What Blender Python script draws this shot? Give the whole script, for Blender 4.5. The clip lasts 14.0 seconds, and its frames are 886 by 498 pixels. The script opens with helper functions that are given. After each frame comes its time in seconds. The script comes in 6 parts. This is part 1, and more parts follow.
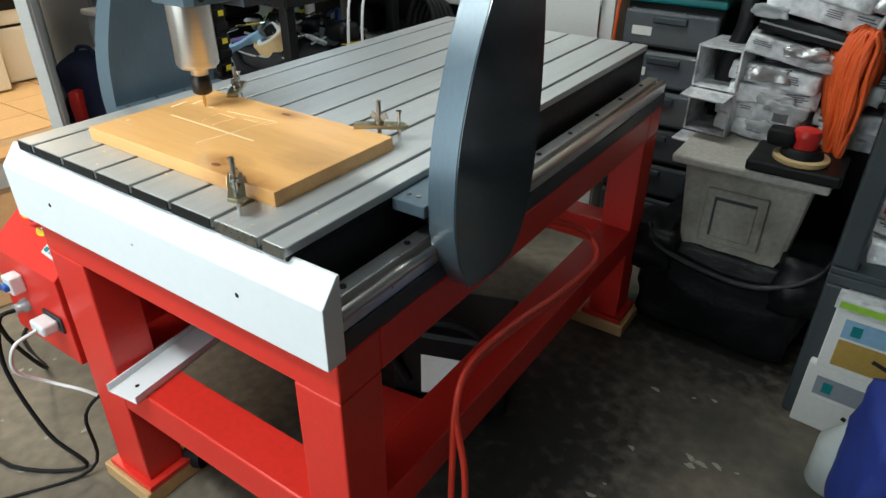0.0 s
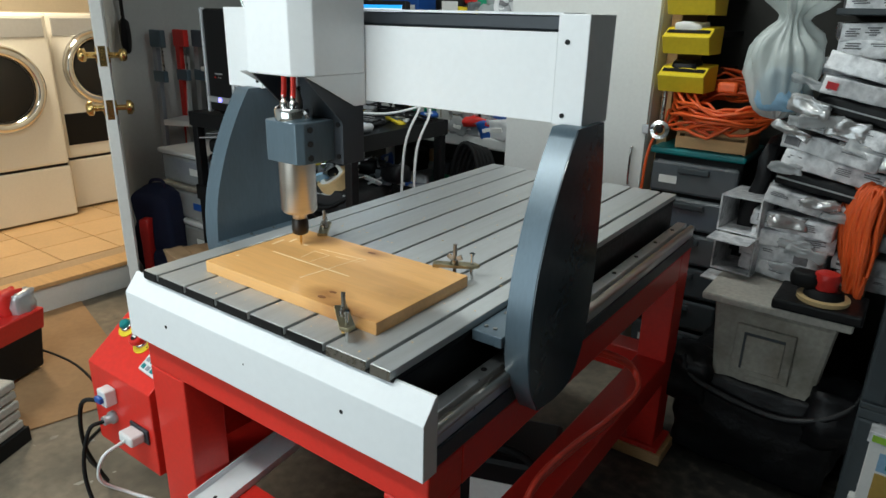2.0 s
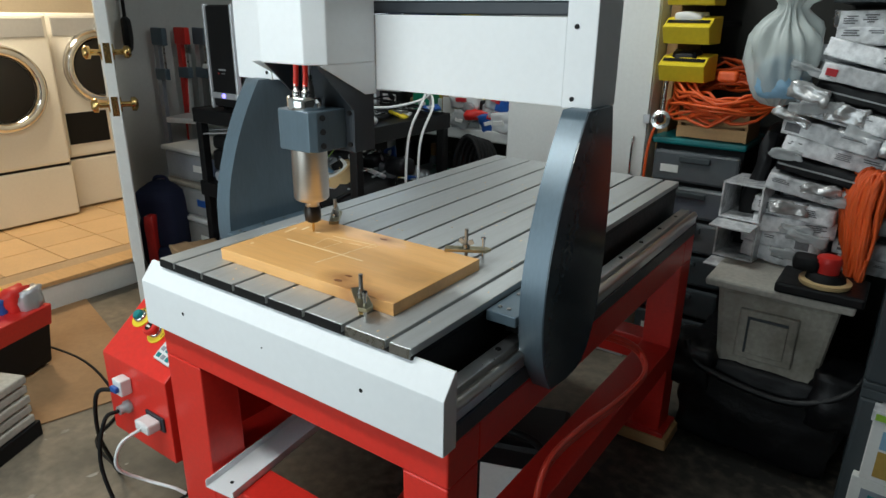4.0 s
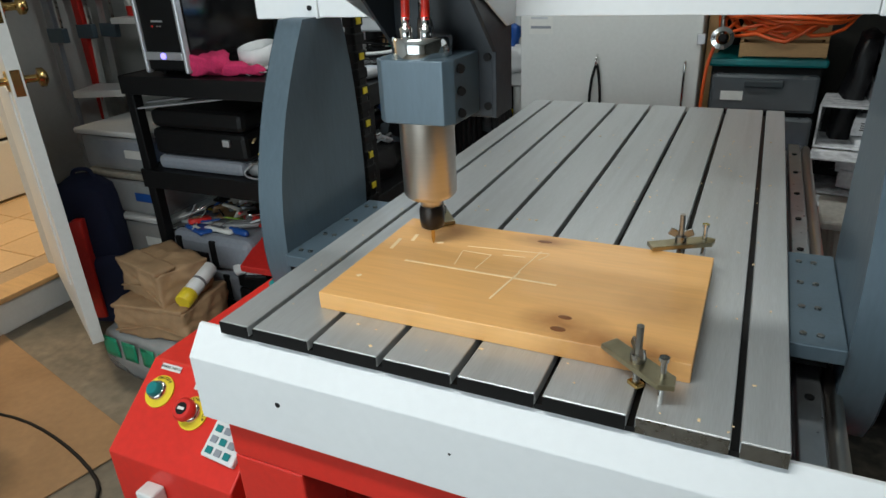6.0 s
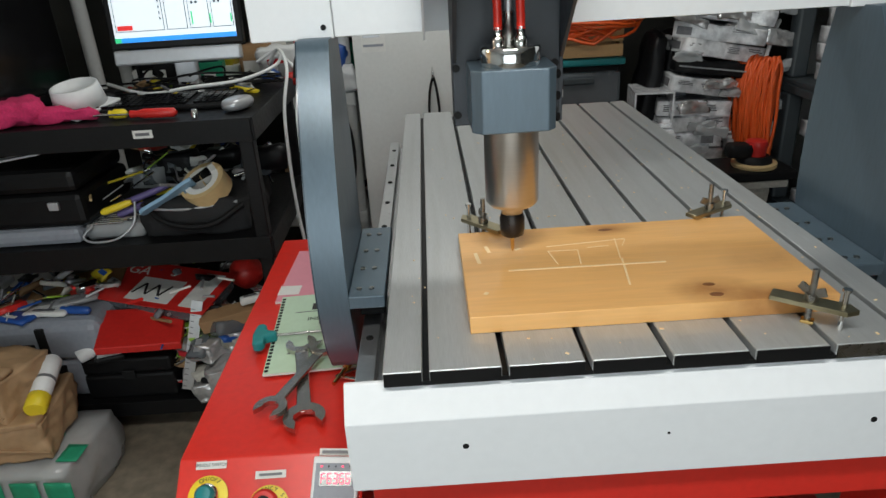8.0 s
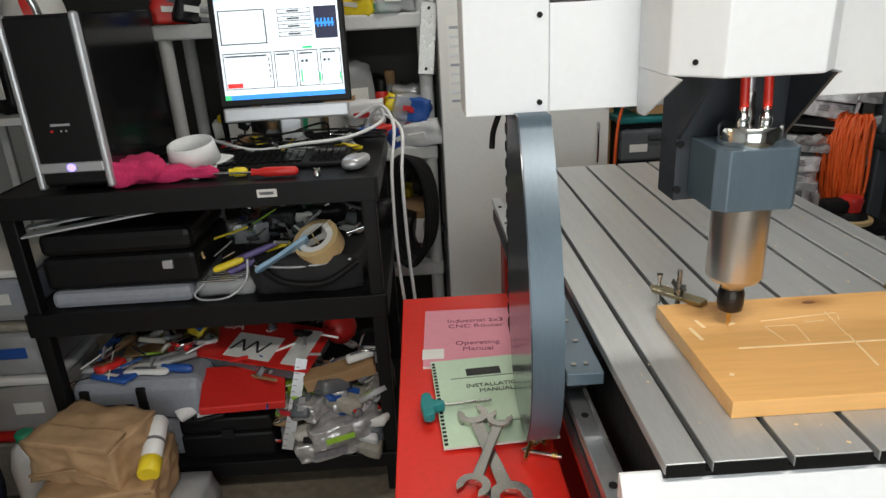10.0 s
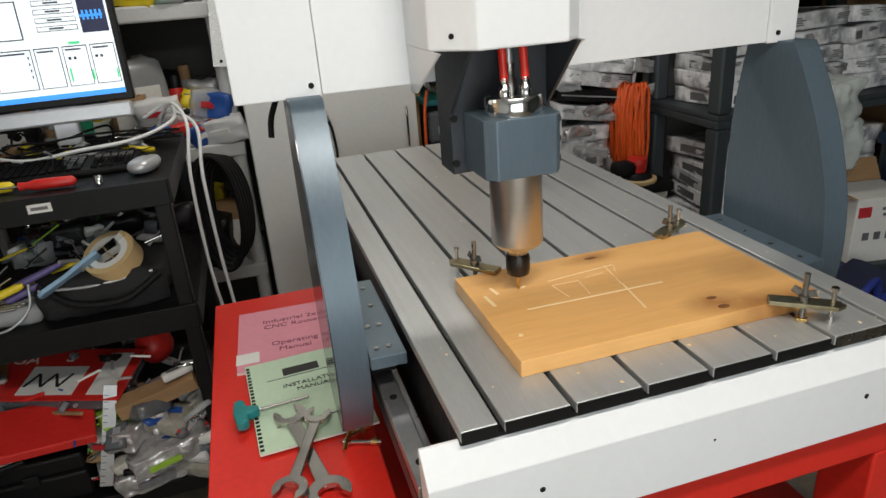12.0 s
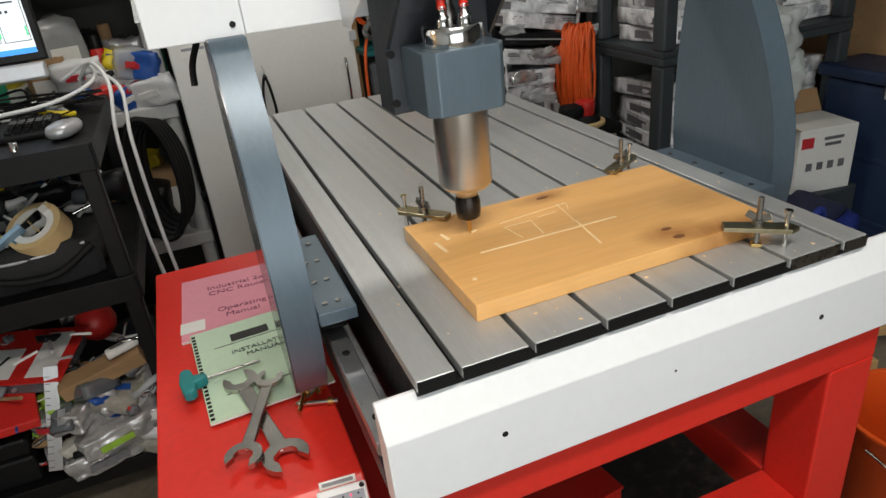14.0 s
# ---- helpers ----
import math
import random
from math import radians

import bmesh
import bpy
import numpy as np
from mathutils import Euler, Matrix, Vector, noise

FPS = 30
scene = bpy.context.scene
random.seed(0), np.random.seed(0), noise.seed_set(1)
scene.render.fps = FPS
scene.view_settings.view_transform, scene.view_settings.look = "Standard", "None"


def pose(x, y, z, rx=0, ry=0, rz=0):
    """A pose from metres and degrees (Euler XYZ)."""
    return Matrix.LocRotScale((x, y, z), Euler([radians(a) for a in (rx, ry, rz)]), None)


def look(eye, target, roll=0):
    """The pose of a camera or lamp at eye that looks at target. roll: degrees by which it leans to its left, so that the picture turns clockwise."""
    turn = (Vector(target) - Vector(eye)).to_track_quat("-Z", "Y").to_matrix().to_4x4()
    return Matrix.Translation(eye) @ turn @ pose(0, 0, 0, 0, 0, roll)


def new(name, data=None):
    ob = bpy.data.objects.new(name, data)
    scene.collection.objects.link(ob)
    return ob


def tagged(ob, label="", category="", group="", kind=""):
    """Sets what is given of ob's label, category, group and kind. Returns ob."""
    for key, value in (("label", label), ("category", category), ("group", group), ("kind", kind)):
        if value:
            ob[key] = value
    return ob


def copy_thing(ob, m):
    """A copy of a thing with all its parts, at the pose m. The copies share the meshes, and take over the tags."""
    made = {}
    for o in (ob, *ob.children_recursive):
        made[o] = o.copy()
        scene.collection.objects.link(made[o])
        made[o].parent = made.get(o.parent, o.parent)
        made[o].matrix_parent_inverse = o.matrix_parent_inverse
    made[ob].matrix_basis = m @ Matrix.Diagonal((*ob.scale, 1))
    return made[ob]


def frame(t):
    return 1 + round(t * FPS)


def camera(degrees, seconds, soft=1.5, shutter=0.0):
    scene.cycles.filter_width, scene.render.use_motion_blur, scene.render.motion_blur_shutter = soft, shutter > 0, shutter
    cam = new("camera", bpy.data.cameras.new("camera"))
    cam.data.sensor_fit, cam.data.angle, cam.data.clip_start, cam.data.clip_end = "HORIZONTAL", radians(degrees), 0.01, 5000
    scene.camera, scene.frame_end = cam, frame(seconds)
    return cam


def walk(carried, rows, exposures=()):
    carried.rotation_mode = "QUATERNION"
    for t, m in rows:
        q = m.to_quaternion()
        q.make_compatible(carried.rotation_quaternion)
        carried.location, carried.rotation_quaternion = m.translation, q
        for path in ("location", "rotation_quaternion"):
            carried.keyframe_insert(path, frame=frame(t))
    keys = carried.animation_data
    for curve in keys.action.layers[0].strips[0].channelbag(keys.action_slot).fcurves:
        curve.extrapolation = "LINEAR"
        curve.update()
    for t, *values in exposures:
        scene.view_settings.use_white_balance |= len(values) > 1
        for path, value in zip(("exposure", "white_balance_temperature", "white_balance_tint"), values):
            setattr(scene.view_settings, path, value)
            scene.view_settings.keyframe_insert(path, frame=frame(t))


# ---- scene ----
cam = camera(67.9, 14.0)
PATH = [
    (0, (1.342, -0.527, 1.411), (0.374, 0.902, 0.401), 0.5),
    (0.5, (1.354, -0.58, 1.451), (0.317, 0.857, 0.525), 2.0),
    (1, (1.287, -0.613, 1.451), (0.238, 0.849, 0.578), -0.2),
    (1.5, (1.199, -0.648, 1.518), (0.239, 0.958, 0.811), -2.1),
    (2, (1.333, -0.719, 1.501), (0.237, 0.813, 0.828), 1.3),
    (2.2, (1.387, -0.732, 1.502), (0.233, 0.745, 0.805), 0.2),
    (4.3, (1.291, -0.767, 1.476), (0.224, 0.785, 0.806), 0.1),
    (4.5, (1.179, -0.748, 1.475), (0.147, 0.821, 0.788), -1.7),
    (5, (0.974, -0.684, 1.467), (0.093, 0.942, 0.704), -1.4),
    (5.5, (0.815, -0.575, 1.452), (-0.088, 1.019, 0.648), -2.8),
    (6, (0.641, -0.584, 1.412), (-0.158, 1.05, 0.578), -3.0),
    (6.5, (0.433, -0.674, 1.418), (0.004, 1.081, 0.561), -2.6),
    (7, (0.362, -0.687, 1.405), (-0.134, 1.044, 0.534), -1.4),
    (7.2, (0.299, -0.69, 1.403), (-0.061, 1.078, 0.538), -1.3),
    (9.3, (-0.166, -0.642, 1.47), (-0.028, 1.195, 0.692), -4.1),
    (9.5, (-0.205, -0.629, 1.472), (-0.075, 1.214, 0.704), -3.7),
    (10, (-0.266, -0.639, 1.488), (-0.23, 1.23, 0.778), -3.1),
    (10.5, (-0.265, -0.638, 1.494), (-0.264, 1.259, 0.859), -3.1),
    (11, (-0.267, -0.636, 1.501), (-0.285, 1.271, 0.899), -3.7),
    (11.5, (-0.232, -0.648, 1.48), (0.017, 1.229, 0.837), -3.2),
    (12, (-0.178, -0.635, 1.468), (0.311, 1.147, 0.704), -4.4),
    (12.5, (-0.195, -0.596, 1.415), (0.252, 1.101, 0.456), -8.7),
    (13, (-0.202, -0.59, 1.419), (0.209, 1.108, 0.445), -7.4),
    (13.5, (-0.19, -0.595, 1.425), (0.294, 1.109, 0.496), -6.8),
    (14, (-0.159, -0.603, 1.426), (0.432, 1.091, 0.541), -6.3),
]
EXPOSURES = [(0, 0.56, 6150, 1), (1.0, 0.47, 6150, 1), (1.5, 0.25, 6150, 1), (2.0, 0.05, 6150, 1), (4.5, -0.03, 6150, 2), (5.0, -0.08, 6150, 2), (6.0, -0.17, 6200, 3), (7.0, -0.28, 6250, 4),
             (9.5, -0.05, 6800, 9), (11.0, 0.02, 6800, 9), (12.0, -0.12, 6900, 10), (13.0, -0.2, 7000, 11), (14.0, -0.05, 6900, 10)]
walk(cam, [(t, look(eye, target, roll)) for t, eye, target, roll in PATH], EXPOSURES)
# ---- light ----
world = bpy.data.worlds.new("sky")
scene.world = world
world.use_nodes = True
wn = world.node_tree.nodes
sky = wn.new("ShaderNodeTexSky")
sky.sky_type, sky.sun_disc = "NISHITA", False
sky.sun_elevation, sky.sun_rotation = radians(30), radians(200)
world.node_tree.links.new(sky.outputs[0], wn["Background"].inputs[0])
wn["Background"].inputs[1].default_value = 0.08


def area(name, place, target, sx, sy, watts, rgb):
    data = bpy.data.lights.new(name, "AREA")
    data.shape, data.size, data.size_y, data.energy, data.color = "RECTANGLE", sx, sy, watts, rgb
    ob = new(name, data)
    ob.matrix_world = look(place, target)
    return ob


# front ceiling tube, daylight from the open garage door behind, warm bulb in the laundry
area("tube_and_fill", (0.05, -0.75, 2.36), (0.05, -0.74, 0), 1.2, 0.2, 27, (1.0, 0.98, 0.95))
# Fill lamp added to brighten the cabinet and shelves at the back.
area("tube_and_fill", (0.2, 1.3, 2.36), (0.2, 1.31, 0), 1.2, 0.14, 12, (1.0, 0.98, 0.95))
area("garage_door_daylight", (-0.3, -2.9, 1.2), (-0.1, 0, 1.0), 2.6, 1.9, 42, (0.86, 0.94, 1.0))
area("laundry_light", (-2.95, 0.9, 2.3), (-2.95, 0.91, 0), 0.4, 0.4, 34, (1.0, 0.78, 0.55))
scene.view_settings.exposure = 0.0

# ---- materials ----
def mat(name, rgb, rough=0.5, metal=0.0, var=0.15, scale=5.0, fine=70.0, bump=0.08, spec=0.5, stretch=(1, 1, 1), dark=None, mix=0.0, glow=0.0, island=0.0, coat=0.0):
    """A surface with variation at two scales; dark, mix: a second colour in patches."""
    m = bpy.data.materials.new(name)
    m.use_nodes = True
    n, l = m.node_tree.nodes, m.node_tree.links
    b = n["Principled BSDF"]
    b.inputs["Metallic"].default_value = metal
    b.inputs["Specular IOR Level"].default_value = spec
    b.inputs["Coat Weight"].default_value = coat
    tc, mp = n.new("ShaderNodeTexCoord"), n.new("ShaderNodeMapping")
    mp.inputs["Scale"].default_value = stretch
    l.new(tc.outputs["Object"], mp.inputs["Vector"])
    big, small = n.new("ShaderNodeTexNoise"), n.new("ShaderNodeTexNoise")
    big.inputs["Scale"].default_value, big.inputs["Detail"].default_value = scale, 4
    small.inputs["Scale"].default_value, small.inputs["Detail"].default_value = fine, 3
    for t in (big, small):
        l.new(mp.outputs[0], t.inputs["Vector"])
    add = n.new("ShaderNodeMath")
    add.operation = "ADD"
    l.new(big.outputs["Fac"], add.inputs[0])
    l.new(small.outputs["Fac"], add.inputs[1])
    half = n.new("ShaderNodeMapRange")
    half.inputs["From Min"].default_value, half.inputs["From Max"].default_value = 0.6, 1.4
    half.inputs["To Min"].default_value, half.inputs["To Max"].default_value = 1 - var, 1 + var
    l.new(add.outputs[0], half.inputs["Value"])
    col = n.new("ShaderNodeMix")
    col.data_type = "RGBA"
    col.inputs["A"].default_value = (*rgb, 1)
    col.inputs["B"].default_value = (*(dark or rgb), 1)
    patch = n.new("ShaderNodeMapRange")
    patch.inputs["From Min"].default_value, patch.inputs["From Max"].default_value = 0.45, 0.7
    patch.inputs["To Max"].default_value = mix
    l.new(big.outputs["Fac"], patch.inputs["Value"])
    l.new(patch.outputs[0], col.inputs["Factor"])
    out = n.new("ShaderNodeMix")
    out.data_type, out.blend_type = "RGBA", "MULTIPLY"
    out.inputs["Factor"].default_value = 1
    l.new(col.outputs["Result"], out.inputs["A"])
    l.new(half.outputs[0], out.inputs["B"])
    last = out.outputs["Result"]
    if island:
        info, mr, mul = n.new("ShaderNodeObjectInfo"), n.new("ShaderNodeMapRange"), n.new("ShaderNodeMix")
        mr.inputs["To Min"].default_value, mr.inputs["To Max"].default_value = 1 - island, 1 + island
        mul.data_type, mul.blend_type = "RGBA", "MULTIPLY"
        mul.inputs["Factor"].default_value = 1
        l.new(info.outputs["Random"], mr.inputs["Value"])
        l.new(last, mul.inputs["A"])
        l.new(mr.outputs[0], mul.inputs["B"])
        last = mul.outputs["Result"]
    l.new(last, b.inputs["Base Color"])
    rr = n.new("ShaderNodeMapRange")
    rr.inputs["To Min"].default_value, rr.inputs["To Max"].default_value = max(rough - min(0.1, 0.6 * var), 0.02), min(rough + min(0.12, 0.6 * var), 1)
    l.new(small.outputs["Fac"], rr.inputs["Value"])
    l.new(rr.outputs[0], b.inputs["Roughness"])
    if bump:
        bp = n.new("ShaderNodeBump")
        bp.inputs["Strength"].default_value, bp.inputs["Distance"].default_value = bump, 0.004
        l.new(add.outputs[0], bp.inputs["Height"])
        l.new(bp.outputs[0], b.inputs["Normal"])
    if glow:
        b.inputs["Emission Color"].default_value = (*rgb, 1)
        b.inputs["Emission Strength"].default_value = glow
    return m


def glass(name, rgb, rough=0.15, alpha=0.5):
    """Thin clear or tinted plastic."""
    m = mat(name, rgb, rough, var=0.1, bump=0.25, fine=25)
    m.node_tree.nodes["Principled BSDF"].inputs["Alpha"].default_value = alpha
    return m


WHITE_PAINT = mat("white_paint", (0.80, 0.82, 0.84), 0.38, var=0.025, bump=0.03)
RED_PAINT = mat("red_paint", (0.70, 0.03, 0.02), 0.34, var=0.1, scale=4, bump=0.06, dark=(0.58, 0.022, 0.015), mix=0.5)
MIRROR_DARK = mat("polished_dark_plate", (0.045, 0.062, 0.078), 0.17, var=0.1, bump=0.01, spec=0.6)
SLATE = mat("slate_paint", (0.10, 0.142, 0.178), 0.33, 0.25, spec=0.7, var=0.12, scale=4, fine=55, stretch=(3, 3, 0.6), bump=0.05)
SLATE_D = mat("dark_slate_paint", (0.03, 0.036, 0.045), 0.42, var=0.15, bump=0.06)
ALU = mat("milled_aluminium", (0.53, 0.545, 0.55), 0.42, 0.5, var=0.14, scale=3, fine=60, stretch=(14, 0.6, 4), bump=0.12, dark=(0.38, 0.39, 0.385), mix=0.6)
ALU_B = mat("bright_aluminium", (0.62, 0.63, 0.64), 0.3, 0.9, var=0.1, bump=0.04)
STEEL = mat("turned_steel", (0.60, 0.55, 0.50), 0.3, 1.0, var=0.05, scale=2, fine=30, stretch=(0.3, 0.3, 9), bump=0.0)
SPANNER = mat("worn_chrome", (0.52, 0.50, 0.47), 0.24, 1.0, var=0.12, scale=9, bump=0.0)
CHROME = mat("chrome", (0.75, 0.75, 0.74), 0.12, 1.0, var=0.04, bump=0.0)
TOOL = mat("tool_steel", (0.33, 0.32, 0.30), 0.28, 1.0, var=0.2, bump=0.06)
BRASS = mat("brass", (0.62, 0.42, 0.16), 0.24, 1.0, var=0.1, bump=0.03)
BLACK = mat("black_metal", (0.006, 0.006, 0.0065), 0.42, var=0.3, bump=0.08, spec=0.25)
RUBBER = mat("black_rubber", (0.007, 0.007, 0.0075), 0.62, var=0.3, bump=0.1, spec=0.25)
GLOSS_BLACK = mat("glossy_black", (0.008, 0.008, 0.009), 0.14, var=0.1, bump=0.02)
NUT_DARK = mat("blackened_steel", (0.035, 0.028, 0.024), 0.3, 0.6, var=0.2)
ZINC = mat("yellow_zinc", (0.42, 0.37, 0.24), 0.32, 1.0, var=0.15)
PINE = mat("pine_board", (0.87, 0.48, 0.17), 0.36, var=0.09, scale=3, fine=11, stretch=(1.2, 15, 15), bump=0.06, dark=(0.74, 0.39, 0.13), mix=0.7, coat=0.3)


def stains_and_shade(m, places, rgb):
    """Soft dark spots in the colour, for soaked-in stains and painted shade: places are (x, y, reach along, reach
    across, strength).
    """
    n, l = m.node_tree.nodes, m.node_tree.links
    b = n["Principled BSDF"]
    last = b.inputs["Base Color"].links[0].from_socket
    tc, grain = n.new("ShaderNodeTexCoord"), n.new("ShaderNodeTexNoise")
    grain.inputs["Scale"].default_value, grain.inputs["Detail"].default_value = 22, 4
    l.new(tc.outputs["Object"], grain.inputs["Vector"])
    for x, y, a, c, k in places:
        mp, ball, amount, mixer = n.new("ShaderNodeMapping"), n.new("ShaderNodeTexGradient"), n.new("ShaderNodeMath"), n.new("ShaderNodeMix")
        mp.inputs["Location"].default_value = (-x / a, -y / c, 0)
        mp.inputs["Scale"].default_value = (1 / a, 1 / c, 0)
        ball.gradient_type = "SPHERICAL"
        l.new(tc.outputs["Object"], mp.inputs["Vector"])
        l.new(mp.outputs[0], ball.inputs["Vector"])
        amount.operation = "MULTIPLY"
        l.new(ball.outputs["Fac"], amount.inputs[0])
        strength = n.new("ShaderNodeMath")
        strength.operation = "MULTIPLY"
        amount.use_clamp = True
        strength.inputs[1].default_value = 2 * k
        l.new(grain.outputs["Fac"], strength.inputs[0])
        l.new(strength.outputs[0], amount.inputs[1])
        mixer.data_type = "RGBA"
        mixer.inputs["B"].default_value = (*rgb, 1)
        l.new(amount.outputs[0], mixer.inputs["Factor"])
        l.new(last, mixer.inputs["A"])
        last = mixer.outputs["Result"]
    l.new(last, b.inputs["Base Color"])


# Resin stains round the knots; the last spot paints the spindle's shade.
stains_and_shade(PINE, ((0.345, 0.035, 0.07, 0.045, 0.9), (0.43, 0.008, 0.12, 0.04, 0.85), (0.46, 0.12, 0.08, 0.05, 0.4), (0.251, 0.268, 0.07, 0.028, 0.8), (0.085, 0.26, 0.07, 0.05, 0.75)), (0.34, 0.13, 0.03))
PINE_CUT = mat("pine_cut", (0.95, 0.72, 0.42), 0.7, var=0.1)
KNOT = mat("pine_knot", (0.20, 0.075, 0.025), 0.5, var=0.3)
PLY = mat("pine_block", (0.55, 0.34, 0.15), 0.6, var=0.2, stretch=(1, 8, 8))
ORANGE = mat("orange_cable", (0.72, 0.105, 0.018), 0.42, var=0.15, bump=0.05)
RED_HOSE = mat("red_hose", (0.75, 0.03, 0.015), 0.3, var=0.1, bump=0.02)
RED_TUBE = mat("red_flexible_tube", (0.72, 0.055, 0.03), 0.35, var=0.12, bump=0.02)
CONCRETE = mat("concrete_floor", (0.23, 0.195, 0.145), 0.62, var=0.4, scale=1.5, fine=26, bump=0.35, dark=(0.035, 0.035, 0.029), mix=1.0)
# Soft dark ovals: floor stain, plus painted shade under the machine and sack.
stains_and_shade(CONCRETE, ((0.80, 0.75, 0.56, 1.0, 1.35), (1.12, 1.5, 0.7, 0.5, 1.4), (0.35, 0.6, 0.7, 0.9, 1.0)), (0.018, 0.017, 0.014))
WALL = mat("grey_wall_paint", (0.54, 0.56, 0.55), 0.7, var=0.06, bump=0.1)
# Dark fill: shade behind goods, and an east wall kept from bouncing light.
SHADE_WALL = mat("shade_wall", (0.03, 0.03, 0.026), 0.75, var=0.3, bump=0.15)
WARMWALL = mat("warm_wall_paint", (0.78, 0.70, 0.56), 0.7, var=0.05, bump=0.08)
TILE = mat("tan_floor_tile", (0.62, 0.42, 0.22), 0.35, var=0.12, scale=4, island=0.08)
GROUT = mat("tile_grout", (0.42, 0.30, 0.18), 0.8)
ENAMEL = mat("washer_enamel", (0.80, 0.78, 0.72), 0.25, var=0.03, bump=0.01)
CAB_WHITE = mat("cabinet_white", (0.70, 0.71, 0.69), 0.45, var=0.05, bump=0.04, dark=(0.58, 0.58, 0.55), mix=0.4)
CARDBOARD = mat("cardboard", (0.34, 0.205, 0.10), 0.8, var=0.14, scale=6, fine=40, stretch=(1, 1, 5), bump=0.1)
KRAFT = mat("brown_paper", (0.37, 0.235, 0.125), 0.75, var=0.18, scale=9, fine=40, bump=0.3)
GREYPLASTIC = mat("grey_plastic", (0.58, 0.59, 0.58), 0.5, var=0.08, bump=0.06)
RACK = mat("dark_grey_plastic", (0.04, 0.05, 0.056), 0.5, var=0.15, bump=0.1)
CASE_GREY = mat("case_grey", (0.27, 0.29, 0.33), 0.45, var=0.12, bump=0.1)
FOIL = mat("crumpled_foil", (0.62, 0.62, 0.62), 0.22, 0.55, var=0.3, scale=14, fine=35, bump=0.9, dark=(0.25, 0.24, 0.23), mix=0.8)
PKG = mat("package_print", (0.80, 0.81, 0.83), 0.18, var=0.2, scale=19, fine=60, bump=0.7, dark=(0.22, 0.23, 0.25), mix=0.9, island=0.22, coat=0.6)
INK = mat("grey_print", (0.14, 0.14, 0.15), 0.4, var=0.4)
REDINK = mat("red_print", (0.55, 0.03, 0.04), 0.4)
WRAP = mat("black_film", (0.005, 0.005, 0.006), 0.42, spec=0.3, var=0.4, scale=12, fine=40, bump=0.5)
BAGPLASTIC = glass("plastic_bag", (0.66, 0.72, 0.70), 0.3, 0.62)
CLEARBIN = glass("smoky_plastic", (0.13, 0.145, 0.16), 0.25, 0.75)
CLEAR = glass("clear_plastic", (0.55, 0.57, 0.58), 0.18, 0.55)
YELLOW = mat("yellow_plastic", (0.80, 0.62, 0.03), 0.4, var=0.08)
NAVY = mat("navy_fabric", (0.012, 0.018, 0.055), 0.85, var=0.3, fine=200, bump=0.3)
BLUEBAG = mat("blue_fabric", (0.012, 0.03, 0.22), 0.75, var=0.25, fine=150, bump=0.3)
PINK = mat("pink_cloth", (0.62, 0.03, 0.13), 0.9, var=0.25, fine=160, bump=0.5)
PINKPAPER = mat("pink_paper", (0.72, 0.29, 0.36), 0.7, var=0.05)
GREENPAPER = mat("pale_green_paper", (0.50, 0.66, 0.50), 0.7, var=0.05)
PAPER = mat("white_paper", (0.74, 0.74, 0.71), 0.7, var=0.06)
TEXT = mat("black_ink", (0.015, 0.014, 0.014), 0.6)
PURPLE_INK = mat("purple_ink", (0.16, 0.02, 0.07), 0.6)
NAVY_TUB = mat("navy_plastic", (0.016, 0.032, 0.075), 0.45, var=0.15, bump=0.1)
TEAL = mat("teal_plastic", (0.01, 0.20, 0.21), 0.4)
BLUE = mat("blue_plastic", (0.02, 0.09, 0.36), 0.4)
LIGHTBLUE = mat("pale_blue_handle", (0.25, 0.42, 0.58), 0.45)
GREENP = mat("green_plastic", (0.02, 0.30, 0.16), 0.4)
LIME = mat("lime_print", (0.30, 0.52, 0.05), 0.4)
REDP = mat("red_plastic", (0.62, 0.025, 0.02), 0.4, var=0.12)
PURPLE = mat("purple_plastic", (0.13, 0.10, 0.26), 0.45)
TAN = mat("masking_tape", (0.62, 0.45, 0.22), 0.55, var=0.1)
MUSTARD = mat("mustard_print", (0.42, 0.27, 0.06), 0.5)
SILVER = mat("silver_plastic", (0.52, 0.53, 0.55), 0.32, 0.5, var=0.06)
WHITEP = mat("white_plastic", (0.74, 0.75, 0.75), 0.4, var=0.05)
DIRTY_TUB = mat("dusty_plastic", (0.36, 0.34, 0.29), 0.65, var=0.25, scale=6, dark=(0.13, 0.115, 0.09), mix=0.85)
DRIED = mat("wet_brick_grey", (0.45, 0.43, 0.38), 0.7, var=0.25)
SCREEN = mat("lit_screen", (0.80, 0.88, 0.95), 0.3, var=0.02, bump=0, glow=0.75)
SCREEN_BLUE = mat("lit_screen_blue", (0.03, 0.30, 0.85), 0.3, var=0.02, bump=0, glow=0.9)
SCREEN_NAVY = mat("lit_screen_navy", (0.008, 0.012, 0.05), 0.3, var=0.02, bump=0, glow=0.6)
SCREEN_GREEN = mat("lit_screen_green", (0.05, 0.6, 0.25), 0.3, var=0.02, bump=0, glow=0.8)
SCREEN_RED = mat("lit_screen_red", (0.7, 0.03, 0.03), 0.3, var=0.02, bump=0, glow=0.8)
LED = mat("blue_led", (0.25, 0.2, 1.0), 0.3, var=0, bump=0, glow=3.0)
LED_RED = mat("red_digits", (1.0, 0.02, 0.08), 0.3, var=0, bump=0, glow=2.5)


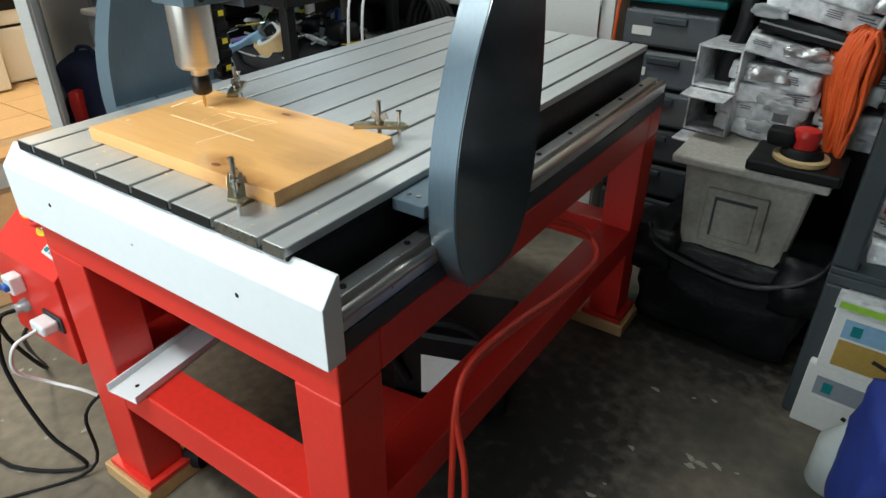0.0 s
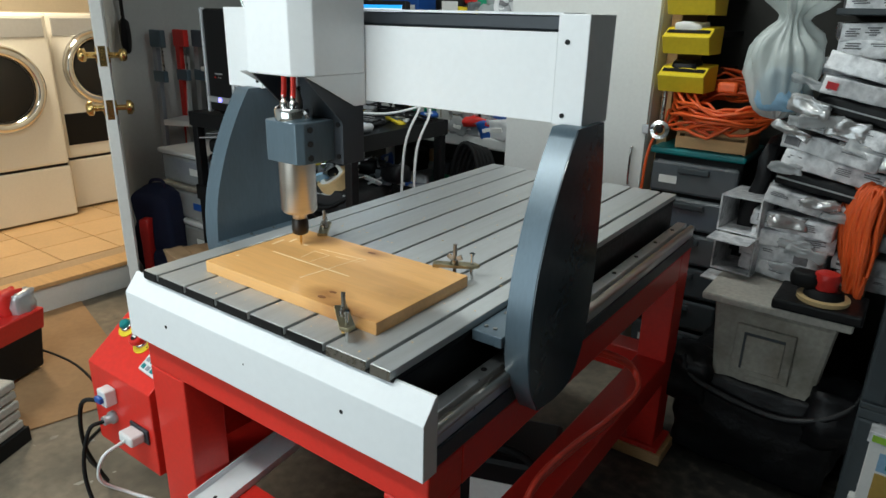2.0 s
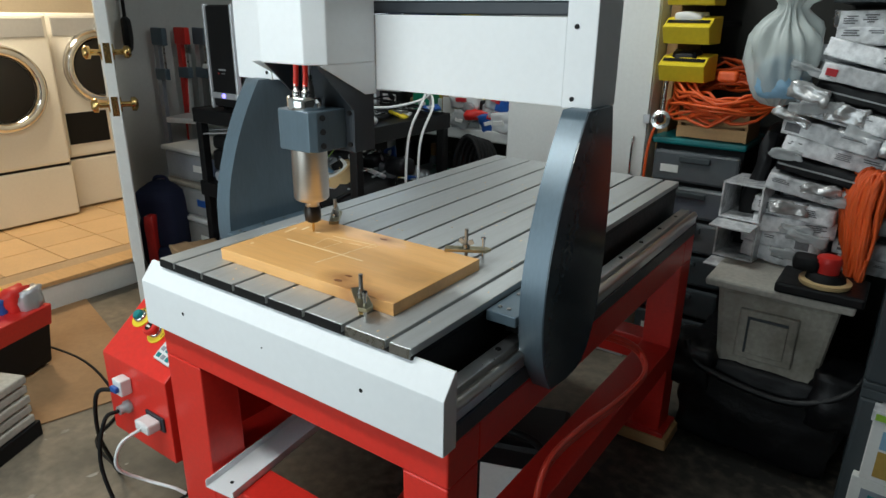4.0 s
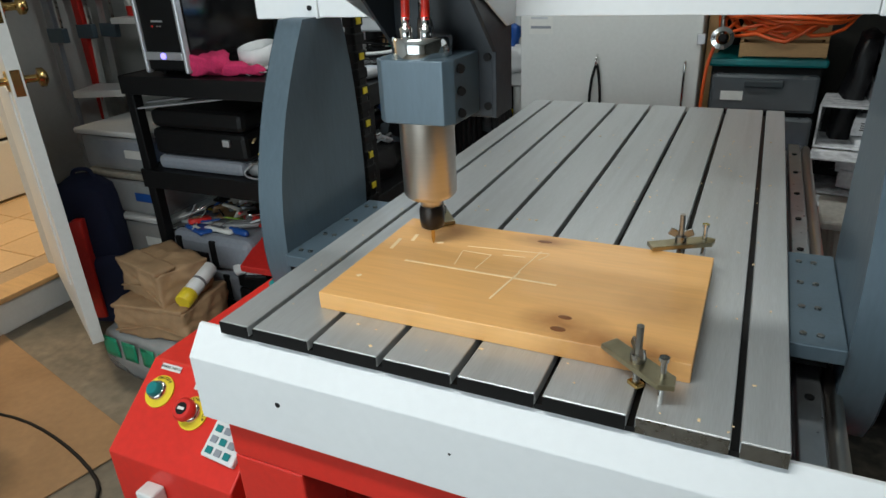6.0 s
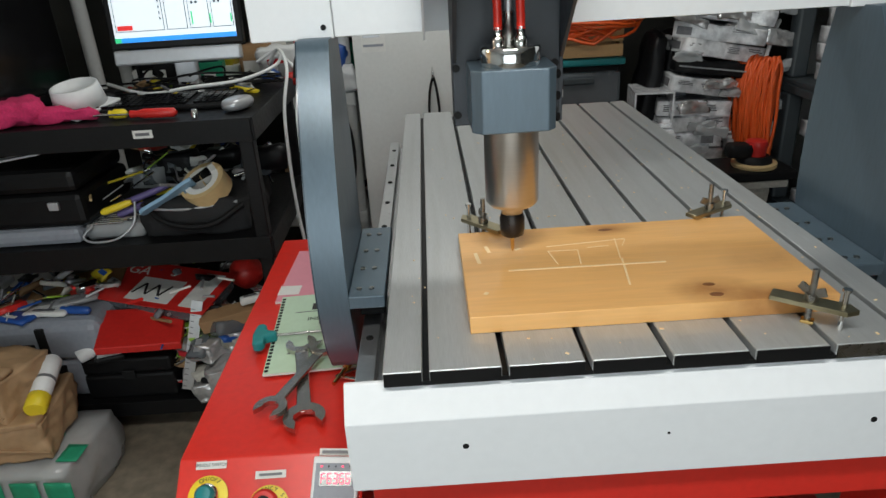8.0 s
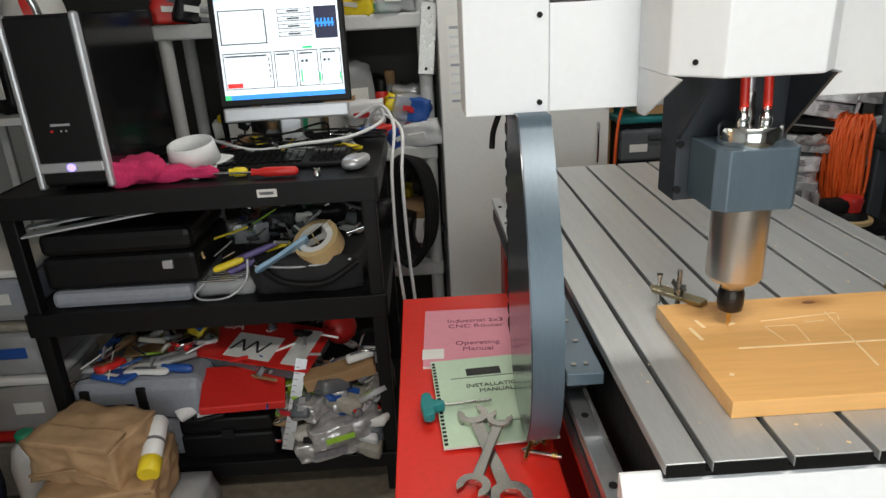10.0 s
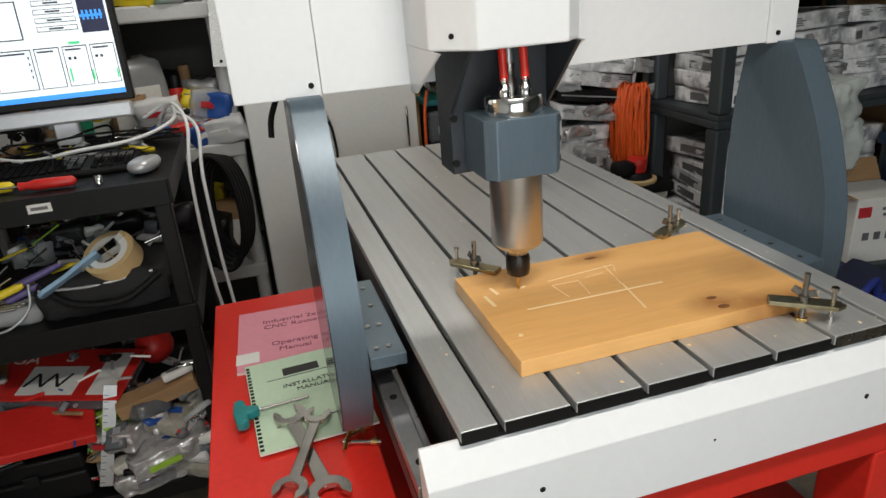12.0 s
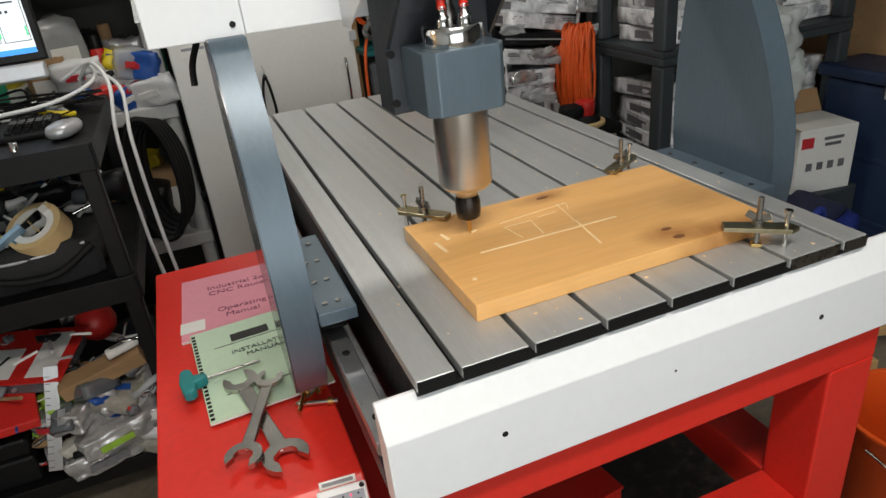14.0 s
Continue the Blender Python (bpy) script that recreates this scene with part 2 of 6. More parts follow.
# ---- mesh helpers ----
def link_mesh(name, bm, material, parent=None, label="", m=None):
    bmesh.ops.recalc_face_normals(bm, faces=bm.faces)
    for e in bm.edges:
        if any(not f.smooth for f in e.link_faces):
            e.smooth = False
    me = bpy.data.meshes.new(name)
    bm.to_mesh(me)
    bm.free()
    me.materials.append(material)
    ob = new(name, me)
    if parent:
        ob.parent = parent
    if m is not None:
        ob.matrix_basis = m
    return tagged(ob, label)


def part(name, bm, material, parent, label="", m=None):
    return link_mesh(name, bm, material, parent, label, m)


def thing(name, label, category, m, group=""):
    ob = new(name)
    ob.empty_display_size = 0.05
    ob.matrix_basis = m
    return tagged(ob, label, category, group)


def struct(name, bm, material, label, category="wall"):
    return tagged(link_mesh(name, bm, material), label, category, "", "structure")


def box(x0, x1, y0, y1, z0, z1, bev=0.0, bm=None, m=None, seg=2):
    bm2 = bmesh.new()
    bmesh.ops.create_cube(bm2, size=1)
    bmesh.ops.scale(bm2, vec=(x1 - x0, y1 - y0, z1 - z0), verts=bm2.verts)
    bmesh.ops.translate(bm2, vec=((x0 + x1) / 2, (y0 + y1) / 2, (z0 + z1) / 2), verts=bm2.verts)
    if bev:
        bmesh.ops.bevel(bm2, geom=bm2.edges[:], offset=bev, segments=seg, affect="EDGES", profile=0.5)
    return merge(bm, bm2, m)


def merge(bm, bm2, m=None):
    if m is not None:
        bmesh.ops.transform(bm2, matrix=m, verts=bm2.verts)
    if bm is None:
        return bm2
    me = bpy.data.meshes.new("tmp")
    bm2.to_mesh(me)
    bm2.free()
    bm.from_mesh(me)
    bpy.data.meshes.remove(me)
    return bm


def prism(points, axis, a, b, bev=0.0, bm=None, m=None):
    """A closed outline in the plane across axis, drawn out from a to b."""
    bm2 = bmesh.new()
    put = {"x": lambda p, d: (d, p[0], p[1]), "y": lambda p, d: (p[0], d, p[1]), "z": lambda p, d: (p[0], p[1], d)}[axis]
    lo, hi = [bm2.verts.new(put(p, a)) for p in points], [bm2.verts.new(put(p, b)) for p in points]
    k = len(points)
    bm2.faces.new(lo)
    bm2.faces.new(hi[::-1])
    for i in range(k):
        bm2.faces.new((lo[i], hi[i], hi[(i + 1) % k], lo[(i + 1) % k]))
    bmesh.ops.recalc_face_normals(bm2, faces=bm2.faces)
    if bev:
        bmesh.ops.bevel(bm2, geom=bm2.edges[:], offset=bev, segments=2, affect="EDGES", profile=0.5)
    return merge(bm, bm2, m)


def cyl(p, q, r, r2=None, n=20, bm=None, cap=True):
    p, q = Vector(p), Vector(q)
    bm2 = bmesh.new()
    d = q - p
    turn = d.to_track_quat("Z", "Y").to_matrix()
    rings = []
    for c, rad in ((p, r), (q, r if r2 is None else r2)):
        rings.append([bm2.verts.new(c + turn @ Vector((rad * math.cos(2 * math.pi * i / n), rad * math.sin(2 * math.pi * i / n), 0))) for i in range(n)])
    for i in range(n):
        f = bm2.faces.new((rings[0][i], rings[0][(i + 1) % n], rings[1][(i + 1) % n], rings[1][i]))
        f.smooth = True
    if cap:
        bm2.faces.new(rings[0][::-1])
        bm2.faces.new(rings[1])
    return merge(bm, bm2)


def lathe(profile, at=(0, 0, 0), n=28, bm=None, m=None, loop=False):
    """Turns (radius, height) pairs round the z axis."""
    bm2 = bmesh.new()
    rings = [[bm2.verts.new((at[0] + max(r, 1e-4) * math.cos(2 * math.pi * i / n), at[1] + max(r, 1e-4) * math.sin(2 * math.pi * i / n), at[2] + z)) for i in range(n)] for r, z in profile]
    for a, b, pa, pb in zip(rings, rings[1:], profile, profile[1:]):
        for i in range(n):
            f = bm2.faces.new((a[i], a[(i + 1) % n], b[(i + 1) % n], b[i]))
            f.smooth = abs(pb[1] - pa[1]) > 0.3 * abs(pb[0] - pa[0])
    if loop:
        for i in range(n):
            bm2.faces.new((rings[-1][i], rings[-1][(i + 1) % n], rings[0][(i + 1) % n], rings[0][i])).smooth = True
    else:
        bm2.faces.new(rings[0][::-1])
        bm2.faces.new(rings[-1])
    return merge(bm, bm2, m)


def smooth_path(pts, steps=6):
    pts = [Vector(p) for p in pts]
    if len(pts) < 3:
        return pts
    ext = [2 * pts[0] - pts[1]] + pts + [2 * pts[-1] - pts[-2]]
    out = []
    for i in range(1, len(ext) - 2):
        a, b, c, d = ext[i - 1:i + 3]
        for s in range(steps):
            t = s / steps
            out.append(0.5 * (2 * b + (c - a) * t + (2 * a - 5 * b + 4 * c - d) * t * t + (3 * b - a - 3 * c + d) * t ** 3))
    return out + [pts[-1]]


def tube(pts, r, n=8, steps=6, bm=None, smooth=True):
    """A round cable along a smooth path."""
    path = smooth_path(pts, steps) if smooth else [Vector(p) for p in pts]
    bm2 = bmesh.new()
    rings, up = [], Vector((0.12, 0.31, 0.94))
    for i, p in enumerate(path):
        d = (path[min(i + 1, len(path) - 1)] - path[max(i - 1, 0)]).normalized()
        s = d.cross(up)
        if s.length < 1e-3:
            s = d.orthogonal()
        s.normalize()
        u = s.cross(d).normalized()
        up = u
        rings.append([bm2.verts.new(p + r * (math.cos(2 * math.pi * k / n) * s + math.sin(2 * math.pi * k / n) * u)) for k in range(n)])
    for a, b in zip(rings, rings[1:]):
        for k in range(n):
            bm2.faces.new((a[k], a[(k + 1) % n], b[(k + 1) % n], b[k])).smooth = True
    bm2.faces.new(rings[0][::-1])
    bm2.faces.new(rings[-1])
    return merge(bm, bm2)


def lump(x0, x1, y0, y1, z0, z1, rough=0.02, freq=9.0, seed=0.0, cuts=5, round_=0.25, bm=None, m=None):
    """A soft, creased, filled shape: bags, cloth, padded cases."""
    bm2 = bmesh.new()
    bmesh.ops.create_cube(bm2, size=2)
    bmesh.ops.subdivide_edges(bm2, edges=bm2.edges[:], cuts=cuts, use_grid_fill=True)
    s = Vector(((x1 - x0) / 2, (y1 - y0) / 2, (z1 - z0) / 2))
    c = Vector(((x1 + x0) / 2, (y1 + y0) / 2, (z1 + z0) / 2))
    for v in bm2.verts:
        ball = v.co.normalized() * 1.15
        p = v.co.lerp(ball, round_)
        q = Vector((p.x * s.x, p.y * s.y, p.z * s.z))
        k = noise.noise((q + c) * freq + Vector((seed, seed * 2, 0))) + 0.5 * noise.noise((q + c) * freq * 2.7 + Vector((seed, 0, 3)))
        v.co = q + c + p.normalized() * k * rough
        if v.co.z < z0:
            v.co.z = z0
    for f in bm2.faces:
        f.smooth = True
    return merge(bm, bm2, m)


def coil(centre, axis, rmin, rmax, turns, r, seed, wobble=0.02, squash=1.0, n=6):
    """Loose windings of a cable round an axis."""
    rnd = random.Random(seed)
    q = Vector(axis).normalized().to_track_quat("Z", "Y").to_matrix()
    pts = []
    for i in range(turns * 14):
        a = 2 * math.pi * i / 14
        k = rnd.uniform(rmin, rmax) if i % 5 == 0 else None
        rad = k if k else (pts and rad) or rmin
        pts.append(Vector(centre) + q @ Vector((rad * math.cos(a) * squash, rad * math.sin(a), rnd.uniform(-wobble, wobble))))
    return tube(pts, r, n, 2)


def lettering(words, size, material, parent, m, name="lettering", align="CENTER"):
    cu = bpy.data.curves.new("t", "FONT")
    cu.body, cu.size, cu.align_x, cu.align_y, cu.extrude, cu.space_line = words, size, align, "CENTER", 0.0003, 1.1
    tmp = new("tmp_letters", cu)
    bpy.context.view_layer.update()
    me = bpy.data.meshes.new_from_object(tmp.evaluated_get(bpy.context.evaluated_depsgraph_get()))
    bpy.data.objects.remove(tmp)
    me.materials.clear()
    me.materials.append(material)
    ob = new(name, me)
    ob.parent, ob.matrix_basis = parent, m
    return ob


def bars(parent, material, x0, x1, z, h, y, count, seed, name="print_bar"):
    """Short print strokes on a face that looks along -y."""
    rnd = random.Random(seed)
    for i in range(count):
        a = x0 + (x1 - x0) * rnd.uniform(0, 0.25)
        b = x1 - (x1 - x0) * rnd.uniform(0, 0.35)
        part(name, box(a, b, y - 0.0008, y, z - i * h * 1.9 - h, z - i * h * 1.9), material, parent)


# ---- the garage ----
X0, X1, Y0, Y1, ZC = -2.15, 2.5, -3.1, 2.36, 2.45
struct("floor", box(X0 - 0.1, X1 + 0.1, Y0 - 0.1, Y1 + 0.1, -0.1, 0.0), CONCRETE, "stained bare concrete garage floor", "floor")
struct("ceiling", box(X0 - 0.1, X1 + 0.1, Y0 - 0.1, Y1 + 0.1, ZC, ZC + 0.1), WALL, "plain painted garage ceiling", "ceiling")
struct("wall_north", box(X0 - 0.1, X1 + 0.1, Y1, Y1 + 0.1, 0, ZC), WALL, "painted grey wall behind the shelves")
# Darkened so that it throws less bounce light on the uprights.
struct("wall_east", box(X1, X1 + 0.1, Y0, Y1, 0, ZC), SHADE_WALL, "side wall of the garage, darkened to cut bounce light")
struct("wall_south", box(X0, X1, Y0 - 0.1, Y0, 0, ZC), WALL, "painted wall behind the workspace")
D0, D1, DH, STEP = 0.12, 1.13, 2.2, 0.15
west = box(X0 - 0.1, X0, Y0, D0, 0, ZC)
west = box(X0 - 0.1, X0, D1, Y1, 0, ZC, bm=west)
west = box(X0 - 0.1, X0, D0, D1, DH, ZC, bm=west)
struct("wall_west", west, WALL, "painted grey wall with the doorway to the laundry")
# Two dark sheets added where the wall lies in shade behind goods.
struct("shade_sheet", box(0.47, 1.75, Y1 - 0.025, Y1 - 0.002, 0.0, 2.1), SHADE_WALL, "dark sheet on the wall standing in for shade behind hanging goods", "board")
struct("shade_sheet_west", box(-1.85, -0.2, Y1 - 0.025, Y1 - 0.002, 0.0, 2.1), SHADE_WALL, "dark sheet added for the shade and clutter behind the shelving", "board")
trim = struct("trim", box(X0 - 0.1, X0 + 0.03, D0, D1, 0.0, STEP - 0.012, 0.006), CAB_WHITE, "worn white painted step below the laundry doorway", "step")
part("nosing", box(X0 - 0.1, X0 + 0.045, D0, D1, STEP - 0.012, STEP + 0.012, 0.004), PLY, trim, "bare wood threshold strip")
# laundry room behind the doorway
LX = -4.25
lw = box(LX - 0.1, LX, -0.9, 2.9, STEP, ZC)
lw = box(LX, X0 - 0.1, 2.8, 2.9, STEP, ZC, bm=lw)
lw = box(LX, X0 - 0.1, -0.9, -0.8, STEP, ZC, bm=lw)
struct("laundry_wall", lw, WARMWALL, "cream walls of the lit laundry room")
struct("laundry_ceiling", box(LX, X0 - 0.1, -0.8, 2.8, ZC, ZC + 0.1), WARMWALL, "cream laundry room ceiling", "ceiling")
laundry_floor = struct("laundry_floor", box(LX, X0 - 0.1, -0.8, 2.8, STEP - 0.06, STEP - 0.004), GROUT, "tan ceramic tile floor of the laundry", "floor")
tile_mesh = None
for i in range(6):
    for j in range(11):
        a, b = LX + 0.006 + i * 0.31, -0.8 + 0.006 + j * 0.327
        if tile_mesh is None:
            first = part("tile", box(0, 0.302, 0, 0.319, 0, 0.01, 0.002), TILE, laundry_floor)
            tile_mesh = first.data
            t_ob = first
        else:
            t_ob = new("tile", tile_mesh)
            t_ob.parent = laundry_floor
        t_ob.matrix_basis = Matrix.Translation((a, b, STEP - 0.008))
# the door stands open into the garage
hinge, free = Vector((X0 + 0.03, 1.10, 0)), Vector((-1.41, 0.715, 0))
ang = math.degrees(math.atan2(free.y - hinge.y, free.x - hinge.x))
leaf_w = (free - hinge).length
door = thing("door_1", "open white panel door with brass knob and deadbolt", "door", pose(hinge.x, hinge.y, 0.16, 0, 0, ang))
door["kind"] = "structure"
part("leaf", box(0, leaf_w, -0.02, 0.02, 0, 2.0, 0.002), CAB_WHITE, door)
for z0, z1 in ((0.2, 0.9), (1.05, 1.9)):
    for y in (-0.0215, 0.0215):
        part("panel", box(0.12, leaf_w - 0.12, y - 0.004, y + 0.004, z0, z1, 0.003), CAB_WHITE, door)
for z, r in ((0.935, 0.03), (1.15, 0.026)):
    kn = part("knob" if z < 1.0 else "deadbolt", lathe([(0.032, 0), (0.032, 0.006), (0.012, 0.008), (0.012, 0.04), (r, 0.045), (r, 0.062), (0.015, 0.072)], m=pose(leaf_w - 0.07, 0.02, z, -90)), BRASS, door, "polished brass knob")
    part("knob", lathe([(0.032, 0), (0.032, 0.006), (0.012, 0.008), (0.012, 0.04), (r, 0.045), (r, 0.062), (0.015, 0.072)], m=pose(leaf_w - 0.07, -0.02, z, 90)), BRASS, door, "polished brass knob")
    part("latch_plate", box(leaf_w - 0.001, leaf_w + 0.002, -0.013, 0.013, z - 0.04, z + 0.04), BRASS, door, "brass latch plate")


def washer(name, label, y0, y1, x_front, round_y, rr, hatch):
    w = thing(name, label, "washer", pose(x_front, 0, STEP + 0.003))
    part("body", box(-0.65, 0, y0, y1, 0.36, 1.30, 0.02), ENAMEL, w)
    part("pedestal", box(-0.65, -0.004, y0, y1, 0.01, 0.345, 0.012), ENAMEL, w)
    part("drawer_gap", box(-0.6, -0.02, y0 + 0.01, y1 - 0.01, 0.344, 0.362), BLACK, w)
    zc = 0.86 if not hatch else 0.95
    turn = pose(0.0, round_y, zc, 0, 90, 0)
    part("door_ring", lathe([(rr * 0.74, 0.0), (rr * 0.74, 0.03), (rr * 0.86, 0.05), (rr * 0.97, 0.035), (rr, 0.0)], n=40, m=turn, loop=True), CHROME, w, "chromed round door ring")
    part("door_glass", lathe([(rr * 0.735, 0.004), (rr * 0.72, 0.016), (rr * 0.4, 0.03), (0.01, 0.034)], n=40, m=turn), GLOSS_BLACK, w, "dark round door window")
    part("control_panel", box(-0.004, 0.006, y0 + 0.03, y1 - 0.03, 1.16, 1.27, 0.003), SILVER, w)
    part("dial", lathe([(0.035, 0), (0.032, 0.025), (0.02, 0.028)], m=pose(0.006, (y0 + y1) / 2, 1.215, 0, 90, 0)), CHROME, w)
    if hatch:
        part("open_hatch", box(0.001, 0.006, y0 + 0.02, y0 + 0.30, 0.45, 0.66, 0.002), RUBBER, w, "dark open hatch below the door")
    return w


washer("washing_machine", "cream front-loading washing machine on a drawer pedestal", 0.64, 1.33, -3.2, 0.99, 0.265, False)
washer("tumble_dryer", "cream front-loading tumble dryer on a drawer pedestal", 1.38, 2.06, -3.33, 1.69, 0.25, True)

# ---- the router ----
cnc = thing("cnc_router", "red and white desktop-frame CNC router with slotted aluminium bed", "machine", pose(0, 0, 0))
W, L, TOP = 0.72, 1.47, 0.95
# welded frame
frame_part = part("frame", box(-0.03, 0.80, 0.0, 0.10, 0.70, 0.785, 0.004), RED_PAINT, cnc, "glossy red welded steel frame")


def beam(name, *a):
    return part(name, box(*a, 0.004), RED_PAINT, frame_part)


beam("beam", -0.03, 0.80, 1.35, 1.45, 0.70, 0.785)
beam("beam", 0.70, 0.80, 0.10, 1.35, 0.70, 0.785)
beam("beam", -0.03, 0.07, 0.10, 1.35, 0.70, 0.785)
beam("beam", 0.70, 0.80, 0.10, 1.35, 0.31, 0.40)
beam("beam", -0.03, 0.07, 0.10, 1.35, 0.31, 0.40)
beam("beam", 0.10, 0.70, 0.0, 0.10, 0.31, 0.40)
beam("beam", 0.10, 0.70, 1.36, 1.45, 0.31, 0.40)
for x0, x1 in ((-0.03, 0.10), (0.70, 0.80)):
    for y0, y1 in ((0.0, 0.10), (1.34, 1.45)):
        leg = beam("leg", x0, x1, y0, y1, 0.062, 0.70)
        part("foot_plate", box(x0 - 0.02, x1 + 0.02, y0 - 0.015, y1 + 0.015, 0.045, 0.062, 0.002), RED_PAINT, leg)
# bed below the table and its dark sides
part("bed", box(0.002, 0.718, 0.012, L - 0.01, 0.79, 0.926, 0.004), BLACK, cnc, "black steel bed under the slotted table")
table = part("table", box(0.0, W, 0.003, L - 0.003, 0.927, 0.934), BLACK, cnc, "slotted aluminium table")
edges = [0.0] + [v for s in (0.054, 0.154, 0.259, 0.361, 0.465, 0.567, 0.670) for v in (s - 0.0045, s + 0.0045)] + [W]
for a, b in zip(edges[::2], edges[1::2]):
    part("slat", box(a, b, 0.0, L, 0.934, TOP, 0.0012, seg=1), ALU, table)
    # dark open end of the profile between two slots
    part("profile_end", box(a + 0.0008, b - 0.0008, -0.0022, -0.0004, 0.9312, TOP - 0.0008), BLACK if a < 0.55 else TOOL, table)
# folded white front cover
cov = prism([(-0.022, 0.783), (-0.022, 0.891), (0.010, 0.9305), (0.016, 0.9305), (0.016, 0.783)], "x", -0.052, 0.805, 0.0015)
cover = part("front_cover", cov, WHITE_PAINT, cnc, "white folded sheet front cover")
for x in (0.099, 0.625):
    part("screw", cyl((x, -0.0225, 0.847), (x, -0.0195, 0.847), 0.0042, n=12), RUBBER, cover)
part("screw", cyl((0.36, -0.0225, 0.847), (0.36, -0.0195, 0.847), 0.002, n=8), RUBBER, cover)
# rails on both sides
for x0, x1, name in ((0.735, 0.80, "rail"), (-0.052, -0.006, "rail")):
    rail = part(name, box(x0, x1, 0.02, L - 0.01, 0.785, 0.822, 0.003), SLATE_D, cnc, "linear guide rail on a plate")
    part("rail_plate", box(x0 + 0.004, x1 - 0.004, 0.022, L - 0.012, 0.822, 0.842, 0.002), ALU_B, rail)
    xm = (x0 + x1) / 2
    part("guide_rod", cyl((xm + (0.02 if x0 > 0 else -0.016), 0.024, 0.848), (xm + (0.02 if x0 > 0 else -0.016), L - 0.014, 0.848), 0.011, n=16), STEEL, rail)
    part("guide_bar", box(xm - 0.026, xm + 0.004, 0.024, L - 0.014, 0.842, 0.862, 0.002), ALU_B, rail)
    for k in range(9):
        part("bolt", cyl((xm - 0.011, 0.07 + k * 0.16, 0.862), (xm - 0.011, 0.07 + k * 0.16, 0.8645), 0.006, n=10), RUBBER, rail)


# gantry
gantry = part("gantry", box(-0.185, 0.822, 0.432, 0.522, 1.312, 1.475, 0.003), SLATE_D, cnc, "gantry bridge")
FRONT = [(0.30, 0.768), (0.268, 0.82), (0.252, 0.875), (0.246, 0.92), (0.246, 0.96), (0.250, 1.01), (0.259, 1.06), (0.274, 1.11), (0.292, 1.16), (0.315, 1.21), (0.342, 1.26), (0.375, 1.312)]
BACK = [(0.490, 1.312), (0.508, 1.22), (0.518, 1.12), (0.520, 1.02), (0.514, 0.92), (0.492, 0.83), (0.445, 0.768), (0.37, 0.760)]
SIDE = [tuple(v.xy) for v in smooth_path([(y, z, 0) for y, z in FRONT], 3)] + [tuple(v.xy) for v in smooth_path([(y, z, 0) for y, z in BACK], 2)]
for x0, x1, f0, f1 in ((0.789, 0.839, 0.722, 0.788), (-0.119, -0.069, -0.068, -0.010)):
    slab_bm = prism(SIDE, "x", x0, x1)
    for f in slab_bm.faces:
        f.smooth = len(f.verts) == 4
    up = part("upright", slab_bm, SLATE, gantry, "slate grey curved gantry upright")
    ox = (x1, x1 + 0.0025) if x0 > 0 else (x0 - 0.0025, x0)
    part("outer_plate", prism([(y + (0.0015 if y < 0.38 else -0.0015), z) for y, z in SIDE], "x", *ox), MIRROR_DARK, up, "polished dark outer plate")
    part("foot", box(f0, f1, 0.236, 0.525, 0.914, 0.936, 0.002), SLATE, gantry, "bolted foot plate of the upright")
    part("carriage", box(f0 + 0.008, f1 - 0.008, 0.30, 0.46, 0.866, 0.913, 0.003), RUBBER, gantry)
    for k in range(4):
        y = 0.262 + 0.075 * k
        for dx in (0.016, 0.036):
            part("screw", cyl((f0 + dx, y, 0.936), (f0 + dx, y, 0.9385), 0.0045, n=10), TOOL, gantry)
# bridge covers: two end caps and the long front sheet
for x0, x1 in ((-0.198, -0.065), (0.766, 0.828)):
    cap = part("end_cover", box(x0, x1, 0.415, 0.53, 1.309, 1.506, 0.002), WHITE_PAINT, gantry, "white sheet end cover")
    xs = -0.080 if x0 < 0 else 0.787
    for z in (1.327, 1.458):
        part("screw", cyl((xs, 0.4125, z), (xs, 0.4155, z), 0.0045, n=12), RUBBER, cap)
part("front_sheet", box(-0.064, 0.765, 0.418, 0.430, 1.311, 1.474, 0.0015), WHITE_PAINT, gantry, "white sheet front cover")
part("top_strip", box(-0.064, 0.765, 0.445, 0.53, 1.476, 1.503, 0.003), SLATE_D, gantry, "dark strip set back along the bridge top")
part("top_lid", box(-0.06, 0.762, 0.44, 0.535, 1.5035, 1.508), WHITE_PAINT, gantry)

# cable chain behind the left upright
chain = part("cable_chain", box(-0.112, -0.09, 0.562, 0.597, 0.82, 1.30, 0.006), BLACK, gantry, "black link chain with yellow marks")
for k in range(14):
    part("link", box(-0.114, -0.088, 0.56, 0.60, 0.835 + k * 0.034, 0.858 + k * 0.034, 0.004), RUBBER, chain)
    if k % 2:
        part("mark", box(-0.088, -0.086, 0.572, 0.588, 0.84 + k * 0.034, 0.853 + k * 0.034), YELLOW, chain, "yellow mark")
part("hook", tube([(-0.13, 0.52, 1.30), (-0.145, 0.50, 1.27), (-0.15, 0.49, 1.24)], 0.005), RUBBER, gantry)

# z carriage housing with chamfered corners, and the spindle
zc = part("head", prism([(0.075, 0.415), (0.075, 0.285), (0.128, 0.225), (0.262, 0.225), (0.296, 0.262), (0.296, 0.415)], "z", 1.372, 1.80, 0.003), WHITE_PAINT, cnc, "white sheet housing of the spindle head")
part("skirt", prism([(0.415, 1.372), (0.415, 1.302), (0.38, 1.302), (0.24, 1.372)], "x", 0.077, 0.080), WHITE_PAINT, zc)
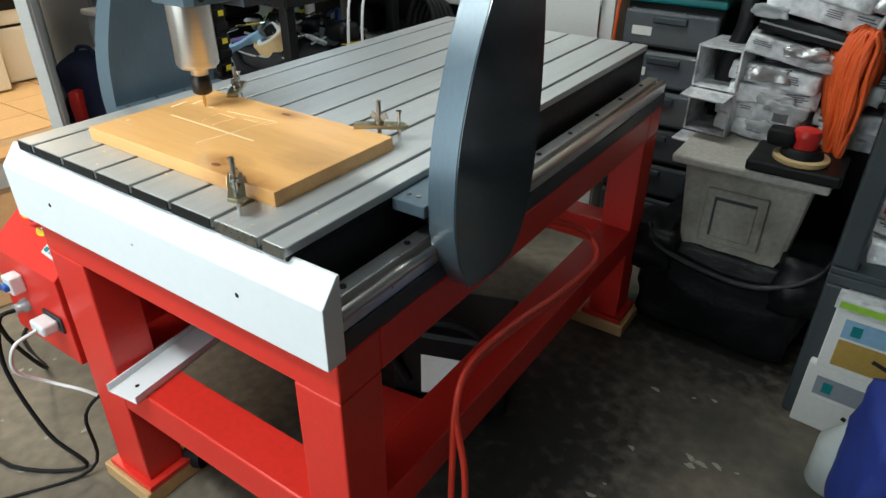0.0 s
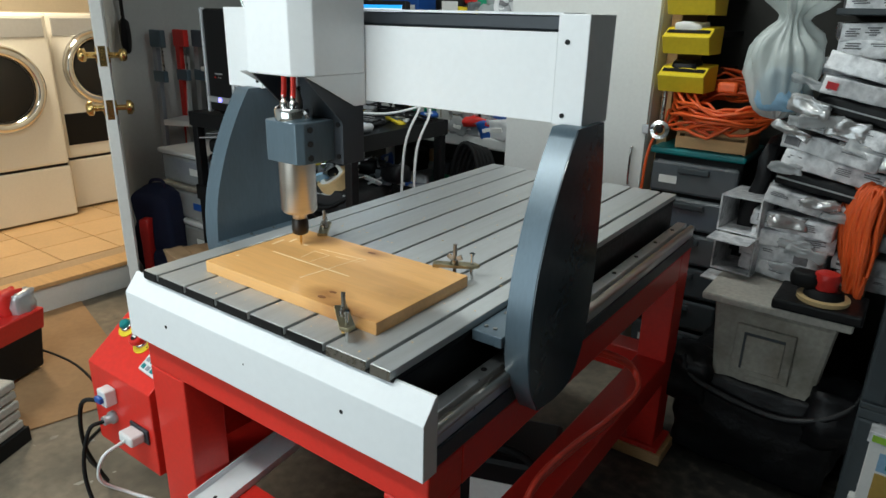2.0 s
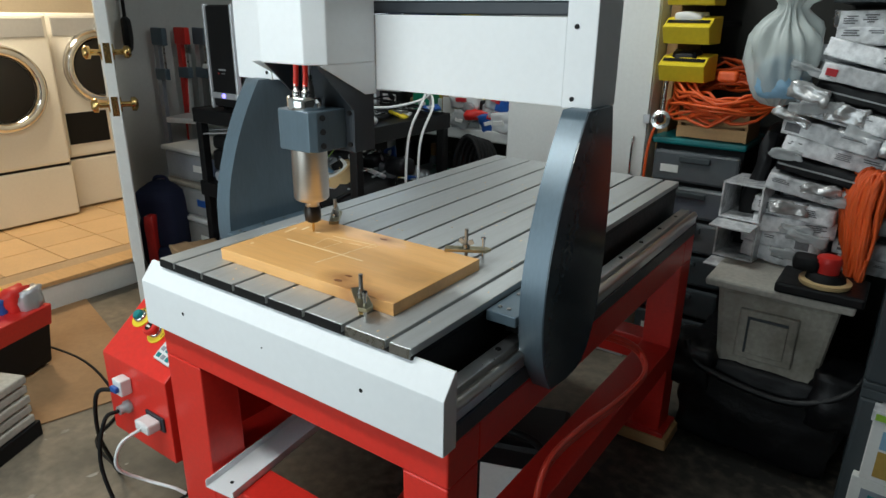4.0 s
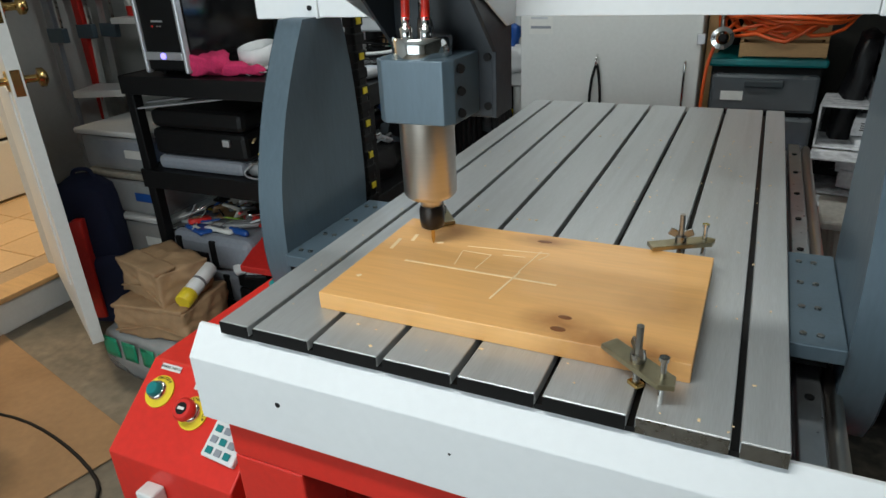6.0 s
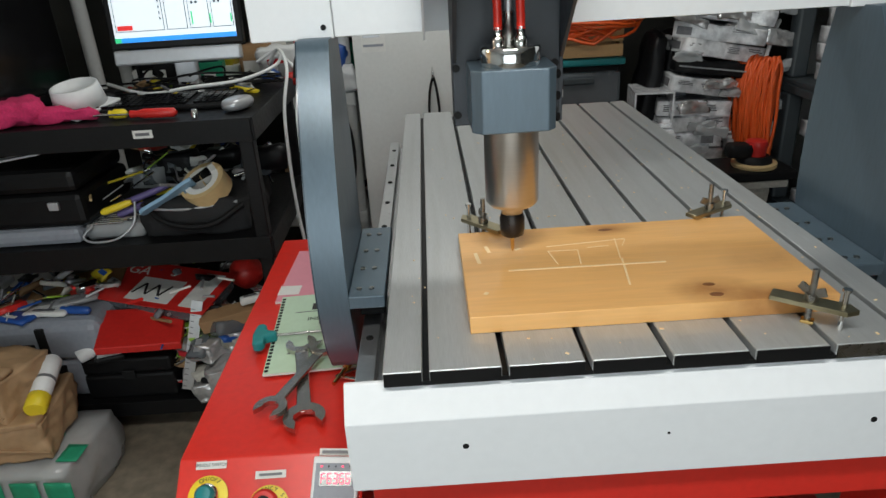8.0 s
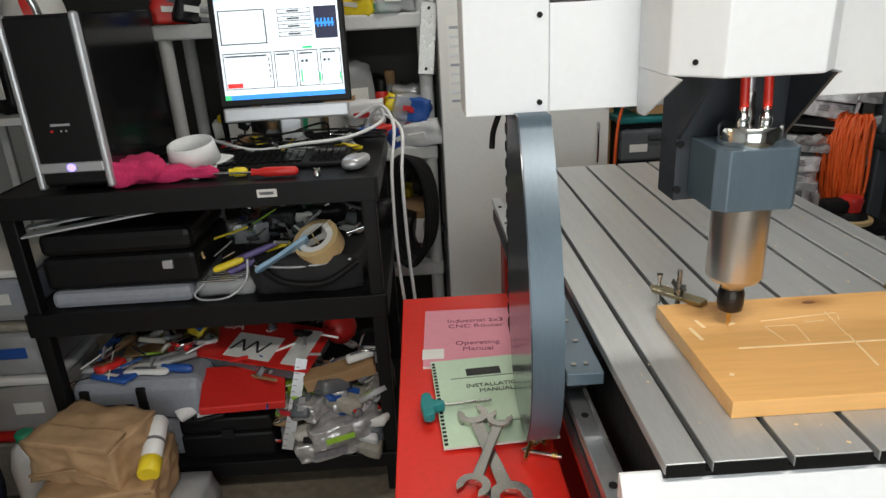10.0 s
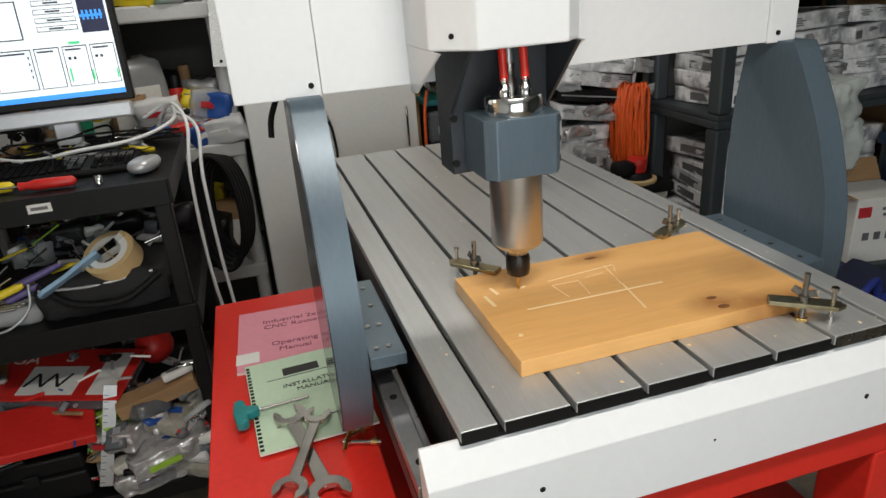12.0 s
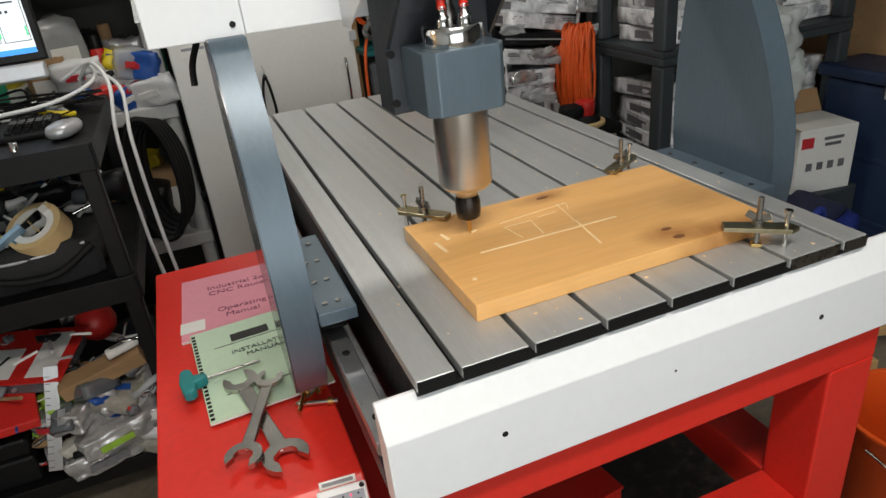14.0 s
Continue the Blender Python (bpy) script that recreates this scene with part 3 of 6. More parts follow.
part("skirt", prism([(0.415, 1.372), (0.415, 1.302), (0.38, 1.302), (0.24, 1.372)], "x", 0.292, 0.295), WHITE_PAINT, zc)
part("screw", cyl((0.10, 0.254, 1.392), (0.102, 0.257, 1.392), 0.004, n=10), RUBBER, zc)
part("bracket", box(0.122, 0.285, 0.345, 0.414, 1.172, 1.372, 0.003), SLATE_D, zc, "dark steel carrier plate")
for x0, x1 in ((0.119, 0.125), (0.283, 0.289)):
    part("gusset", prism([(0.345, 1.172), (0.345, 1.27), (0.24, 1.371), (0.414, 1.371), (0.414, 1.172)], "x", x0, x1, 0.001), SLATE_D, zc, "dark steel gusset plate")
SX, SY = 0.2, 0.285
clampb = prism([(SX - 0.06, SY + 0.06), (SX - 0.06, SY - 0.03), (SX - 0.045, SY - 0.045), (SX + 0.05, SY - 0.045), (SX + 0.062, SY - 0.03), (SX + 0.062, SY + 0.06)], "z", 1.182, 1.272, 0.002)
spindle_clamp = part("spindle_clamp", clampb, SLATE, zc, "slate cast spindle clamp")
for z in (1.196, 1.227, 1.258):
    part("screw", cyl((SX + 0.061, SY - 0.012, z), (SX + 0.067, SY - 0.018, z), 0.0065, n=12), RUBBER, spindle_clamp)
for z in (1.19, 1.262):
    for x in (SX - 0.076, SX + 0.076):
        part("screw", cyl((x, 0.342, z), (x, 0.348, z), 0.006, n=12), RUBBER, spindle_clamp)
spin = part("spindle", lathe([(0.036, 1.060), (0.0405, 1.065), (0.0415, 1.068), (0.0415, 1.272)], (SX, SY, 0), 40), STEEL, zc, "brushed steel water-cooled spindle motor")
part("rim", lathe([(0.0425, 1.272), (0.0435, 1.274), (0.0435, 1.297), (0.041, 1.30), (0.02, 1.301)], (SX, SY, 0), 40), CHROME, spin, "chromed spindle cap")
part("nose", lathe([(0.012, 1.042), (0.017, 1.044), (0.017, 1.060), (0.017, 1.062)], (SX, SY, 0), 24), STEEL, spin)
part("collet_nut", lathe([(0.012, 1.004), (0.0185, 1.008), (0.020, 1.018), (0.020, 1.036), (0.017, 1.044)], (SX, SY, 0), 18), NUT_DARK, spin, "dark collet nut")
part("cutter", lathe([(0.001, 0.977), (0.0032, 0.985), (0.0032, 1.007)], (SX, SY, 0), 12), BRASS, spin, "short engraving cutter")
for x, y in ((SX - 0.018, SY - 0.012), (SX + 0.014, SY - 0.014)):
    part("fitting", lathe([(0.009, 1.30), (0.009, 1.312), (0.006, 1.314), (0.006, 1.326)], (x, y, 0), 12), CHROME, spin)
    part("hose", tube([(x, y, 1.322), (x, y + 0.003, 1.35), (x - 0.002, y + 0.006, 1.40)], 0.0062, 10), RED_HOSE, spin, "red cooling hose")
part("cable_gland", lathe([(0.011, 1.30), (0.011, 1.318), (0.008, 1.322), (0.008, 1.345)], (SX, SY + 0.012, 0), 12), TOOL, spin)
part("power_cable", tube([(SX, SY + 0.012, 1.34), (SX, SY + 0.014, 1.37), (SX, SY + 0.016, 1.40)], 0.006, 8), SILVER, spin)

# control box on the left side, with its sloping panel
BX0, BX1 = -0.352, -0.062
ctl = part("control_box", prism([(0.0, 0.36), (0.0, 0.60), (0.145, 0.712), (1.03, 0.712), (1.03, 0.36)], "x", BX0, BX1, 0.003), RED_PAINT, cnc, "red sheet steel control cabinet")
slope = Matrix.Translation((0, 0.0, 0.60)) @ Matrix.Rotation(math.atan2(0.112, 0.145), 4, "X")


def on_slope(x, s):
    """A pose on the sloping panel: x across, s up the slope, z out of it."""
    return slope @ Matrix.Translation((x, s, 0.001))


for x, s, material, label in ((-0.300, 0.125, TEAL, "green start button"), (-0.205, 0.105, REDP, "red stop button")):
    m = on_slope(x, s)
    bt = part("push_button", lathe([(0.031, 0), (0.031, 0.003), (0.018, 0.004)], m=m), YELLOW, ctl, label)
    part("collar", lathe([(0.018, 0.003), (0.018, 0.012), (0.014, 0.014)], m=m), CHROME, bt)
    if material is TEAL:
        part("cap", lathe([(0.0145, 0.008), (0.0145, 0.022), (0.011, 0.026), (0.002, 0.027)], m=m), material, bt)
        words, start = "ON/OFF", 118
    else:
        part("cap", lathe([(0.015, 0.012), (0.015, 0.02), (0.021, 0.024), (0.021, 0.032), (0.017, 0.036), (0.002, 0.037)], m=m), material, bt)
        part("centre_mark", lathe([(0.011, 0.0368), (0.011, 0.0376), (0.002, 0.0378)], m=m), RUBBER, bt, "dark round centre mark")
        part("print_bar", box(-0.007, 0.007, -0.0025, 0.0025, 0.0378, 0.0382, m=m), PAPER, bt)
        words, start = "EMERGENCY STOP", 190
    for q, letter in enumerate(words):
        if letter != " ":
            a = radians(start - q * (15.5 if len(words) > 8 else 13))
            lettering(letter, 0.0085, TEXT, bt, m @ Matrix.Translation((0.0255 * math.cos(a), 0.0255 * math.sin(a), 0.0042)) @ Matrix.Rotation(a - math.pi / 2, 4, "Z"))
    plate = part("name_plate", box(-0.024, 0.024, -0.006, 0.006, 0, 0.001, m=on_slope(x, s + 0.047)), PAPER, ctl)
    if material is TEAL:
        lettering("SPINDLE SWITCH", 0.0065, TEXT, plate, on_slope(x, s + 0.047) @ Matrix.Translation((0, 0, 0.0014)))
    else:
        part("print_bar", box(-0.018, 0.018, -0.002, 0.002, 0.0012, 0.0016, m=on_slope(x, s + 0.047)), INK, plate)
km = on_slope(-0.104, 0.106) @ Matrix.Rotation(radians(-4), 4, "Z")
keypad = part("keypad", box(-0.036, 0.036, -0.065, 0.065, 0, 0.014, 0.003, m=km), WHITEP, ctl, "pale drive keypad with a red display")
part("display_panel", box(-0.031, 0.031, 0.002, 0.054, 0.0141, 0.0146, m=km), CASE_GREY, keypad, "grey panel round the display")
part("display", box(-0.024, 0.026, 0.02, 0.042, 0.0147, 0.0152, m=km), GLOSS_BLACK, keypad)
for i in range(5):
    part("indicator", lathe([(0.0016, 0.0146), (0.001, 0.0154)], n=8, m=km @ Matrix.Translation((-0.022 + i * 0.011, 0.049, 0))), LED_RED if i in (0, 3) else RUBBER, keypad)
part("screw", lathe([(0.004, 0.014), (0.003, 0.0152)], n=10, m=km @ Matrix.Translation((0.029, 0.059, 0))), RUBBER, keypad)
tag = part("name_plate", box(-0.03, 0.024, 0.068, 0.079, 0, 0.001, m=km), PAPER, ctl)
part("print_bar", box(-0.026, 0.02, 0.071, 0.076, 0.0011, 0.0015, m=km), INK, tag)
SEGMENTS = {"F": "aefg", "6": "acdefg", "3": "abcdg"}
for i, figure in enumerate("F6366"):
    cx = -0.018 + i * 0.0095
    for q, (u0, u1, v0, v1) in {"a": (-0.0028, 0.0028, 0.0375, 0.039), "g": (-0.0028, 0.0028, 0.0303, 0.0317), "d": (-0.0028, 0.0028, 0.023, 0.0245), "f": (-0.0036, -0.0022, 0.0315, 0.038),
                                "b": (0.0022, 0.0036, 0.0315, 0.038), "e": (-0.0036, -0.0022, 0.024, 0.0305), "c": (0.0022, 0.0036, 0.024, 0.0305)}.items():
        if q in SEGMENTS[figure]:
            part("digit_segment", box(cx + u0, cx + u1, v0, v1, 0.0153, 0.0156, m=km), LED_RED, keypad)
for i in range(3):
    for j in range(3):
        part("key", box(-0.028 + i * 0.02, -0.014 + i * 0.02, -0.058 + j * 0.019, -0.046 + j * 0.019, 0.0142, 0.0165, 0.001, m=km), CASE_GREY if (i + j) % 2 else TEAL, keypad)
# sockets on the lower front
br = part("breaker", box(-0.262, -0.222, -0.032, 0.0, 0.515, 0.562, 0.004), WHITEP, ctl, "white two pole breaker switch")
part("toggle", box(-0.256, -0.228, -0.044, -0.032, 0.53, 0.546, 0.003), BLUE, br)
part("cable_gland", lathe([(0.018, 0), (0.018, 0.012), (0.013, 0.014), (0.013, 0.032)], m=pose(-0.252, 0, 0.465, 90)), SILVER, ctl)
sock = part("serial_socket", box(-0.165, -0.085, -0.006, 0.0, 0.448, 0.49, 0.002), SLATE_D, ctl)
part("serial_plug", box(-0.155, -0.095, -0.045, -0.006, 0.455, 0.484, 0.006), WHITEP, ctl, "cream serial cable plug")
part("serial_cable", tube([(-0.125, -0.045, 0.468), (-0.13, -0.10, 0.45), (-0.145, -0.11, 0.38), (-0.13, -0.06, 0.32), (-0.06, -0.02, 0.30), (-0.035, 0.0, 0.28)], 0.0045), WHITEP, ctl, "cream serial cable")
power = tagged(link_mesh("power_cable", tube([(-0.252, -0.03, 0.465), (-0.26, -0.07, 0.45), (-0.28, -0.09, 0.30), (-0.20, -0.08, 0.12), (-0.12, -0.05, 0.02), (-0.30, -0.16, 0.008), (-0.62, -0.20, 0.008), (-0.9, -0.6, 0.008)], 0.0055), RUBBER), "black power cable trailing over the floor", "cable")
extension = tagged(link_mesh("extension_cable", tube([(-0.262, -0.02, 0.52), (-0.32, -0.05, 0.50), (-0.42, -0.02, 0.30), (-0.6, 0.1, 0.02), (-0.85, 0.15, 0.007), (-1.0, 0.32, 0.007), (-1.45, 0.42, 0.007), (-1.9, 0.36, 0.007)], 0.006), RUBBER), "black cable running over the floor", "cable")
loose = tagged(link_mesh("loose_cable", tube([(-0.02, 0.04, 0.30), (-0.09, -0.02, 0.2), (-0.10, -0.05, 0.02), (-0.25, -0.3, 0.006), (-0.45, -0.75, 0.006)], 0.0045), RUBBER), "dark green cable beside the leg", "cable")
# blocks under the feet
for x, y in ((0.035, 0.05), (0.75, 0.05), (0.75, 1.395), (0.035, 1.395)):
    tagged(link_mesh("wooden_block", box(x - 0.105, x + 0.085, y - 0.075, y + 0.085, 0, 0.045, 0.004), PLY), "bare pine block under a machine leg", "block", "blocks under the legs")
# loose channel resting on the lower beam
chan = bmesh.new()
cm = pose(0.165, -0.03, 0.4005, 0, 0, 7)
box(-0.045, 0.045, 0, 0.52, 0, 0.003, bm=chan, m=cm)
box(-0.045, -0.042, 0, 0.52, 0, 0.02, bm=chan, m=cm)
box(0.042, 0.045, 0, 0.52, 0, 0.02, bm=chan, m=cm)
channel = tagged(link_mesh("metal_channel", chan, WHITE_PAINT), "loose white metal channel resting on the lower beam", "channel")
part("hole", cyl(cm @ Vector((0, 0.04, 0.003)), cm @ Vector((0, 0.04, 0.0036)), 0.005, n=12), RUBBER, channel)
# orange air or dust hoses drooping along the right side
for k, (dx, dz) in enumerate(((0.0, 0.0), (0.03, -0.012))):
    tagged(link_mesh("flexible_tube", tube([(0.87 + dx, 0.20 - dx, 0.012), (0.868 + dx, 0.205, 0.15), (0.862 + dx, 0.22, 0.40 + dz), (0.858, 0.235, 0.55 + dz), (0.856, 0.29, 0.615 + dz), (0.852, 0.48, 0.59 + dz), (0.852, 0.69, 0.545 + dz), (0.85, 0.90, 0.525 + dz), (0.815, 0.955, 0.56 + dz), (0.775, 0.88, 0.622 + dz), (0.70, 0.80, 0.66 + dz)], 0.0068, 10), RED_TUBE), "orange-red flexible tube drooping beside the frame", "tube", "drooping tubes")

# ---- on the table ----
board = thing("pine_plank", "planed pine board with shallow carved lines and knots", "board", pose(0.116, 0.08, TOP))
part("plank", box(0, 0.502, 0, 0.294, 0, 0.026, 0.0015), PINE, board)


def engraving(x0, y0, x1, y1, w):
    a, b = Vector((x0, y0, 0)), Vector((x1, y1, 0))
    d = b - a
    m = Matrix.Translation((*a.xy, 0.0261)) @ Matrix.Rotation(math.atan2(d.y, d.x), 4, "Z")
    part("carved_line", box(0, d.length, -w / 2, w / 2, 0, 0.0005, m=m), PINE_CUT, board, "pale freshly carved line")


for e in ((0.069, 0.134, 0.309, 0.131, 0.004), (0.248, 0.153, 0.235, 0.064, 0.003), (0.141, 0.213, 0.272, 0.226, 0.0018), (0.140, 0.195, 0.147, 0.146, 0.0016), (0.140, 0.195, 0.188, 0.194, 0.0016),
          (0.188, 0.194, 0.182, 0.142, 0.0016), (0.257, 0.23, 0.246, 0.153, 0.0018), (0.205, 0.200, 0.240, 0.203, 0.0014), (0.023, 0.205, 0.027, 0.165, 0.006), (0.042, 0.229, 0.046, 0.203, 0.006),
          (0.088, 0.208, 0.098, 0.213, 0.005), (0.026, 0.062, 0.030, 0.068, 0.006), (0.262, 0.20, 0.272, 0.222, 0.0012)):
    engraving(*e)
for x, y, a, b in ((0.343, 0.051, 0.009, 0.005), (0.342, 0.021, 0.010, 0.006), (0.251, 0.268, 0.012, 0.005)):
    k = lathe([(1, 0), (0.8, 0.0004), (0.3, 0.0006)], n=18, m=Matrix.Translation((x, y, 0.0261)) @ Matrix.Diagonal((a, b, 1, 1)))
    part("knot", k, KNOT, board, "dark knot")


def hold_down(m, group="hold-down clamps"):
    c = thing("hold_down_clamp", "steel step clamp with bolt and wing nut holding the board", "clamp", m, group)
    part("strap", prism([(-0.052, -0.012), (0.04, -0.014), (0.052, 0.0), (0.04, 0.014), (-0.052, 0.012)], "z", 0.027, 0.034, 0.001), ZINC, c)
    part("bolt", cyl((-0.004, 0, 0.004), (-0.004, 0, 0.079), 0.0042, n=12), TOOL, c)
    part("jack_screw", cyl((0.034, 0, 0.0008), (0.034, 0, 0.056), 0.0035, n=12), CHROME, c)
    part("screw_head", cyl((0.034, 0, 0.056), (0.034, 0, 0.06), 0.006, n=6), CHROME, c)
    nut = part("wing_nut", cyl((-0.004, 0, 0.034), (-0.004, 0, 0.044), 0.0085, n=14), TOOL, c)
    for s in (-1, 1):
        part("wing", box(-0.0015, 0.0015, 0.006, 0.022, 0, 0.012, 0.001, m=pose(-0.004, 0, 0.037, 0, 0, 70) @ Matrix.Rotation(math.pi * (s < 0), 4, "Z") @ pose(0, 0, 0, 25, 0, 0)), TOOL, nut)
    part("t_nut", box(-0.012, 0.004, -0.006, 0.006, 0.0008, 0.006, 0.001), BRASS, c)
    return c


clamp0 = hold_down(pose(0.565, 0.053, TOP, 0, 0, -38))
copy_thing(clamp0, pose(0.570, 0.400, TOP, 0, 0, 30))
copy_thing(clamp0, pose(0.160, 0.401, TOP, 0, 0, 129))

# ---- on the control cabinet ----
CZ = 0.7122
man = thing("operating_manual", "pink covered spiral-bound operating manual", "manual", pose(-0.188, 0.787, CZ, 0, 0, -2))
part("page_block", box(-0.108, 0.108, -0.14, 0.14, 0, 0.006), PAPER, man)
part("cover", box(-0.108, 0.108, -0.14, 0.14, 0.0061, 0.0068), PINKPAPER, man)
lettering("Industrial 2x3\nCNC Router", 0.026, PURPLE_INK, man, pose(0.02, 0.06, 0.0069))
lettering("Operating\nManual", 0.026, PURPLE_INK, man, pose(0.02, -0.055, 0.0069))
part("tape_patch", box(-0.11, -0.06, -0.11, -0.065, 0.0069, 0.0074), PAPER, man)
man2 = thing("installation_manual", "pale green comb-bound installation manual lying over another", "manual", pose(-0.166, 0.512, CZ, 0, 0, 3.5))
part("page_block", box(-0.108, 0.108, -0.152, 0.152, 0.0072, 0.0112, m=pose(0, 0, 0, 0.6)), PAPER, man2)
part("cover", box(-0.108, 0.108, -0.152, 0.152, 0.0113, 0.0119, m=pose(0, 0, 0, 0.6)), GREENPAPER, man2)
for i in range(24):
    part("comb_tooth", box(-0.106, -0.099, -0.145 + i * 0.0122, -0.139 + i * 0.0122, 0.0118, 0.0132, m=pose(0, 0, 0, 0.6)), RUBBER, man2)
lettering("INSTALLATION\nMANUAL", 0.018, TEXT, man2, pose(0.02, 0.03, 0.0130, 0.6))
part("printed_picture", box(-0.035, 0.04, 0.08, 0.108, 0.0132, 0.0137, 0.0), TEXT, man2)
for y in (0.072, -0.09):
    part("printed_rule", box(-0.07, 0.09, y, y + 0.002, 0.0112 if y < 0 else 0.0128, 0.0122 if y < 0 else 0.0134), INK, man2)


def spanner(name, label, m, length, jaw, bend):
    w = thing(name, label, "spanner", m)
    half = jaw * 0.85
    part("shank", prism([(-half * 0.5, -length / 2), (half * 0.5, -length / 2), (half * 0.42, 0), (half * 0.5, length / 2), (-half * 0.5, length / 2), (-half * 0.42, 0)], "z", 0.001, 0.007, 0.0015), SPANNER, w)
    for s, k in ((-1, 1.0), (1, 0.85)):
        pts = []
        for i in range(15):
            a = radians(40 + i * 20)
            pts.append((k * jaw * 1.15 * math.cos(a), k * jaw * 1.15 * math.sin(a)))
        inner = [(k * jaw * 0.55 * math.cos(radians(t)), k * jaw * 0.62 * math.sin(radians(t))) for t in (300, 270, 235, 180, 125, 90, 60)]
        head = prism(pts + inner, "z", -0.0004 + 0.0008, 0.0095, 0.0, m=pose(0, s * (length / 2 + jaw * 0.5), 0, 0, 0, 90 * s + bend))
        part("jaw", head, SPANNER, w)
    return w


spanner("spanner", "large open-ended steel spanner lying across another", pose(-0.183, 0.325, CZ + 0.012, 0, 0, 10.5), 0.204, 0.031, 12)
spanner("spanner", "smaller open-ended steel spanner lying on a larger one", pose(-0.188, 0.318, CZ + 0.0218, 0, 0, -20), 0.165, 0.025, -12)
hexkey = thing("hex_key", "T-handled hex key with blue-green grip", "hex key", pose(-0.288, 0.470, CZ + 0.024, 0, 0, 4))
part("grip", prism([(-0.014, -0.036), (-0.002, -0.041), (0.008, -0.034), (0.008, -0.014), (0.03, -0.006), (0.03, 0.006), (0.008, 0.014), (0.006, 0.034), (-0.004, 0.041), (-0.014, 0.034), (-0.018, 0.0)], "z", -0.0115, 0.0085, 0.004), TEAL, hexkey)
part("shaft", cyl((0.01, 0, 0), (0.125, 0.006, -0.004), 0.003, n=8), TOOL, hexkey)
for i, (x, y, a) in enumerate(((-0.095, 0.352, 30), (-0.112, 0.335, 70), (-0.090, 0.325, -20), (-0.085, 0.372, 95))):
    b = thing("spare_bolt", "loose steel clamp bolt in a small heap", "bolt", pose(x, y, CZ + 0.0075 + 0.0082 * (i % 2), 0, 0, a), "spare bolts")
    part("thread", cyl((-0.035, 0, 0), (0.035, 0, 0), 0.004, n=10), BRASS if i % 2 else CHROME, b)
    part("nut", cyl((0.018, 0, 0), (0.028, 0, 0), 0.0075, n=6), BRASS, b)


# sawdust and chips on the table, and paint spots on the floor
rc = random.Random(12)
chips = bmesh.new()
for i in range(150):
    x, y = rc.uniform(0.03, 0.70), rc.uniform(0.02, 1.1) ** 1.3
    if 0.10 < x < 0.63 and 0.07 < y < 0.385:
        continue
    a = rc.uniform(0.0008, 0.0028)
    box(-a, a, -a * 0.6, a * 0.6, 0, 0.0008, bm=chips, m=pose(x, y, TOP + 0.0002, 0, 0, rc.uniform(0, 180)))
tagged(link_mesh("wood_chips", chips, PINE_CUT), "pale wood chips scattered over the slotted table", "chips", "", "stuff")
spots = bmesh.new()
for i in range(70):
    x, y = rc.uniform(-1.6, -0.25), rc.uniform(-0.9, 0.2)
    if i % 3 == 0:
        x, y = rc.uniform(0.95, 1.5), rc.uniform(0.3, 1.2)
    a = rc.uniform(0.004, 0.018)
    pts = [(a * (1 + 0.4 * math.sin(3 * q + i)) * math.cos(q), a * 0.6 * (1 + 0.3 * math.cos(2 * q + i)) * math.sin(q)) for q in [2 * math.pi * n / 9 for n in range(9)]]
    prism(pts, "z", 0.0004, 0.0012, bm=spots, m=pose(x, y, 0, 0, 0, rc.uniform(0, 180)))
tagged(link_mesh("paint_spots", spots, DIRTY_TUB), "dried pale paint spots on the concrete", "paint spots", "", "stuff")

# ---- black tool rack with the computer ----
RX0, RX1, RY0, RY1 = -1.43, -0.41, 1.10, 1.72
rack = thing("tool_rack", "black steel three-tier rack loaded with tools", "rack", pose(0, 0, 0))
for x in (RX0, RX1 - 0.04):
    for y in (RY0, RY1 - 0.04):
        part("leg", box(x, x + 0.04, y, y + 0.04, 0, 0.99, 0.004), BLACK, rack)
for z0, z1 in ((0.985, 1.048), (0.632, 0.700), (0.10, 0.15)):
    sh = part("shelf", box(RX0 - 0.003, RX1 + 0.003, RY0 - 0.003, RY1 + 0.003, z1 - 0.008, z1, 0.002), BLACK, rack, "black steel tray")
    part("rim", box(RX0 - 0.004, RX1 + 0.004, RY0 - 0.010, RY0 - 0.003, z0, z1 + 0.002, 0.002), BLACK, sh)
    part("rim", box(RX1 + 0.003, RX1 + 0.010, RY0 - 0.004, RY1, z0, z1 + 0.002, 0.002), BLACK, sh)
    part("rim", box(RX0 - 0.010, RX0 - 0.003, RY0 - 0.004, RY1, z0, z1 + 0.002, 0.002), BLACK, sh)
    part("rim", box(RX0 - 0.004, RX1 + 0.004, RY1 + 0.003, RY1 + 0.010, z0, z1 + 0.002, 0.002), BLACK, sh)
lab = part("sticker", box(-0.725, -0.672, RY0 - 0.0118, RY0 - 0.0102, 1.012, 1.034), PAPER, rack, "white printed sticker")
part("print_bar", box(-0.718, -0.68, RY0 - 0.0126, RY0 - 0.0119, 1.019, 1.027), INK, lab)
DT = 1.0505

pc = thing("computer_tower", "black tower computer with silver front rails", "computer", pose(-1.205, 1.12, DT, 0, 0, 0))
part("case", box(-0.10, 0.10, 0.012, 0.47, 0.012, 0.452, 0.006), GLOSS_BLACK, pc)
front = part("front_panel", box(-0.085, 0.085, -0.006, 0.012, 0.02, 0.448, 0.006), BLACK, pc)
for x in (-0.1, 0.083):
    part("rail", box(x, x + 0.018, -0.014, 0.012, 0.01, 0.456, 0.007), SILVER, pc, "silver plastic front rail")
part("crossbar", box(-0.085, 0.085, -0.013, -0.004, 0.055, 0.082, 0.004), SILVER, front)
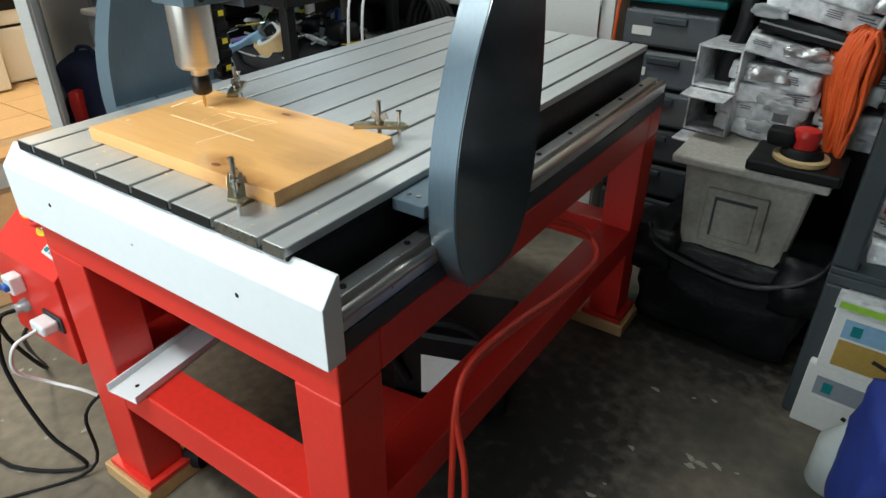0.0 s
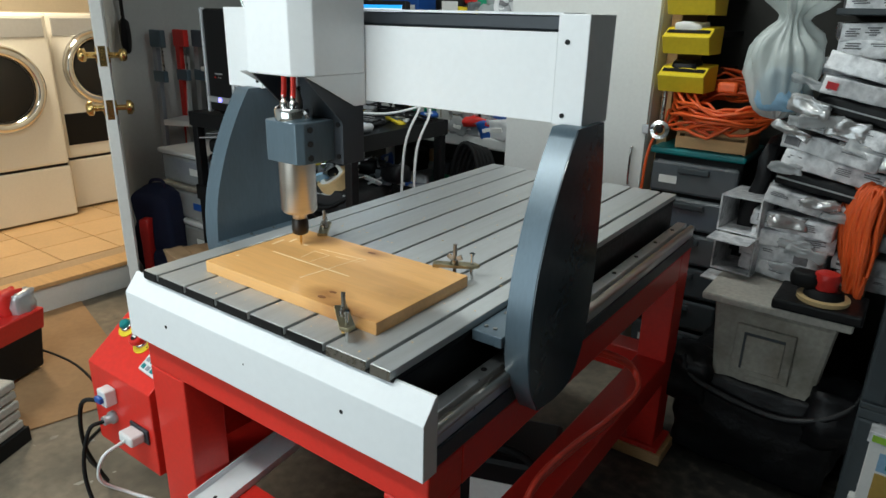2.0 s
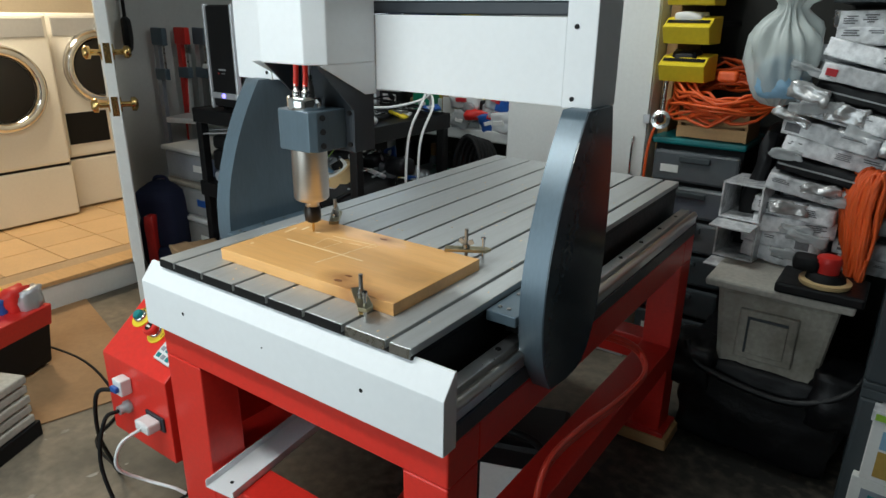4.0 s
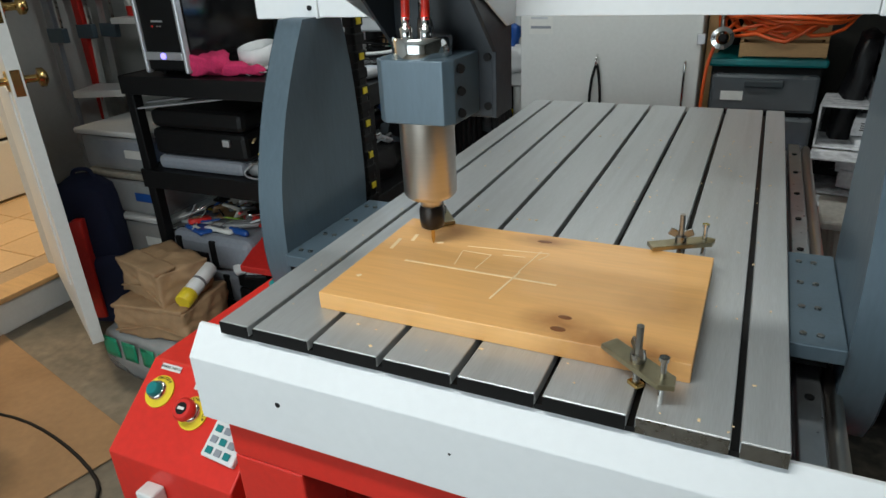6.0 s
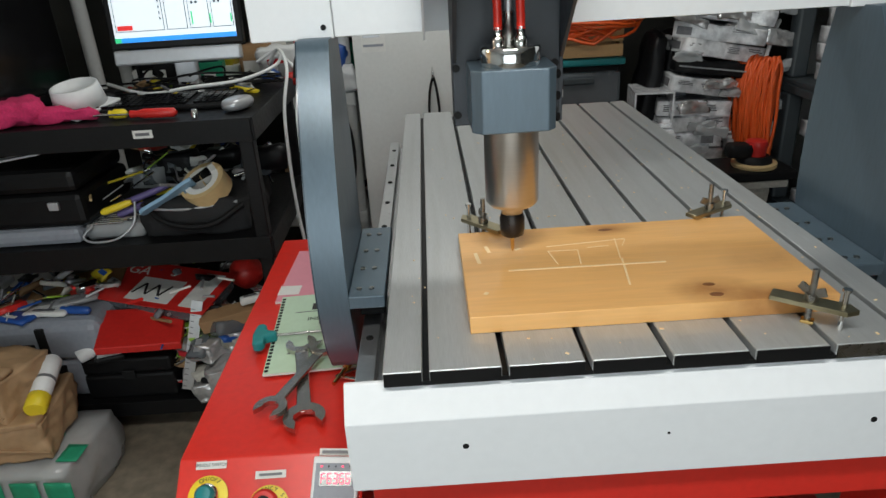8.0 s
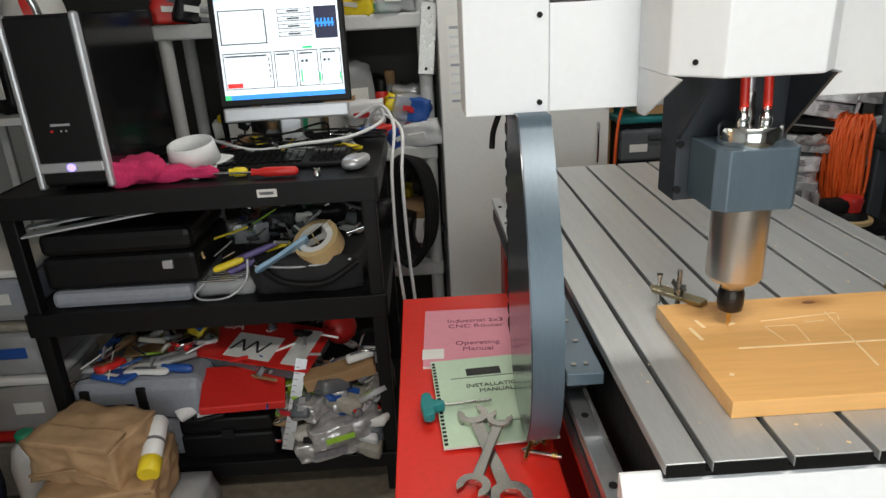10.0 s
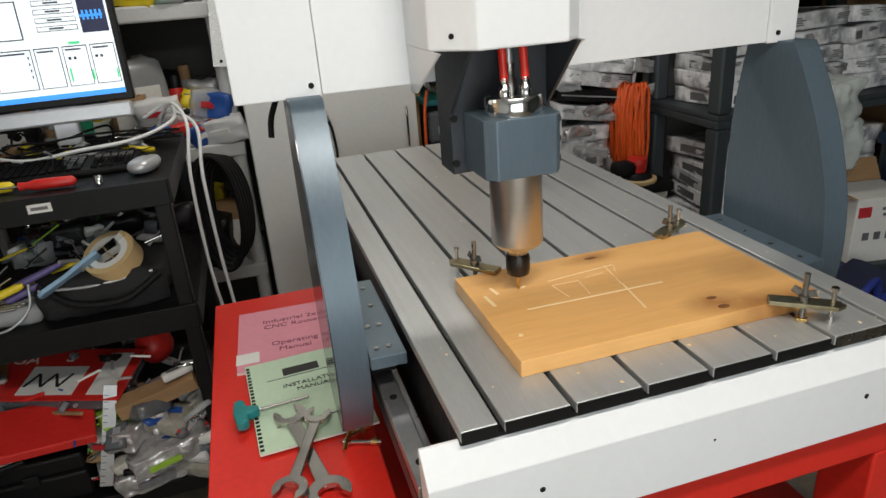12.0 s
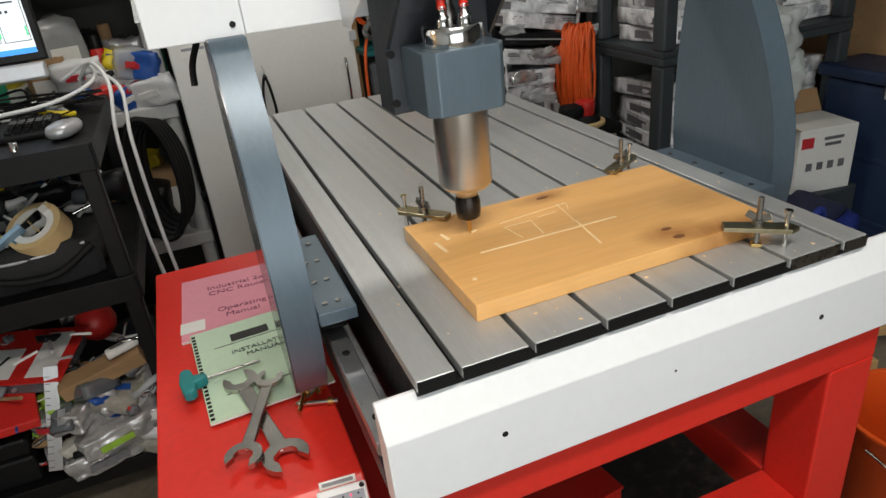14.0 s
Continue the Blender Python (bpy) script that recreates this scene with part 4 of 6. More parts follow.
part("power_button", lathe([(0.011, 0), (0.010, 0.004), (0.003, 0.005)], m=pose(0.0, -0.013, 0.069, 90)), LED, front, "glowing blue power button")
for i, x in enumerate((-0.03, -0.005, 0.008)):
    part("port", lathe([(0.004, 0), (0.003, 0.003)], n=10, m=pose(x, -0.006, 0.165, 90)), REDP if i == 0 else CHROME, front)
part("slot", box(-0.03, 0.02, -0.008, -0.005, 0.178, 0.184), SILVER, front)
for x in (-0.07, 0.06):
    part("foot", box(x, x + 0.02, 0.03, 0.44, 0, 0.012), RUBBER, pc)

mon = thing("monitor", "grey-framed flat monitor showing machine control software", "monitor", pose(-0.69, 1.47, DT, 0, 0, 3))
SW, SH, SZ = 0.405, 0.335, 0.155
tilt = pose(0, 0, SZ, -8)
part("bezel", box(-SW / 2, SW / 2, 0, 0.035, 0, SH + 0.012, 0.004, m=tilt), BLACK, mon)
part("speaker_bar", box(-SW / 2 + 0.01, SW / 2 - 0.01, -0.022, 0.02, -0.048, -0.004, 0.006, m=tilt), SILVER, mon, "silver speaker bar")
scr = part("screen", box(-SW / 2 + 0.018, SW / 2 - 0.018, -0.0015, 0.001, 0.02, SH - 0.006, m=tilt), SCREEN, mon, "lit screen with control software")
sx0, sx1, sz0, sz1 = -SW / 2 + 0.018, SW / 2 - 0.018, 0.02, SH - 0.006


def ui(u0, u1, v0, v1, material, lift=0.0, name="screen_panel"):
    """A flat field of the screen: u to the right, v up, both 0 to 1."""
    w, h = sx1 - sx0, sz1 - sz0
    part(name, box(sx0 + u0 * w, sx0 + u1 * w, -0.0022 - lift, -0.0016 - lift, sz0 + v0 * h, sz0 + v1 * h, m=tilt), material, scr)


GREYUI = mat("lit_screen_grey", (0.55, 0.60, 0.64), 0.3, var=0.02, bump=0, glow=0.9)
INKUI = mat("screen_ink", (0.05, 0.06, 0.08), 0.3, var=0.02, bump=0, glow=0.3)
ui(0, 1, 0.955, 1.0, SCREEN_BLUE)
ui(0, 1, 0.0, 0.045, SCREEN_BLUE)
ui(0, 0.05, 0.0, 0.045, SCREEN_GREEN, 0.0008)
ui(0.02, 0.40, 0.53, 0.855, INKUI)
ui(0.03, 0.39, 0.54, 0.845, SCREEN, 0.0008)
for k in range(4):
    ui(0.50, 0.775, 0.80 - k * 0.072, 0.845 - k * 0.072, INKUI)
    ui(0.505, 0.77, 0.806 - k * 0.072, 0.839 - k * 0.072, SCREEN, 0.0008)
    ui(0.58, 0.68, 0.815 - k * 0.072, 0.830 - k * 0.072, INKUI, 0.0016)
ui(0.80, 0.985, 0.55, 0.855, SCREEN_NAVY)
for k in range(5):
    ui(0.82 + 0.03 * k, 0.835 + 0.03 * k, 0.66, 0.74, SCREEN_BLUE, 0.0008)
ui(0.80, 0.96, 0.685, 0.705, SCREEN_BLUE, 0.0008)
for a, b in ((0.02, 0.42), (0.44, 0.61), (0.63, 0.80), (0.82, 0.99)):
    ui(a, b, 0.10, 0.45, INKUI)
    ui(a + 0.006, b - 0.006, 0.106, 0.44, SCREEN, 0.0008)
    ui(a + 0.02, b - 0.04, 0.41, 0.425, INKUI, 0.0016)
for a, h in ((0.65, 0.12), (0.80, 0.09), (0.97, 0.08)):
    ui(a, a + 0.012, 0.14, 0.14 + h, SCREEN_GREEN, 0.0016)
ui(0.68, 0.76, 0.462, 0.485, SCREEN_GREEN)
ui(0.035, 0.16, 0.115, 0.16, SCREEN_RED, 0.0016)
for k in range(4):
    ui(0.39, 0.40, 0.20 + k * 0.055, 0.225 + k * 0.055, INKUI, 0.0016)
for a, n_ in ((0.66, 2), (0.845, 2)):
    for k in range(n_):
        ui(a + k * 0.035, a + 0.02 + k * 0.035, 0.33, 0.355, INKUI, 0.0016)
for k in range(6):
    ui(0.46 + 0.06 * (k % 2), 0.51 + 0.06 * (k % 2), 0.16 + 0.035 * k, 0.168 + 0.035 * k, GREYUI, 0.0016)
part("neck", box(-0.035, 0.035, 0.035, 0.065, 0.012, 0.27, 0.006), SILVER, mon)
part("base", box(-0.13, 0.13, -0.06, 0.13, 0, 0.014, 0.006), SILVER, mon)

kb = thing("keyboard", "black full-size computer keyboard", "keyboard", pose(-0.715, 1.315, DT, 3, 0, 1))
part("body", box(-0.225, 0.225, -0.075, 0.085, 0.002, 0.02, 0.006), BLACK, kb)
for j in range(6):
    for i in range(21):
        part("key", box(-0.216 + i * 0.0205, -0.199 + i * 0.0205, -0.066 + j * 0.0235, -0.047 + j * 0.0235, 0.02, 0.027, 0.0), GLOSS_BLACK, kb) if not (i in (15,) or (j == 5 and i in (1, 6, 11))) else None
mouse = thing("computer_mouse", "silver and grey computer mouse", "mouse", pose(-0.465, 1.215, DT, 0, 0, -20))
part("shell", lump(-0.03, 0.03, -0.05, 0.05, 0, 0.036, 0.001, 4, 1, 5, 0.75), SILVER, mouse)
part("wheel", cyl((-0.004, 0.028, 0.033), (0.004, 0.028, 0.033), 0.009, n=12), RUBBER, mouse)
duct = thing("duct_flange", "white plastic square-to-round duct flange lying tilted", "duct", pose(-0.945, 1.28, DT + 0.018, 11, 3, -26))
part("plate", box(-0.085, 0.085, -0.08, 0.08, 0, 0.008, 0.003), WHITEP, duct)
ring_pts = [(0.074, 0.008), (0.066, 0.066), (0.060, 0.068), (0.058, 0.03), (0.058, 0.010)]
part("bore", lathe([(0.055, 0.0082), (0.03, 0.0084), (0.002, 0.0086)], (0, 0.01, 0), 30), RUBBER, duct, "dark open bore")
part("collar", lathe(ring_pts, (0, 0.01, 0), 36, loop=True), WHITEP, duct)
for x in (-0.07, 0.07):
    part("hole", cyl((x, -0.066, 0.008), (x, -0.066, 0.0086), 0.005, n=10), RUBBER, duct)
cloth = tagged(link_mesh("pink_sock", lump(-1.13, -1.0, 1.12, 1.23, DT, DT + 0.075, 0.03, 14, 4, 7, 0.5), PINK), "crumpled pink fleece cloth beside the computer", "cloth")
cl2 = lump(-1.03, -0.86, 1.16, 1.21, DT, DT + 0.04, 0.022, 16, 7, 6, 0.6)
part("tail", cl2, PINK, cloth)


def screwdriver(m, material, label, length=0.12, shaft=0.1):
    s = thing("screwdriver", label, "screwdriver", m, "screwdrivers")
    part("handle", lathe([(0.006, 0), (0.013, 0.008), (0.014, length * 0.7), (0.009, length * 0.85), (0.011, length)], n=14, m=pose(0, 0, 0.014, 0, 90, 0)), material, s)
    part("blade", cyl((length, 0, 0.014), (length + shaft, 0, 0.014), 0.003, n=8), CHROME, s)
    return s


screwdriver(pose(-0.62, 1.155, DT, 0, 0, 176), REDP, "red-handled screwdriver on the rack top", 0.13, 0.11)
screwdriver(pose(-0.765, 1.18, DT, 0, 0, 180), YELLOW, "blue and yellow handled nut driver", 0.05, 0.06)
skt = tagged(link_mesh("socket", lathe([(0.009, 0), (0.009, 0.022), (0.006, 0.023)], (-0.565, 1.135, DT), 12), CHROME), "small chrome socket standing on the rack", "socket")

# middle tier
S2 = 0.7005
kit = thing("tool_case", "closed black blow-moulded tool case with grey edge", "case", pose(0, 0, 0))
part("shell", box(-1.375, -0.935, 1.13, 1.46, S2 + 0.055, S2 + 0.155, 0.018), BLACK, kit)
part("lid", box(-1.37, -0.94, 1.132, 1.455, S2 + 0.157, S2 + 0.225, 0.02), BLACK, kit)
part("base", box(-1.37, -0.965, 1.125, 1.45, S2, S2 + 0.052, 0.018), CASE_GREY, kit, "grey lower shell")
part("latch", box(-1.03, -1.0, 1.118, 1.13, S2 + 0.11, S2 + 0.135, 0.003), SILVER, kit)
for i, (dz, a) in enumerate(((0.232, 8), (0.245, 10))):
    tagged(link_mesh("metal_rule", box(-0.19, 0.19, -0.02, 0.02, 0, 0.006, 0.001, m=pose(-1.22, 1.15 + 0.05 * i, S2 + dz + 0.014, 0, -6, a)), SILVER), "long metal straightedge lying on the case", "rule", "straightedges")
for k, (z, mt, mt2, a, x) in enumerate(((0.085, YELLOW, PURPLE, 14, -0.90), (0.065, PURPLE, YELLOW, 20, -0.87))):
    p = thing("pliers", "snips with yellow and purple grips", "pliers", pose(x, 1.15 + 0.03 * k, S2 + z, 0, -14, a), "hand snips")
    part("grip", lathe([(0.006, 0), (0.011, 0.01), (0.011, 0.075), (0.007, 0.09)], n=10, m=pose(0, 0, 0, 0, 90, 0)), mt, p)
    part("grip", lathe([(0.006, 0.0), (0.010, 0.01), (0.010, 0.10), (0.006, 0.14)], n=10, m=pose(0.06, 0.012, 0, 0, 90, 6)), mt2, p)
wire = tagged(link_mesh("wire_loop", tube([(-0.93, 1.14, S2 + 0.05), (-0.96, 1.13, S2 + 0.02), (-0.93, 1.12, S2 + 0.006), (-0.86, 1.12, S2 + 0.012), (-0.81, 1.14, S2 + 0.05), (-0.80, 1.16, S2 + 0.11)], 0.0035), SILVER), "loop of silver coiled wire", "wire")
clips = thing("tool_pouch", "clear pouch of small steel bits", "pouch", pose(-0.87, 1.2, S2))
part("pouch", lump(-0.09, 0.08, -0.05, 0.08, 0, 0.05, 0.012, 14, 2, 4, 0.3), CLEAR, clips)
for i in range(7):
    part("bit", cyl((-0.07 + 0.005 * i, -0.05 + 0.012 * i, 0.052 + 0.002 * (i % 3)), (0.03 + 0.008 * i, -0.058 + 0.014 * i, 0.056), 0.004, n=8), CHROME, clips)
tape = thing("tape_roll", "roll of tan masking tape standing on its side", "tape", pose(-0.594, 1.19, S2 + 0.135, 30, -12, -8))
part("roll", lathe([(0.036, -0.026), (0.070, -0.026), (0.070, 0.026), (0.036, 0.026)], n=36, loop=True), TAN, tape)
part("core", lathe([(0.0355, -0.0245), (0.0365, -0.0245), (0.0365, 0.0255), (0.0355, 0.0255)], n=36, loop=True), PAPER, tape)
part("side_label", lathe([(0.036, 0.0263), (0.054, 0.0263), (0.054, 0.0269), (0.036, 0.0269)], n=36, loop=True), PAPER, tape)
put = thing("putty_knife", "putty knife with pale blue handle", "putty knife", pose(-0.752, 1.108, S2 + 0.092, -38, -24, 22))
part("handle", prism([(0, -0.019), (0.06, -0.014), (0.13, -0.026), (0.16, -0.026), (0.16, 0.026), (0.13, 0.026), (0.06, 0.014), (0, 0.019), (-0.012, 0.012), (-0.016, 0), (-0.012, -0.012)], "z", 0, 0.012, 0.003), LIGHTBLUE, put)
part("eye", cyl((0.008, 0, 0.0121), (0.008, 0, 0.0126), 0.005, n=12), RUBBER, put)
part("blade", prism([(0.16, -0.022), (0.24, -0.04), (0.24, 0.04), (0.16, 0.022)], "z", 0.005, 0.0065), CHROME, put)
bag = tagged(link_mesh("black_bag", lump(-0.80, -0.455, 1.14, 1.42, S2, S2 + 0.105, 0.03, 9, 5, 9, 0.35), NAVY), "slumped black zip bag on the middle shelf", "bag")
bag.data.materials.clear()
bag.data.materials.append(mat("black_cloth", (0.012, 0.012, 0.013), 0.8, var=0.4, fine=120, bump=0.4))
part("zip", tube([(-0.78, 1.15, S2 + 0.09), (-0.65, 1.135, S2 + 0.085), (-0.5, 1.15, S2 + 0.095)], 0.004), SILVER, bag)
part("strap", tube([(-0.78, 1.16, S2 + 0.10), (-0.7, 1.12, S2 + 0.05), (-0.58, 1.115, S2 + 0.04), (-0.48, 1.14, S2 + 0.09)], 0.009), RUBBER, bag)
for i in range(9):
    rnd = random.Random(40 + i)
    x = -0.9 + 0.05 * i
    tagged(link_mesh("blister_pack", lump(x, x + 0.12, 1.36, 1.44, S2 + 0.08 + 0.018 * (i % 3), S2 + 0.15 + 0.02 * (i % 3), 0.02, 12, i, 3, 0.3), (CLEAR, CLEARBIN, WRAP)[i % 3]), "dusty clear blister pack among the tools", "package", "blister packs")

# bottom tier
S3 = 0.1505
for i, (z0, z1, y, x0, x1) in enumerate(((0.0, 0.15, 1.135, -1.37, -1.0), (0.153, 0.30, 1.115, -1.39, -0.99))):
    c = thing("tool_case", "grey plastic power tool case with black latches", "case", pose(0, 0, S3), "grey tool cases")
    part("shell", box(x0, x1, y, y + 0.3, z0, z1, 0.035, seg=3), CASE_GREY, c)
    part("handle", box(x0 + 0.05, x0 + 0.19, y - 0.012, y + 0.004, z0 + 0.03, z0 + 0.075, 0.008), BLACK, c)
    for lx in (x0 + 0.2, x0 + 0.03):
        part("latch", box(lx, lx + 0.03, y - 0.006, y + 0.01, z0 + 0.02, z1 - 0.02, 0.005), RUBBER, c)
tagged(link_mesh("cardboard_sheet", box(-0.14, 0.16, -0.07, 0.07, 0, 0.004, m=pose(-1.15, 1.34, S3 + 0.325, 2, -5, 12)), CARDBOARD), "torn cardboard sheet lying on a case", "cardboard")
screwdriver(pose(-1.02, 1.15, S3 + 0.302, 0, 0, 168), BLUE, "blue-handled screwdriver on the grey case", 0.10, 0.12)
for i, (x, y, mt) in enumerate(((-1.26, 1.15, BLUE), (-1.16, 1.17, PAPER), (-1.3, 1.2, CLEAR), (-1.1, 1.22, CLEAR))):
    pk = thing("parts_packet", "small printed packet of hardware", "packet", pose(x, y, S3 + 0.303 + 0.004 * i, 0, 0, 15 * i - 20), "hardware packets")
    part("packet", lump(-0.07, 0.07, -0.03, 0.03, 0, 0.014, 0.006, 30, i, 3, 0.2), mt, pk)
    part("print_bar", box(-0.04, 0.03, -0.02, -0.008, 0.017, 0.019), PAPER if mt is BLUE else INK, pk)
sign = thing("garage_sign", "red and white cardboard sale sign with handwriting", "sign", pose(-0.83, 1.29, S3 + 0.315, 9, 4, -16))
part("card", box(-0.2, 0.2, -0.11, 0.11, 0, 0.004), REDP, sign)
part("white_field", box(-0.1, 0.06, -0.09, 0.03, 0.0041, 0.0048), PAPER, sign)
part("white_field", box(0.1, 0.17, -0.09, 0.09, 0.0041, 0.0048), PAPER, sign)
lettering("GA", 0.06, PAPER, sign, pose(-0.14, 0.06, 0.0045))
lettering("S", 0.06, PAPER, sign, pose(-0.01, 0.07, 0.0045))
for i in range(5):
    part("marker_stroke", box(-0.004, 0.004, -0.03, 0.03, 0.005, 0.0056, m=pose(-0.08 + 0.024 * i, -0.03, 0, 0, 0, 25 if i % 2 else -22)), TEXT, sign)
part("backing", box(-0.19, 0.19, -0.1, 0.1, -0.05, -0.001, 0.01), CLEARBIN, sign)
folder = tagged(link_mesh("red_folder", box(-0.125, 0.125, -0.085, 0.085, 0, 0.03, 0.004, m=pose(-0.875, 1.15, S3 + 0.225, 16, 5, 10)), REDP), "glossy red folder lying tilted on boxes", "folder")
icase = tagged(link_mesh("instrument_case", box(-1.09, -0.80, 1.12, 1.36, S3, S3 + 0.09, 0.01), BLACK), "black plastic instrument case under a folder", "case")
part("lid", box(-1.088, -0.802, 1.122, 1.358, S3 + 0.093, S3 + 0.15, 0.01), BLACK, icase)
part("latch", box(-0.96, -0.92, 1.112, 1.122, S3 + 0.075, S3 + 0.11, 0.003), RUBBER, icase)
mug = thing("white_cup", "small white plastic cup lying on its side", "cup", pose(-1.055, 1.13, S3 + 0.18, 0, 70, 30))
part("cup", lathe([(0.022, -0.03), (0.03, 0.035), (0.027, 0.036), (0.02, -0.02)], n=20), WHITEP, mug)
dev = thing("phone_charger", "small white handheld meter with black frame", "meter", pose(-0.99, 1.135, S3 + 0.151, 8, 0, 18))
part("body", box(-0.045, 0.045, -0.03, 0.03, 0, 0.022, 0.006), BLACK, dev)
part("face", box(-0.036, 0.036, -0.022, 0.022, 0.0222, 0.0235), WHITEP, dev)
rul = thing("metal_ruler", "narrow metal ruler leaning on the clutter", "ruler", pose(-0.755, 1.09, S3 + 0.04, -12, 14, 0))
part("blade", box(-0.017, 0.017, 0, 0.004, 0, 0.30), ALU_B, rul)
for i in range(14):
    part("mark", box(-0.015, -0.003, -0.0008, 0, 0.01 + i * 0.02, 0.012 + i * 0.02), INK, rul)
tagged(link_mesh("red_ball", lathe([(0.002, -0.06), (0.03, -0.052), (0.052, -0.03), (0.06, 0), (0.052, 0.03), (0.03, 0.052), (0.002, 0.06)], (-0.60, 1.42, S3 + 0.29), 24), REDP), "dull red plastic disc behind the clutter", "disc")
tagged(link_mesh("wood_offcut", box(-0.11, 0.11, -0.03, 0.03, 0, 0.045, 0.002, m=pose(-0.57, 1.16, S3 + 0.245, 10, -10, 6)), CARDBOARD), "brown wooden offcut on the bottom shelf", "offcut")
rj = random.Random(9)
junk_mats = (FOIL, DIRTY_TUB, FOIL, LIME, SILVER, CARDBOARD, WHITEP, CLEARBIN, DRIED)
for i in range(26):
    x, y, z = rj.uniform(-0.76, -0.46), rj.uniform(1.11, 1.3), S3 + 0.02 + 0.0085 * i
    s = rj.uniform(0.03, 0.062)
    j = thing("small_parts_box", "crumpled small carton of hardware in a heap", "carton", pose(x, y, z, rj.uniform(-20, 20), rj.uniform(-20, 20), rj.uniform(0, 180)), "heaped small cartons")
    part("carton", lump(-s, s, -s * 0.8, s * 0.8, -s * 0.4, s * 0.5, 0.012, 20, i, 3, 0.12), junk_mats[i % 9], j)
    if i % 2:
        part("print_bar", box(-s * 0.6, s * 0.4, -s * 0.3, s * 0.1, s * 0.56, s * 0.6), (INK, LIME, REDINK, BLUE)[i % 4], j)
for i, (x, y, z, a, w, d, h) in enumerate(((-0.60, 1.13, 0.01, 12, 0.26, 0.11, 0.07), (-0.57, 1.11, 0.075, 16, 0.22, 0.10, 0.06), (-0.69, 1.17, 0.13, -30, 0.16, 0.13, 0.06), (-0.53, 1.2, 0.14, 20, 0.18, 0.12, 0.05))):
    fp = thing("foil_pack", "crumpled silver foil pack of parts on the shelf", "packet", pose(x, y, S3 + z, 0, -4, a), "silver foil packs")
    part("pack", lump(-w / 2, w / 2, -d / 2, d / 2, 0, h, 0.018, 22, i * 2.3, 14, 0.15), FOIL, fp)
    part("print_bar", box(-w * 0.3, w * 0.1, -d / 2 - 0.012, -d / 2 - 0.009, h * 0.3, h * 0.6), (INK, LIME, REDINK)[i % 3], fp)
rk = random.Random(77)
for i in range(14):
    x, z = rk.uniform(-1.3, -0.5), rk.uniform(0.0, 0.05)
    tagged(link_mesh("loose_tool", cyl((x, 1.12 + rk.uniform(0, 0.12), S3 + 0.325 + z), (x + rk.uniform(-0.06, 0.06), 1.12 + rk.uniform(0, 0.14), S3 + 0.33 + z + rk.uniform(-0.02, 0.02)), rk.uniform(0.002, 0.006), n=8), (SILVER, CHROME, INK, BLUE, PAPER, REDP)[i % 6]), "small loose bit or blade in the clutter", "tool", "loose bits")
    x = rk.uniform(-0.93, -0.5)
    tagged(link_mesh("loose_tool", cyl((x, 1.14 + rk.uniform(0, 0.1), S2 + 0.11 + z), (x + rk.uniform(-0.07, 0.07), 1.15 + rk.uniform(0, 0.14), S2 + 0.13 + z), rk.uniform(0.002, 0.006), n=8), (SILVER, CHROME, INK, TAN, PAPER, CHROME)[i % 6]), "small loose bit or blade in the clutter", "tool", "loose bits")
tagged(link_mesh("black_pouch", lump(-0.8, -0.44, 1.3, 1.6, S3, S3 + 0.2, 0.03, 8, 3, 5, 0.3), WRAP), "black plastic bag at the back of the shelf", "bag")

# small loose hardware over all three tiers
rb_ = random.Random(77)
bit_mats = (PAPER, SILVER, CLEAR, INK, REDP, BLUE, YELLOW, CHROME, CLEARBIN, CARDBOARD, WHITEP, DRIED, BLACK, LIME)
for i in range(170):
    tier = i % 5
    if tier == 0:
        x, y, z = rb_.uniform(-0.92, -0.46), rb_.uniform(1.30, 1.55), S2 + rb_.uniform(0.10, 0.20)
    elif tier == 1:
        x, y, z = rb_.uniform(-1.36, -0.98), rb_.uniform(1.15, 1.42), S3 + rb_.uniform(0.305, 0.37)
    elif tier == 2:
        x, y, z = rb_.uniform(-0.98, -0.46), rb_.uniform(1.14, 1.5), S3 + rb_.uniform(0.18, 0.33)
    elif tier == 3:
        x, y, z = rb_.uniform(-0.80, -0.45), rb_.uniform(1.105, 1.2), S3 + rb_.uniform(0.02, 0.22)
    else:
        x, y, z = rb_.uniform(-0.95, -0.46), rb_.uniform(1.42, 1.68), DT + rb_.uniform(0.0, 0.03)
    w, d, h = rb_.uniform(0.012, 0.05), rb_.uniform(0.01, 0.03), rb_.uniform(0.003, 0.012)
    bit = thing("loose_hardware", "small loose hardware packet among the tools", "hardware", pose(x, y, z, rb_.uniform(-50, 30), rb_.uniform(-30, 30), rb_.uniform(0, 180)), "loose hardware")
    if i % 3:
        part("packet", lump(-w, w, -d, d, -h, h, 0.006, 40, i, 2, 0.15), bit_mats[i % 14], bit)
        part("print_bar", box(-w * 0.7, w * 0.3, -d * 0.5, d * 0.2, h + 0.002, h + 0.003), bit_mats[(i * 5 + 3) % 14], bit)
    else:
        part("rod", cyl((-w * 1.6, 0, 0), (w * 1.6, 0, 0), h * 0.5, n=8), bit_mats[(i * 3) % 14], bit)
        part("tip", cyl((w * 1.6, 0, 0), (w * 2.2, 0, 0), h * 0.8, n=8), CHROME, bit)

